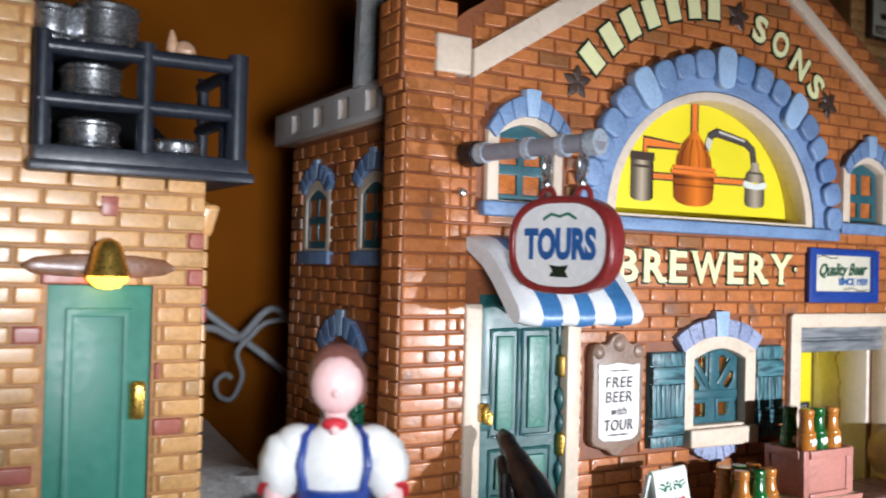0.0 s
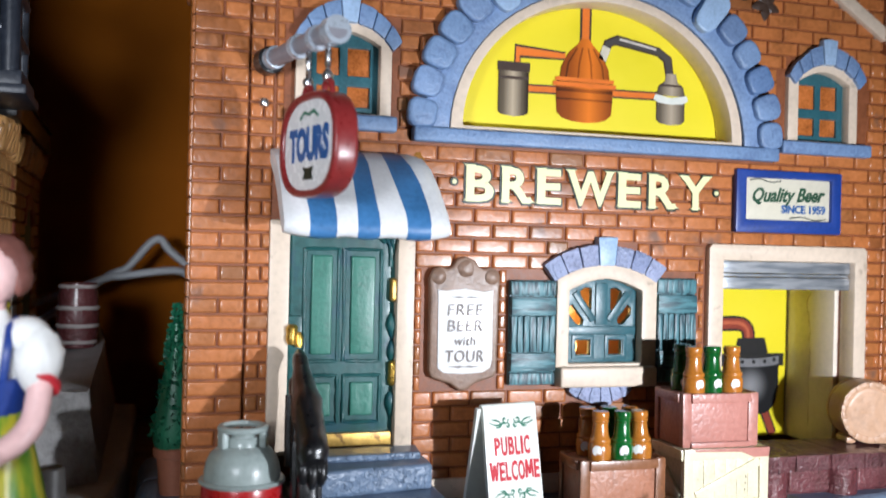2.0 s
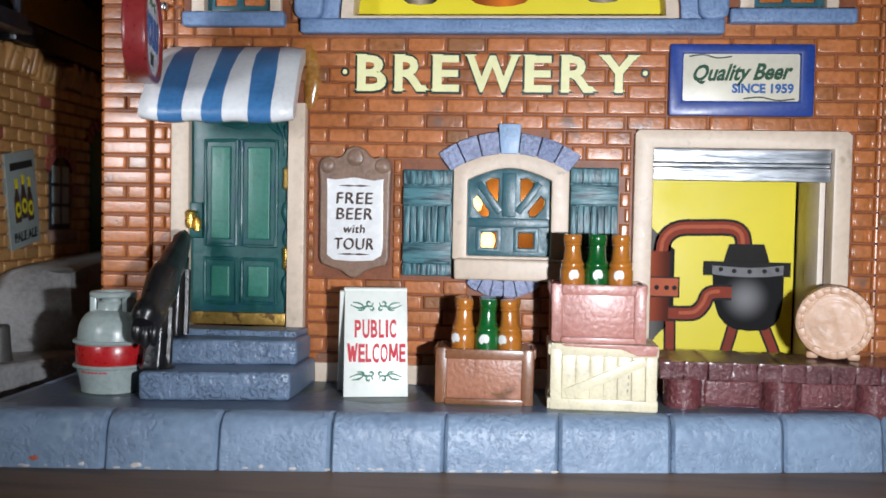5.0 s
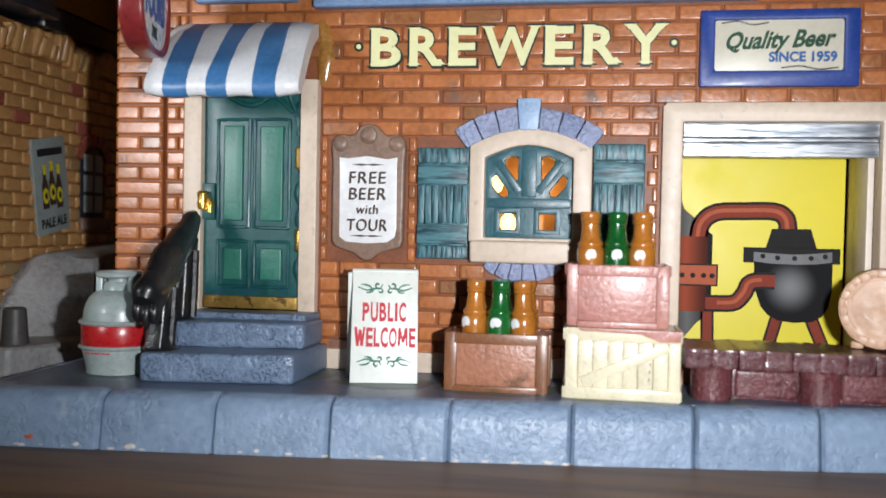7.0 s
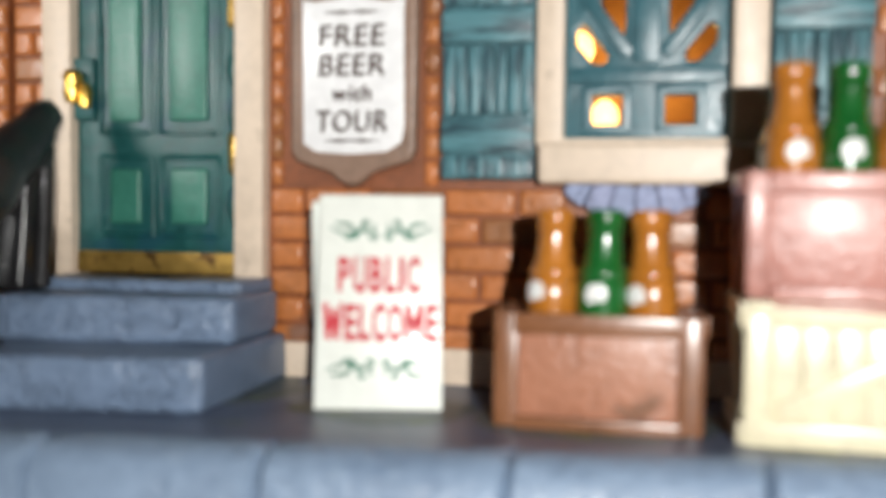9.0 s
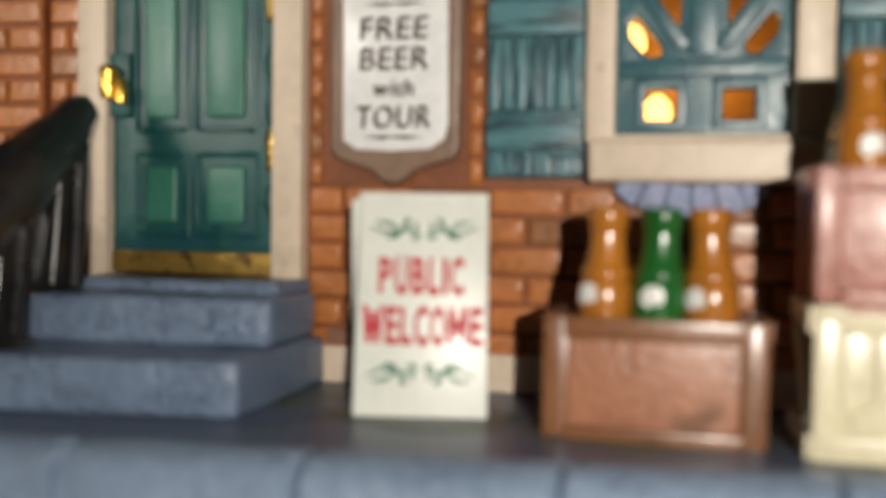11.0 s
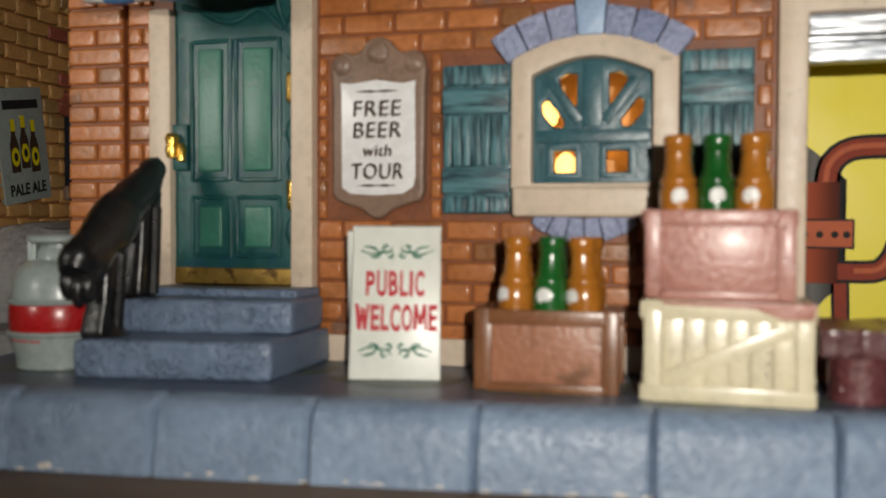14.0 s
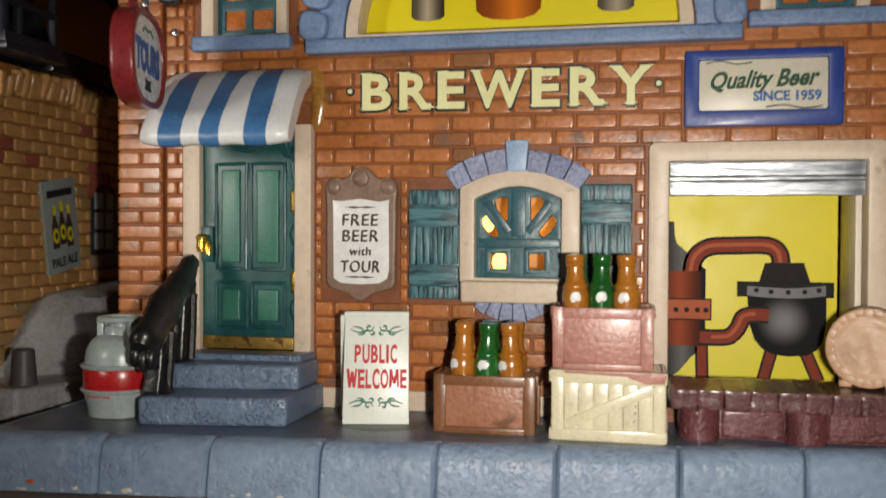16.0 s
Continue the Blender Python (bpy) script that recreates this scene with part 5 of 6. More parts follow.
sign_word("PUBLIC", (2.0, 2.2, 2.1, 1.7, 0.8, 2.1), 5.5, 21.4, 0.42, -0.2)
sign_word("WELCOME", (3.1, 2.0, 1.8, 2.2, 2.4, 3.0, 2.0), 5.7, 13.8, 0.28, 0.2)
for z, flip in ((28.2, 1), (6.6, -1)):
    for s in (-1, 1):
        strokes = (((0.9, 1.3), (1.6, 0.1), (3.0, 0.1), (5.4, -0.5), (8.2, 0.5)), ((1.4, 0.2), (0.8, -0.6), (1.4, -1.2), (2.0, -0.7)), ((2.6, 0.1), (3.0, 1.0), (2.4, 1.6), (1.9, 1.1)), ((3.8, -0.1), (5.2, 1.0), (7.4, 1.3)), ((3.4, 0), (4.2, -1.0), (5.8, -1.2)))
        for st in strokes:
            pts = smooth_line([(s * x, 0, z + h * flip) for x, h in st], 4)
            bm = tube(pts, [0.12 + 0.2 * math.sin(math.pi * i / (len(pts) - 1)) for i in range(len(pts))], 6)
            for v in bm.verts:
                v.co.y *= 0.3
            on_sign(bm, LEAFGREEN, 0, 0)


def crate_plain(name, x, y, z, w, d, h, body_mat, panel_mat, label):
    """A box with corner posts, rims and set-in panels."""
    c = thing(name, x, y, z, label, "crate", group="crates beside the window")
    part("body", box(-w / 2 + 0.8, w / 2 - 0.8, -d / 2 + 0.8, d / 2 - 0.8, 0, h - 0.5, 0.4), panel_mat, c)
    for sx in (-1, 1):
        for sy in (-1, 1):
            part("corner_post", rough(box(sx * w / 2 - (3.6 if sx > 0 else 0), sx * w / 2 + (3.6 if sx < 0 else 0), sy * d / 2 - (2.2 if sy > 0 else 0), sy * d / 2 + (2.2 if sy < 0 else 0), 0, h, 0.7, 2, 0.2), 0.2, 0.4), body_mat, c)
    for sy in (-1, 1):
        part("rail", box(-w / 2 + 3, w / 2 - 3, sy * d / 2 - 0.8, sy * d / 2 + 0.8, h - 3.2, h - 0.1, 0.5), body_mat, c)
        part("rail", box(-w / 2 + 3, w / 2 - 3, sy * d / 2 - 0.8, sy * d / 2 + 0.8, 0, 1.8, 0.4), body_mat, c)
    for sx in (-1, 1):
        part("rail", box(sx * w / 2 - 0.7, sx * w / 2 + 0.7, -d / 2 + 2, d / 2 - 2, h - 3.2, h - 0.1, 0.5), body_mat, c)
    return c


crate_plain("brown_crate", 107.3, -20.8, 0, 29.8, 16.8, 17, CRATEBROWN, CRATEPANEL, "small brown wooden crate holding bottles")
crate_plain("pink_crate", 141.0, -21.6, 19.9, 28.0, 18, 17.6, CRATEPINK, CRATEPINK, "pinkish brown crate stacked on the cream crate")

cc = thing("cream_crate", 142.8, -21.7, 0, "cream slatted crate with a diagonal brace", "crate", group="crates beside the window")
w, d, h = 31.4, 19.5, 19.6
part("body", box(-w / 2 + 1, w / 2 - 1, -d / 2 + 1, d / 2 - 1, 0, h, 0.3), CRATECREAM, cc)
for a, bb, z0, z1 in ((-w / 2, w / 2, 0, 3.2), (-w / 2, w / 2, h - 3.6, h + 0.2), (-w / 2, -w / 2 + 3.4, 0.1, h), (w / 2 - 3.4, w / 2, 0.1, h)):
    part("frame_board", rough(box(a, bb, -d / 2 - 0.7, -d / 2 + 1.2, z0, z1, 0.5, 2, 0.15), 0.2, 0.4), CRATECREAM, cc)
for i in range(6):
    x = -w / 2 + 3.5 + i * 4.1
    part("slat", box(x, x + 4.08, -d / 2 + 0.1, -d / 2 + 1.4, 3.1, h - 3.4, 0.3, 2, 0.08), CRATECREAM, cc)
part("brace", plate(bar([(-w / 2 + 4.6, 4.6), (w / 2 - 3.2, h - 4.4)], 3.0), -d / 2 - 0.5, -d / 2 + 0.6, bevel=0.4), CRATECREAM, cc)
spill = rough(plate([(-w / 2 + 3, h + 0.1), (-w / 2 + 4, h - 0.6), (5, h - 1.0), (8.6, h - 2.4), (10, h - 3.0), (w / 2 - 0.4, h - 2.8), (w / 2 + 0.2, h + 0.1)], -d / 2 - 0.95, -d / 2 + 0.4, bevel=0.2), 0.2, 0.4)
part("paint_spill", spill, CRATEPINK, cc, "pink paint spilled over the top edge")
for k in range(3):
    part("scratch", turned(box(-0.12, 0.14, -0.1, 0.2, -0.5, 0.5, 0.05), 0, 14 - 12 * k, 0, 7.2 + 0.15 * k, -d / 2 + 0.1, 6.0 + 2.1 * k), INKDARK, cc, "dark scratch")
for s in (-1, 1):
    part("frame_board", box(s * w / 2 - 0.8, s * w / 2 + 0.5, -d / 2, d / 2, h - 3.4, h, 0.4), CRATECREAM, cc)
    part("frame_board", box(s * w / 2 - 0.8, s * w / 2 + 0.5, -d / 2, d / 2, 0, 3.2, 0.4), CRATECREAM, cc)
    b = bar([(-d / 2 + 2, 4), (d / 2 - 2, h - 4)], 2.6)
    bm = plate(b, -0.6, 0.6, bevel=0.3)
    part("brace", turned(bm, 0, 0, 90, s * (w / 2 - 0.1), 0, 0), CRATECREAM, cc)


def bottle(mat, colour):
    b = thing("bottle", 0, 0, 0, f"glossy {colour} bottle standing in a crate", "bottle", group="bottles in the crates")
    part("glass", lathe([(2.9, 0), (3.6, 0.3), (3.75, 2.5), (3.75, 4.7), (3.45, 5.3), (3.3, 5.7), (3.55, 6.1), (3.5, 6.8), (3.05, 7.3), (2.8, 7.9), (2.4, 11.6), (2.4, 12.0), (2.7, 12.3), (2.6, 12.9), (2.45, 13.1), (2.75, 13.5), (2.8, 14.9), (2.5, 15.5), (1.3, 15.5)], 20), mat, b)
    lab = rough(lathe([(0.3, 0), (1.3, 0.1), (1.6, 0.5), (0.4, 0.9)], 12), 0.35, 0.7)
    turned(lab, 90, 0, 0, 0, -3.1, 3.4)
    part("label", lab, WHITE, b, "white paper label")
    return b


amber, green = bottle(AMBER, "amber"), bottle(BOTTLEGREEN, "dark green")
spots = [(133.4, -26.2, 36.7, 0), (140.4, -25.6, 36.7, 1), (147.6, -26.2, 36.7, 0), (133.6, -18.4, 36.7, 1)]
for k in range(3):
    spots.append((100.4 + 7.25 * k, -25.4 - 0.8 * (k == 1), 16.3, k == 1))
    spots.append((100.2 + 7.25 * k, -17.4, 16.3, k == 1))
for i, (x, y, z, g) in enumerate(spots):
    m = at(x, y, z, random.uniform(-2, 2), random.uniform(-2.5, 2.5), random.choice((-35, -10, 5, 12)))
    if i == 0:
        amber.matrix_basis = m
    elif i == 1:
        green.matrix_basis = m
    else:
        copy_thing(green if g else amber, m)

# loading dock and the barrel on it
dock = thing("loading_dock", 196, -10, 0, "glossy maroon plank loading dock below the loading door", "dock")
part("base", box(-31, 50, -10.6, 10.2, 0, 8.8, 0.6), DOCKF, dock)
for x0, x1 in ((-33.2, -22.7), (-3.8, 5.8), (24, 34)):
    part("pier", rough(soften(join(lathe([(5.4, -3), (5.9, 0.8), (5.7, 4), (5.9, 8.9)], 20, (x0 + x1) / 2, -9.8)), 0), 0.3, 0.4), DOCKF, dock)
for x0, x1 in ((-21.7, -5.0), (6.8, 23)):
    part("front_panel", box(x0, x1, -12.2, -10.4, 0.8, 8.6, 0.9, 3), DOCKF, dock)
nx = 12
for i in range(nx):
    x0 = -35.8 + i * 7.2
    bm = grained(box(x0, x0 + 7.2, -15.2 + random.uniform(-0.3, 0.3), 10.2, 8.9, 14.4 + random.uniform(-0.12, 0.12), 0.5, 2, 0.1), 4, 0.35, 0.35)
    part("plank", bm, DOCKM, dock)

barrel = thing("barrel", 216.0, -9.0, 26.3, "small tan wooden barrel lying on the loading dock", "barrel", rz=-16)
staves = lathe([(10.6, -6.4), (11.1, -4), (11.5, 0), (11.1, 4), (10.6, 6.4)], 32)
part("cask", turned(staves, 90, 0, 0), BARRELTAN, barrel)
for y in (-5.6, 5.4):
    part("hoop", turned(lathe([(10.2, -1.0), (11.1, -0.9), (11.2, 0.9), (10.4, 1.0)], 32), 90, 0, 0, 0, y, 0), BARRELTAN, barrel)
for k in range(26):
    part("stave_end", turned(box(-1.36, 1.36, -6.9 - 0.25 * (k % 3 == 0), -5.0, 8.8 + 0.2 * (k % 2), 11.1 - 0.25 * (k % 3 == 1), 0.25), 0, k * 360 / 26, 0), BARRELTAN, barrel)
part("head", turned(rough(lathe([(10.0, 0), (9.8, 0.6), (8.8, 0.15), (7.9, 0.4), (6.8, 0.15), (5.4, 0.38), (3.8, 0.15), (1.8, 0.36), (0.4, 0.25)], 28), 0.3, 0.35), 90, 0, 0, 0, -6.4, 0), BARRELTAN, barrel)
for s in (-1, 1):
    part("chock", box(s * 6 - 1.8, s * 6 + 1.8, -4, 5, -11.8, -9.6, 0.8), BARRELTAN, barrel)

# bulb behind the window
for bx, by, bz in ((106.0, 11, 45.8), (101.2, 13, 58.6)):
    bulb = thing("light_bulb", bx, by, bz, "glowing amber bulb inside the brewery", "bulb", group="bulbs inside the brewery")
    part("glass", lathe([(1.2, 0), (2.2, 0.8), (2.7, 2.6), (2.3, 4.6), (1.2, 5.8), (0.3, 6.2)], 16), BULB, bulb)
    part("holder", lathe([(1.0, -bz + 20.2), (1.2, -2), (1.3, 0.4)], 10), INSIDE, bulb)
bpart("inner_floor", box(86.2, 147.8, 6.8, 33.8, 18, 20, 0), INSIDE)

# ---- neighbouring pub on its rock ----
LX, LY, LEANX = -84.4, 10.0, -0.04
pub = thing("tan_brick_pub", -140, 70, 0, "model pub of glazed tan brick with a black balcony", "building")
PO = Matrix.Translation((140, -70, 0))


def ppart(name, bm, mats, parent=None, label="", smooth=40):
    for v in bm.verts:
        v.co.x += LEANX * max(0.0, v.co.y - LY)
    bmesh.ops.transform(bm, matrix=PO, verts=bm.verts[:])
    return part(name, bm, mats, parent or pub, label, smooth)


pfront = ppart("front_wall", plate([(-200, 4), (LX - 0.5, 4), (LX - 0.5, 122), (-132, 122), (-132, 200), (-200, 200)], LY + 0.5, LY + 6, [rect(-126.3, -98.6, 12, 94.6)]), TANJOINT, None, "", None)
pside = ppart("side_wall", box(LX - 6, LX - 0.5, LY + 6.1, 178, 4, 122, 0), TANJOINT, None, "", None)
ppart("back_wall", box(-200, LX - 6.1, 172, 178, 4, 122, 0), TANJOINT, None, "", None)
pdoor = ppart("door", box(-126.2, -98.7, LY + 1.2, LY + 4, 14, 94.4, 0.5), PUBDOOR, None, "green panelled door")
ppart("panel_rim", plate(rect(-121.6, -104.4, 22, 88), LY + 0.2, LY + 1.4, [rect(-119.4, -106.4, 24.4, 85.6)], 0.4), PUBDOOR, pdoor)
ppart("door_handle", rough(box(-104.4, -100.4, LY - 2.2, LY + 1.4, 57, 67.5, 1.4, 3), 0.5, 0.4), GOLD, pdoor, "gold door handle")
ppart("name_board", rough(plate([(-133.5, 99.4), (-130, 97.2), (-121, 96.4), (-103, 96.4), (-96, 97.2), (-92.5, 99.2), (-96, 101.6), (-104, 102.8), (-120, 102.8), (-130, 101.8)], LY - 2.2, LY + 0.8, bevel=1.0), 0.4, 0.2), CRATEBROWN, None, "brown board over the door")
plamp = ppart("wall_lamp", lathe([(6.0, 0), (5.6, 1.4), (4.6, 4.2), (4.0, 7.0), (2.8, 9.2), (0.8, 10.2)], 20, -112.2, LY - 6.0, 97), GOLD, None, "gold bell lamp")
ppart("bulb", lathe([(0.6, -3.4), (3.2, -2.8), (5.0, -1.0), (5.5, 1.0), (2.0, 2.0)], 18, -112.2, LY - 6.2, 96.8), LAMPGLOW, plamp, "glowing yellow bulb")
ppart("arm", tube([(-112.2, LY - 4.5, 104), (-112.2, LY + 1, 106)], 1.1, 8), GOLD, plamp)
# flared brick course under the balcony
ppart("corbel_brick", box(-113.6, -109, LY - 1.4, LY + 1, 113.4, 119, 0.6), REDBRICK)
for i in range(39):
    y0 = LY + 1.5 + i * 4.25
    ppart("corbel_brick", rough(turned(box(-2.4, 2.4, -2.1, 2.1, 0, 9.6 + random.uniform(-3.0, 2.0), 1.5, 3), random.uniform(-10, 10), random.uniform(8, 17), 0, LX + 0.2, y0 + 1.8, 110.8 + random.uniform(-1.4, 1.0)), 0.7, 0.35), TAN)
bal = ppart("balcony", box(-132, -74, LY - 6.5, 40, 125.6, 131.6, 1.0), BALCONY, None, "blue-black balcony with open railings")
ppart("roof_edge", box(-132, -79, 40.2, 181, 122.2, 131.5, 1.5), BLACK, None, "black roof edge")
bm = bmesh.new()
v = [bm.verts.new(p) for p in ((-200, 40.3, 131.4), (-78, 40.3, 131.4), (-78, 181, 131.4), (-200, 181, 131.4), (-125, 76, 185), (-125, 150, 185))]
for f in ((0, 1, 4), (1, 2, 5, 4), (2, 3, 5), (3, 0, 4, 5), (3, 2, 1, 0)):
    bm.faces.new([v[k] for k in f])
bmesh.ops.subdivide_edges(bm, edges=bm.edges[:], cuts=7, use_grid_fill=True)
ppart("roof", rough(bm, 1.2, 0.12), BLACK, None, "glossy black roof")
ppart("slab_lip", box(-133, -72.6, LY - 7.6, 41, 124.4, 127.4, 1.0), BALCONY, bal)
for x in (-130, -103.5, -77.6):
    ppart("post", rough(tube([(x, LY - 4.6, 131), (x, LY - 4.6, 161.5)], 3.0 if x > -100 else 2.4, 10), 0.25, 0.4), BALCONY, bal)
for z in (143.5, 157.5):
    ppart("bar", rough(tube([(-131, LY - 4.6, z), (-77, LY - 4.6, z + 0.6)], 2.2, 10), 0.25, 0.4), BALCONY, bal)
    ppart("bar", rough(tube([(-77.6, LY - 4, z), (-77.6, 40, z)], 2.0, 10), 0.25, 0.4), BALCONY, bal)
for y in (16, 38):
    ppart("post", rough(tube([(-77.6, y, 131), (-77.6, y, 160)], 1.7, 10), 0.25, 0.4), BALCONY, bal)
for x, z, r, hh in ((-116, 131.7, 8, 8.4), (-116, 146, 8.2, 9.4), (-112.5, 160, 9, 13), (-127, 160, 6.5, 11), (-92, 131.7, 7, 5)):
    k = thing("metal_keg", x, LY + 7.5, z, "dented silver metal keg on the balcony shelf", "keg", group="kegs on the balcony")
    part("shell", rough(lathe([(r * 0.93, 0), (r, 0.7), (r * 0.97, hh * 0.5), (r, hh - 0.7), (r * 0.9, hh)], 24), 0.3, 0.3), SILVER, k)
    for zz in (hh * 0.2, hh * 0.8):
        part("ring", lathe([(r, zz - 0.5), (r + 0.6, zz), (r, zz + 0.5)], 24), SILVER, k)
for z in (145.4, 159.2):
    ppart("shelf", box(-131, -104, LY - 2, LY + 22, z - 0.8, z + 0.5, 0.3), BALCONY, bal)
orn = thing("ornament", -93, LY + 2, 158.4, "small peach-coloured lump on the balcony rail", "ornament")
part("lump", rough(join(lathe([(1.5, 0), (3.2, 1.0), (3.6, 3.6), (2.4, 6.0), (0.6, 6.8)], 14, 1.5), lathe([(0.8, 2), (1.8, 4), (1.2, 8), (0.4, 9.4)], 10, -2.2)), 0.6, 0.4), BARRELTAN, orn)

# things on the flank: poster, arched window, arched green door
post = ppart("poster", turned(plate([(-12.0, 0), (12.0, 0), (12.0, 38.6), (-12.0, 38.6)], -1.2, 0.6, bevel=0.3), 0, -9, 90, LX + 0.9, 54.6, 41.4), TANK, None, "grey poster for pale ale")


def on_flank(bm, x, z, mat, parent, y=54.6, out=1.35, name="letter"):
    turned(bm, 0, 0, 0, x, 0, z)
    for piece in islands(turned(bm, 0, -9, 90, LX + out + 0.9, y, 41.8)):
        ppart(name, piece, mat, parent, "", None)


on_flank(lettering("PALE ALE", 3.9, 18.5, 0.15, 0.03), 0, 4.2, INKBLACK, post)
on_flank(box(-9.0, 9.0, -0.1, 0.1, -1.5, 1.5, 0), 0, 32.6, INKBLACK, post, name="name_bar")
for dx, dz in ((-5.2, 0.6), (0, 1.6), (5.0, 0)):
    on_flank(plate([(-2.2, 0), (2.2, 0), (2.2, 9), (1.0, 12.6), (1.0, 17), (-1.0, 17), (-1.0, 12.6), (-2.2, 9)], -0.1, 0.1), dx, 9.4 + dz, INKDARK, post, name="printed_bottle")
    on_flank(plate(ellipse(0, 0, 1.9, 3.2, 14, 0, 335), -0.1, 0.1), dx, 14.6 + dz, YELLOW, post, out=1.5, name="printed_label")
    on_flank(plate(ellipse(0, 0, 0.9, 1.5, 10, 0, 324), -0.1, 0.1), dx, 14.6 + dz, INKBLACK, post, out=1.62, name="printed_label")
    on_flank(plate(rect(-1.0, 1.0, 0, 4), -0.1, 0.1), dx, 23.2 + dz, YELLOW, post, out=1.5, name="printed_cap")


def flank_arch(name, y0, y1, z0, z1, mat, label, panes):
    c, hw = (y0 + y1) / 2, (y1 - y0) / 2
    w = ppart(name, turned(plate(arched(-hw, hw, 0, z1 - z0, hw * 0.6), -0.8, 0.5, bevel=0.4), 0, 0, 90, LX, c, z0), mat, None, label)
    if panes:
        for i in range(2):
            for k in range(3):
                ppart("pane", turned(plate(rect(-hw + 2 + i * hw * 0.95, -hw + 0.6 + (i + 1) * hw * 0.9, 3 + k * 9, 10.4 + k * 9), -1.1, -0.6, bevel=0.2), 0, 0, 90, LX, c, z0), TANK, w)
        ppart("sill", rough(turned(box(-hw - 3, hw + 3, -3.4, 0.4, -5, 0.5, 1.2, 3), 0, 0, 90, LX, c, z0), 0.5, 0.3), PLAQUE, w)
    for i in range(9):
        a = 12 + 156 * i / 8
        b = box(-1.7, 1.7, -1.9, 0.3, 0, 5.4, 0.5)
        turned(b, 0, 90 - a, 0, hw * 1.02 * math.cos(radians(a)), 0, z1 - z0 - hw * 0.6 + hw * 0.62 * math.sin(radians(a)))
        ppart("arch_brick", turned(b, 0, 0, 90, LX, c, z0), REDBRICK, w)


flank_arch("side_window", 77, 96.5, 47, 79, BALCONY, "dark arched side window", True)
flank_arch("side_door", 118.5, 147, 30, 96, LEAFGREEN, "dark green arched side door", False)

# rock base in two tiers
rock = thing("rock_base", -80, 40, GROUND, "rough grey cast rock base under the pub", "rock")
RO = Matrix.Translation((80, -40, -GROUND))


def rockpart(name, bm, cuts, amount):
    bmesh.ops.subdivide_edges(bm, edges=bm.edges[:], cuts=cuts, use_grid_fill=True)
    bmesh.ops.triangulate(bm, faces=bm.faces[:])
    rough(bm, amount, 0.09)
    rough(bm, amount * 0.35, 0.4)
    bmesh.ops.transform(bm, matrix=RO, verts=bm.verts[:])
    return part(name, bm, ROCK, rock)


rockpart("lower_tier", slab([(-215, -22), (-75, -16), (-58, -13), (-47, 14), (-44, 60), (-44, 185), (-215, 185)], GROUND, 3.6, 2.5), 5, 1.0)
bm = bmesh.new()
v = [bm.verts.new(p) for p in ((-215, 6, 3), (-84, 5, 3), (-52, 30, 3), (-54, 182, 3), (-215, 182, 3), (-215, 16, 10), (-84, 14, 9), (-56, 36, 32), (-56, 120, 41), (-62, 182, 41), (-215, 182, 14), (-80.5, 36, 33), (-80.5, 182, 41))]
for f in ((0, 1, 6, 5), (1, 2, 7, 11, 6), (2, 3, 9, 8, 7), (3, 4, 10, 12, 9), (4, 0, 5, 10), (4, 3, 2, 1, 0), (7, 8, 9, 12, 11), (5, 6, 11, 12, 10)):
    bm.faces.new([v[k] for k in f])
bmesh.ops.recalc_face_normals(bm, faces=bm.faces[:])
rockpart("upper_rock", bm, 8, 1.0)
stub = thing("post_stub", -63, -2, 3.4, "short grey round post on the rock ledge", "post")
part("shaft", lathe([(5.2, -0.6), (4.6, 0.8), (4.2, 6), (3.8, 12.2), (3.2, 12.8), (2.6, 12.2), (0.3, 12)], 20), DARKPOST, stub)

keg = thing("upright_barrel", -66.0, 110, 39.0, "dark red-brown upright barrel on the rock", "barrel")
part("cask", lathe([(7.0, 0), (7.9, 6), (8.3, 12), (7.9, 19), (7.2, 26), (6.3, 25.4), (0.4, 25.2)], 24), DOCKF, keg)
for z, r in ((2.5, 7.5), (9, 8.3), (16, 8.3), (24.6, 7.5)):
    part("hoop", lathe([(r - 0.3, z - 0.9), (r + 0.3, z), (r - 0.3, z + 0.9)], 24), GREYTRIM, keg)

# potted tree by the flank
tree = thing("potted_tree", -28.4, 24, 0, "small dark green conical tree in a terracotta pot", "tree")
part("pot", lathe([(4.4, 0), (5.6, 12), (6.6, 12.4), (6.8, 15), (6.0, 15.6), (5.4, 15.2)], 22), TERRACOTTA, tree, "terracotta pot")
part("trunk", tube([(0, 0, 14), (0.2, 0.1, 40), (0, 0, 58)], [1.4, 1.0, 0.3], 8), BARK, tree)
crown = bmesh.new()
rng = random.Random(5)
for i in range(620):
    f = rng.random() ** 1.25
    z = 16 + f * 46
    r = 7.4 * (1 - f) ** 0.82 * rng.uniform(0.62, 1.06) + 0.5
    a = rng.uniform(0, 2 * math.pi)
    c = Vector((r * math.cos(a), r * math.sin(a), z))
    way = Vector((math.cos(a), math.sin(a), rng.uniform(-0.2, 0.9))).normalized()
    s = way.orthogonal().normalized()
    s.rotate(Matrix.Rotation(rng.uniform(0, 6.28), 3, way))
    t = way.cross(s)
    k = rng.uniform(0.9, 1.8)
    q = [crown.verts.new(c + s * k * 0.6), crown.verts.new(c + way * k * 0.9 + t * k * 0.4), crown.verts.new(c - s * k * 0.6), crown.verts.new(c - way * k * 0.5), crown.verts.new(c + t * k * 0.7)]
    for fa in ((0, 1, 4), (1, 2, 4), (2, 3, 4), (3, 0, 4), (1, 0, 3, 2)):
        crown.faces.new([q[n] for n in fa])
part("crown", crown, LEAF, tree, "dense dark green foliage")
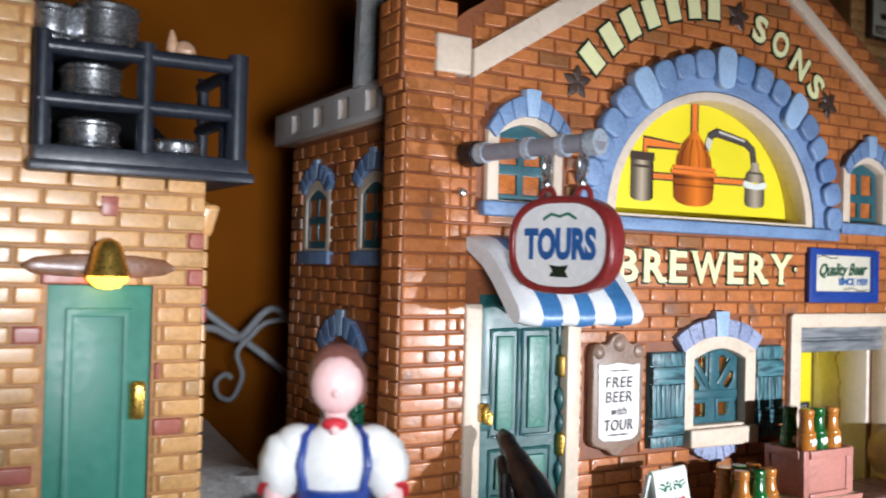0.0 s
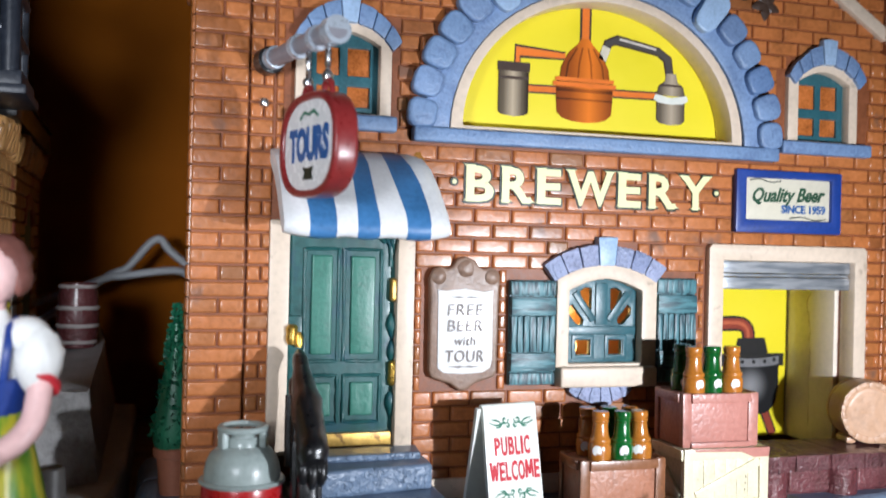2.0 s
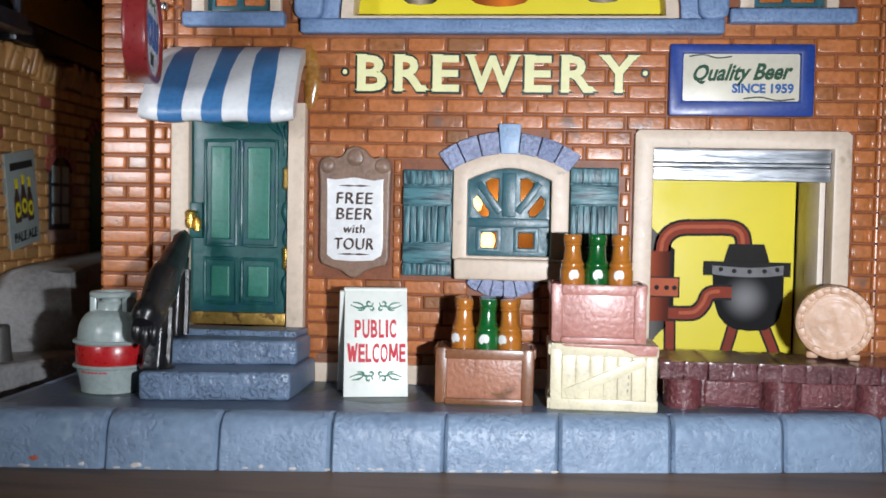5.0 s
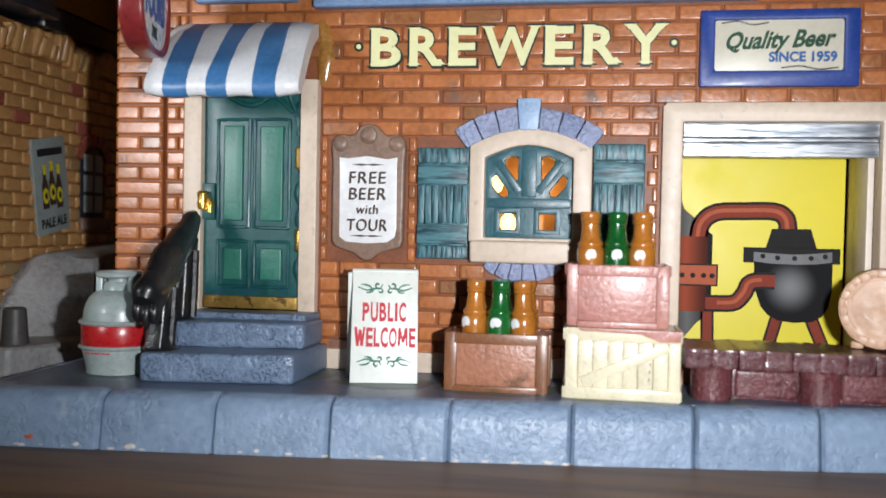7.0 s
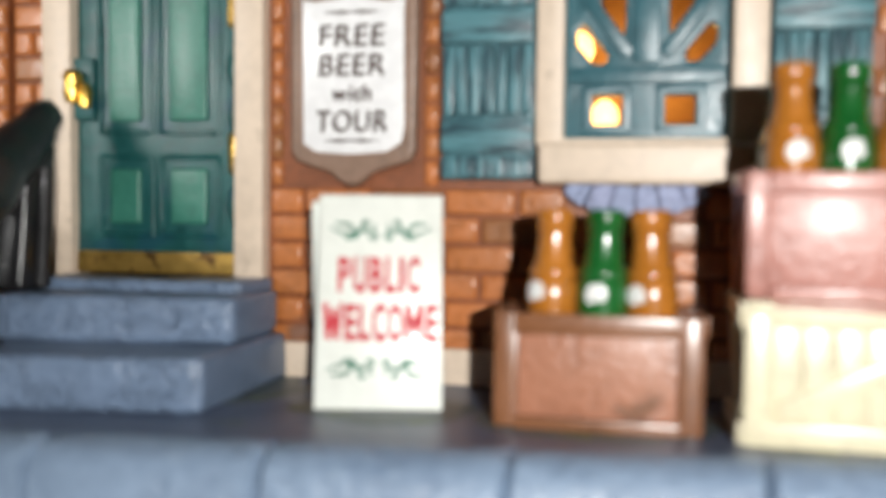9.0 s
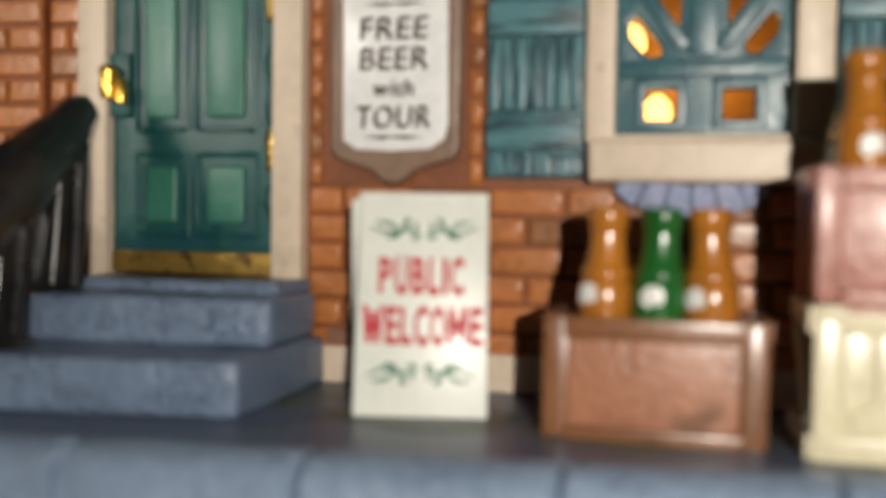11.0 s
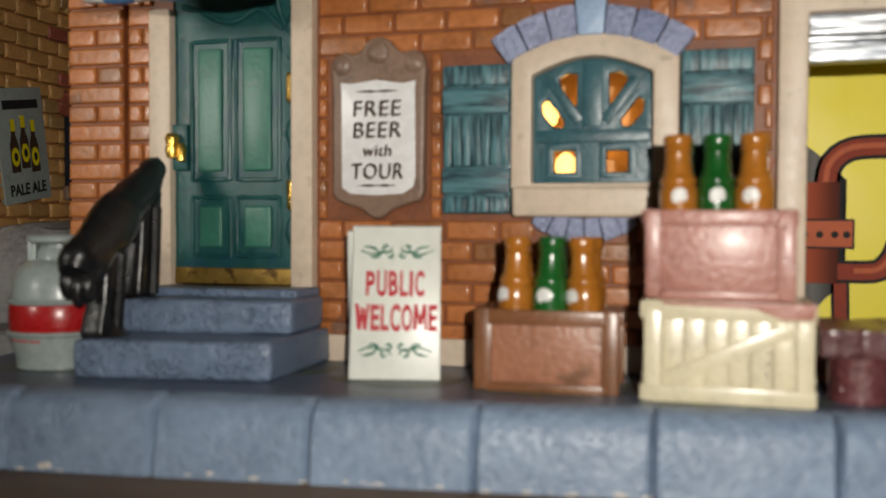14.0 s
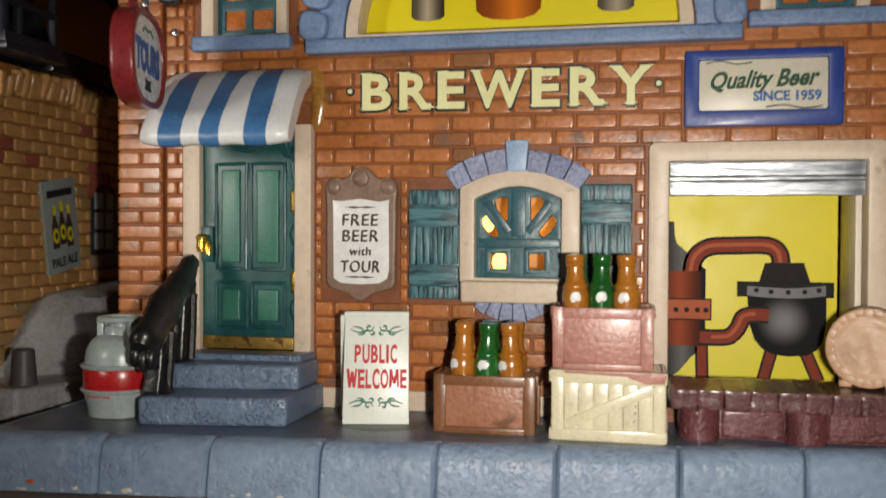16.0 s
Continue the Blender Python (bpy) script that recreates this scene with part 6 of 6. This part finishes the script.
core = lathe([(6.2, 15), (7.0, 20), (4.6, 35), (2.4, 48), (0.5, 60)], 16)
part("inner_crown", rough(core, 0.8, 0.5), LEAF, tree)

# loose cables behind the houses
for pts in (((-140, 200, 20), (-95, 203, 40), (-61, 205, 64), (-51, 205, 69), (-37, 207, 84), (-27, 207, 75), (9, 203, 48), (40, 200, 20), (60, 200, -14)),
            ((-150, 190, -14), (-110, 201, 40), (-65, 203, 62), (-52, 201, 65), (-27, 201, 68), (-12, 203, 63), (10, 207, 77), (40, 215, 40), (52, 215, -14))):
    cable = tagged(part("cable", tube(smooth_line(pts, 8), 2.0, 10), CABLE), "loose white cable hanging behind the houses", "cable", group="cables behind the houses")

curl = smooth_line([(58, 206, -14), (46, 206, 40), (26, 205, 68), (5, 204, 71), (-6, 203, 63), (-12.5, 203, 55), (-9.4, 203, 43.5), (-14, 204, 32), (-20.6, 205, 33.4), (-22.2, 206, 40), (-17.4, 206, 44), (-14, 206, 42)], 8)
tagged(part("cable", tube(curl, 1.4, 10), CABLE), "thin white cable ending in a loose curl behind the houses", "cable", group="cables behind the houses")

# ---- neighbouring restaurant, behind on the right ----
rest = thing("tan_brick_restaurant", 330, 70, GROUND, "taller model restaurant of tan brick", "building")
QO = Matrix.Translation((-330, -70, -GROUND))


def qpart(name, bm, mats, parent=None, label="", smooth=40):
    bmesh.ops.transform(bm, matrix=QO, verts=bm.verts[:])
    return part(name, bm, mats, parent or rest, label, smooth)


rwall = qpart("front_wall", box(262, 400, 52.5, 60, GROUND, 300, 0), TANJOINT, None, "", None)
qpart("body", box(262, 400, 60.1, 140, GROUND, 299, 0), TANJOINT, None, "", None)
rs = qpart("sign_board", plate(rect(274, 312, 228, 250), 48.8, 52.2, bevel=0.5), INKDARK, None, "small restaurant sign")
qpart("panel", plate(rect(275.4, 310.6, 229.4, 248.6), 48.4, 49.2), SIGNCREAM, rs, "", None)
bm = lettering("RESTAURANT", 4.6, 32, 0.2, 0.02)
for piece in islands(turned(bm, 0, 0, 0, 293, 48.2, 232.8)):
    qpart("letter", piece, INKDARK, rs, "", None)
qpart("name_bar", turned(box(-12, 12, -0.1, 0.1, -1.6, 1.6, 0), 0, 0, 0, 293, 48.2, 240), INKDARK, rs, "", None)
rw = qpart("window", plate(rect(304, 345, 121, 159), 48.6, 52.3, [rect(308, 341, 125, 155)], 0.6), GREYTRIM, None, "window with amber curtains")
for i in range(6):
    qpart("curtain_fold", tube([(309.5 + i * 5.5, 51.4, 125), (309.5 + i * 5.5, 51.4, 155)], 2.6, 10), AMBERPANE, rw)
fas = qpart("fascia", box(303, 350, 47.8, 52.3, 96, 118, 1.0), MAROON, None, "dark red shop fascia")
for i in range(5):
    qpart("letter_bar", box(308 + i * 6, 312 + i * 6, 47.3, 48.0, 102, 111, 0.2), WHITE, fas)
gf = qpart("shop_window", plate(rect(304, 350, 52, 92), 47.6, 52.3, [rect(308.5, 325, 57, 88), rect(328, 346, 57, 88)], 0.6), BOTTLEGREEN, None, "green framed shop window")
qpart("glass", box(305, 349, 51.4, 52.2, 53, 91, 0), YELLOW, gf)
qpart("shop_door", box(304, 350, 49.6, 52.3, GROUND, 48, 0.6), INKBLACK, None, "dark shop door")

# ---- figurine ----


def figurine():
    """A barmaid doll, one mesh: skirt, bodice, sleeves, arms, head, hair."""
    parts, mats = [], [WHITE, SIGNBLUE, PINK, HAIR, INKRED, SKIRT, CRATECREAM]

    def put(bm, k):
        for f in bm.faces:
            f.material_index = k
        parts.append(bm)

    def oval(rx, ry, rz, x, y, z, k, seg=18, rings=12, bump=0.0):
        bm = bmesh.new()
        bmesh.ops.create_uvsphere(bm, u_segments=seg, v_segments=rings, radius=1)
        for v in bm.verts:
            v.co = Vector((v.co.x * rx, v.co.y * ry, v.co.z * rz))
        if bump:
            rough(bm, bump, 0.35)
        turned(bm, 0, 0, 0, x, y, z)
        put(bm, k)

    put(rough(lathe([(20, 0), (20.5, 2), (17, 22), (12.5, 44), (9.2, 60), (8.6, 64)], 28), 0.9, 0.14), 5)
    apron = lathe([(20.8, 4), (17.6, 22), (13.0, 44), (9.6, 61)], 28)
    bmesh.ops.delete(apron, geom=[v for v in apron.verts if v.co.y > -abs(v.co.x) * 0.9], context="VERTS")
    put(apron, 6)
    put(lathe([(8.4, 62), (9.0, 65), (9.4, 71), (9.8, 73)], 24), 1)
    chest = lathe([(9.0, 72.6), (10.2, 76), (10.4, 80), (8.6, 85), (4.6, 88), (3.4, 90)], 24)
    for v in chest.verts:
        v.co.y *= 0.8
    put(chest, 0)
    for s in (-1, 1):
        put(tube([(s * 7.2, -6.0, 73), (s * 8.2, -6.6, 79), (s * 7.4, -4, 86), (s * 6.0, 1, 87.4)], 1.1, 8), 1)
        oval(5.8, 5.8, 8.6, s * 12.8, -0.5, 77.6, 0, bump=1.1)
        oval(5.6, 5.4, 5.2, s * 9.4, 0, 83.4, 0)
        put(tube([(s * 14.2, -1, 72), (s * 14.4, -2, 71)], 4.5, 14), 4)
        put(tube(smooth_line([(s * 14.2, -1.5, 72), (s * 14.6, -5, 63), (s * 12.5, -9, 58), (s * 9.5, -12, 56)], 4), 3.1, 10), 2)
        oval(3.6, 3.6, 3.4, s * 9.0, -12.6, 55.6, 2)
    oval(3.2, 2.0, 1.8, 0, -5.2, 89.4, 4)
    oval(1.3, 1.4, 1.5, 0, -6.2, 88.2, 2)
    put(tube([(0, 0, 88), (0, 0, 94)], 3.0, 12), 2)
    oval(6.6, 6.8, 8.0, 0, -0.6, 99, 2)
    oval(1.0, 1.3, 1.3, 0, -7.4, 97.6, 2, 8, 6)
    oval(7.2, 7.2, 7.6, 0, 2.6, 101.8, 3, bump=0.9)
    oval(5.0, 4.6, 4.4, 0, 6.4, 98, 3, bump=0.6)
    for s in (-1, 1):
        oval(1.6, 3.6, 5.0, s * 5.8, 2.8, 98.6, 3, bump=0.6)
    return join(*parts), mats


PINK = paint("doll_pink", (0.80, 0.52, 0.50), 0.35, 0.12, 4.0, 0.1)
HAIR = paint("doll_brown", (0.19, 0.075, 0.06), 0.4, 0.3, 2.5, 0.4)
SKIRT = streaked("striped_skirt", (0.50, 0.46, 0.03), (0.03, 0.24, 0.02), "z", 5.0, 0.3)
bm, mats = figurine()
doll = tagged(part("barmaid_figurine", bm, mats, None, "", 50), "painted barmaid doll in a white blouse, blue bodice and green skirt", "figurine")
doll.matrix_basis = at(-70.6, -56, GROUND, 0, 0, -25)
doll.scale = (0.94, 0.94, 0.9)

# ---- bricks, last ----
BRICKS = {}


def brick_mesh(length, height, mat, deep=0.9):
    """A brick with soft edges, its ends bevelled more widely than its beds; deep: how far it stands out."""
    key = (round(length, 1), round(height, 1), mat.name, deep)
    if key not in BRICKS:
        l, h = key[0] / 2, key[1] / 2
        bm = bmesh.new()
        rings = [[bm.verts.new((x * (l - i), y, z * (h - j))) for x, z in ((-1, -1), (1, -1), (1, 1), (-1, 1))] for y, i, j in ((0.25, 0.0, 0.0), (-0.35 * deep, 0.06, 0.05), (-0.82 * deep, 0.36, 0.24), (-0.98 * deep, 0.75, 0.5), (-deep, 1.0, 0.7))]
        for a, b in zip(rings, rings[1:]):
            for k in range(4):
                bm.faces.new((a[k], a[(k + 1) % 4], b[(k + 1) % 4], b[k]))
        bm.faces.new(rings[-1])
        bmesh.ops.recalc_face_normals(bm, faces=bm.faces[:])
        BRICKS[key] = mesh_from(bm, "brick", mat, 60)
    return BRICKS[key]


def free_runs(x0, x1, blocked):
    runs, x = [], x0
    for a, b in sorted(blocked):
        if a > x:
            runs.append((x, min(a, x1)))
        x = max(x, b)
    if x < x1:
        runs.append((x, x1))
    return runs


def lay(wall, x0, x1, z0, z1, course, length, blocked, place, mat, near, odd=None, rare=0.0, trim=0.29, deep=0.9):
    """Courses of running bond. near(x, z): whether a brick is an object of its own; the rest join one mesh."""
    verts, faces, slots, n = [], [], [], 0
    rng = random.Random(int(x0 * 7 + z0 * 13 + length))
    z, row = z0, 0
    while z + course * 0.6 < z1:
        top_z = min(z + course, z1)
        mid = (z + top_z) / 2
        for a, b in free_runs(x0, x1, blocked(mid)):
            x = x0 + math.floor((a - x0) / length) * length - (length / 2 if row % 2 else 0)
            while x < b:
                l, r = max(x, a), min(x + length, b)
                x += length
                if r - l < 1.6:
                    continue
                bl, bh = r - l - trim * 2, top_z - z - trim * 2
                m = place(l / 2 + r / 2, mid, rng.uniform(-0.12, 0.12))
                use = odd if odd and rng.random() < rare else mat
                if near(l / 2 + r / 2, mid) and n < 300:
                    ob = new("brick", brick_mesh(bl, bh, use, deep))
                    ob.parent, ob.matrix_basis = wall, m
                    n += 1
                else:
                    me = brick_mesh(bl, bh, use, deep)
                    k = len(verts)
                    verts += [tuple(m @ v.co) for v in me.vertices]
                    faces += [[k + q for q in p.vertices] for p in me.polygons]
                    slots += [1 if use is odd else 0] * len(me.polygons)
        z += course
        row += 1
    if verts:
        me = bpy.data.meshes.new("brickwork")
        me.from_pydata(verts, [], faces)
        me.materials.append(mat)
        me.materials.append(odd or mat)
        me.polygons.foreach_set("material_index", slots)
        ob = new("brickwork", me)
        ob.parent = wall
        tagged(ob, kind="stuff")
    return n


def ell(mid, a, b):
    t = (mid - LCZ) / b
    if t < 0 or t >= 1:
        return []
    k = a * math.sqrt(1 - t * t)
    return [(LCX - k, LCX + k)]


def front_blocked(z):
    out = []
    if z < 99:
        out.append((-1.6, 45.3))
    if z < 87:
        out.append((153.2, 223))
    if z < 7:
        out.append((-1, 154))
    if 36 < z < 79:
        out.append((94.6, 133.4))
        if 36.5 < z < 74:
            out.append((77.6, 149.4))
    if 78 <= z < 87:
        k = 20 - (z - 78) * 1.3
        out.append((113 - k, 113 + k))
    if 29.5 < z <= 36.5:
        k = 13 - (36.5 - z) * 0.35
        out.append((112 - k, 112 + k))
    if 36 < z < 77:
        out.append((48, 74.4))
    if 91 < z < 113.5:
        out.append((164, 210))
    if 116.5 < z < 121.5:
        out.append((43, 181))
    out += ell(z, 70, 66)
    if 119 < z < 150:
        out += [(2, 38), (182, 222.5)]
    if 150 <= z < 159:
        out += [(4.5, 37.5), (186, 219)]
    # roof slopes
    if z > 166:
        t = (z - 166) / 73.0 * 115
        out.append((-30 + 0, -2 + t - 24 if t > 24 else -4))
        out.append((232 - max(0, t - 24), 260))
    return out


def front_place(x, z, tilt_y):
    return at(x - 111, -60 + 0.3, z, tilt_y * 6, 0, 0)


lay(facade, -0.8, 229, 0, 252, 5.05, 13.2, front_blocked, front_place, BRICK, lambda x, z: z < 117, None)

# piers: alternating long and paired bricks, with a narrow column beside them
for name, px0, px1, cx0, cx1 in (("pier", -26, -9.0, -8.7, -1.2), ("pier", 231, 249, 223.6, 230.4)):
    pier = bpart(name, box(px0 + 0.4, px1 - 0.3, -1.2, 14, 0, 186, 0.3), MORTAR, None, "", None)
    head = bpart("pier_head", box(px0 - 2.6, px1 + 0.5, -3.0, 14.4, 160, 186.4, 1.2), MORTAR, None, "", None)
    z, row = 0.0, 0
    while z < 184:
        cuts = ((px0, px1),) if row % 2 else ((px0, px0 + 9), (px0 + 9, px1))
        grow = 2.6 if z > 158 else (1.3 if z > 153 else 0)
        for l, r in cuts:
            l2 = l - grow if l == px0 else l
            ob = new("brick", brick_mesh(r - l2 - 0.6, 4.4, BRICK))
            ob.parent, ob.matrix_basis = pier, at((l2 + r) / 2 - 111, -61.4 - grow * 0.8, z + 2.5, random.uniform(-0.7, 0.7))
        for l, r in (((1.0, 14.0),) if row % 2 else ((1.0, 7.2), (7.4, 14.0))):
            ob = new("brick", brick_mesh(r - l - 0.5, 4.4, BRICK))
            ob.parent, ob.matrix_basis = pier, at(px0 - grow - 111 + 0.2, (l + r) / 2 - 60 - 2.2, z + 2.5, 0, 0, -90)
        if z < 160:
            for l, r in (((cx0, cx1),) if row % 2 else ((cx0, cx0 + 4.4), (cx0 + 4.4, cx1))):
                ob = new("brick", brick_mesh(r - l - 0.5, 4.4, BRICK))
                ob.parent, ob.matrix_basis = pier, at((l + r) / 2 - 111, -60 + 0.1, z + 2.5)
        z += 5.05
        row += 1


def side_blocked(y):
    return lambda z: [(83, 113), (29, 59)] * (101 < z < 136) + [(79, 117), (25, 63)] * (130 < z < 141) + [(52, 88)] * (30 < z < 70) + [(46, 94)] * (66 < z < 80)


lay(side, 7, 126, 0, 152, 5.05, 12.6, side_blocked(0), lambda y, z, t: at(-13.2 - 111, y - 60, z, t * 6, 0, -90), BRICK, lambda y, z: y < 120, deep=1.5)


def pub_front_blocked(z):
    out = []
    if z < 95:
        out.append((-127, -98))
    if 124 < z < 133:
        out.append((-133, LX))
    if z >= 133:
        out.append((-132, 0))
    return out


lay(pfront, -200, LX, 4, 200, 5.3, 13.0, pub_front_blocked, lambda x, z, t: at(x + 140, LY - 70 + 0.3, z, t * 6), TAN, lambda x, z: x > -150, REDBRICK, 0.04)
lay(pside, LY, 178, 4, 112, 5.3, 11.4, lambda z: [(44.5, 63.5)] * (43 < z < 78) + [(76, 97.5)] * (44 < z < 82) + [(117.5, 148)] * (z < 96), lambda y, z, t: at(LX - 0.2 + 140 + LEANX * (y - LY), y - 70, z, t * 6, 0, 90 - math.degrees(math.atan(LEANX))), TAN, lambda y, z: y < 140, REDBRICK, 0.05, deep=1.5)
lay(rwall, 262, 400, GROUND, 300, 5.6, 13.5, lambda z: [(303, 351)] * (z < 160) + [(273, 313)] * (227 < z < 251), lambda x, z, t: at(x - 330, 52.3 - 70, z - GROUND, t * 6), TAN, lambda x, z: x < 330 and z > 60, REDBRICK, 0.04)
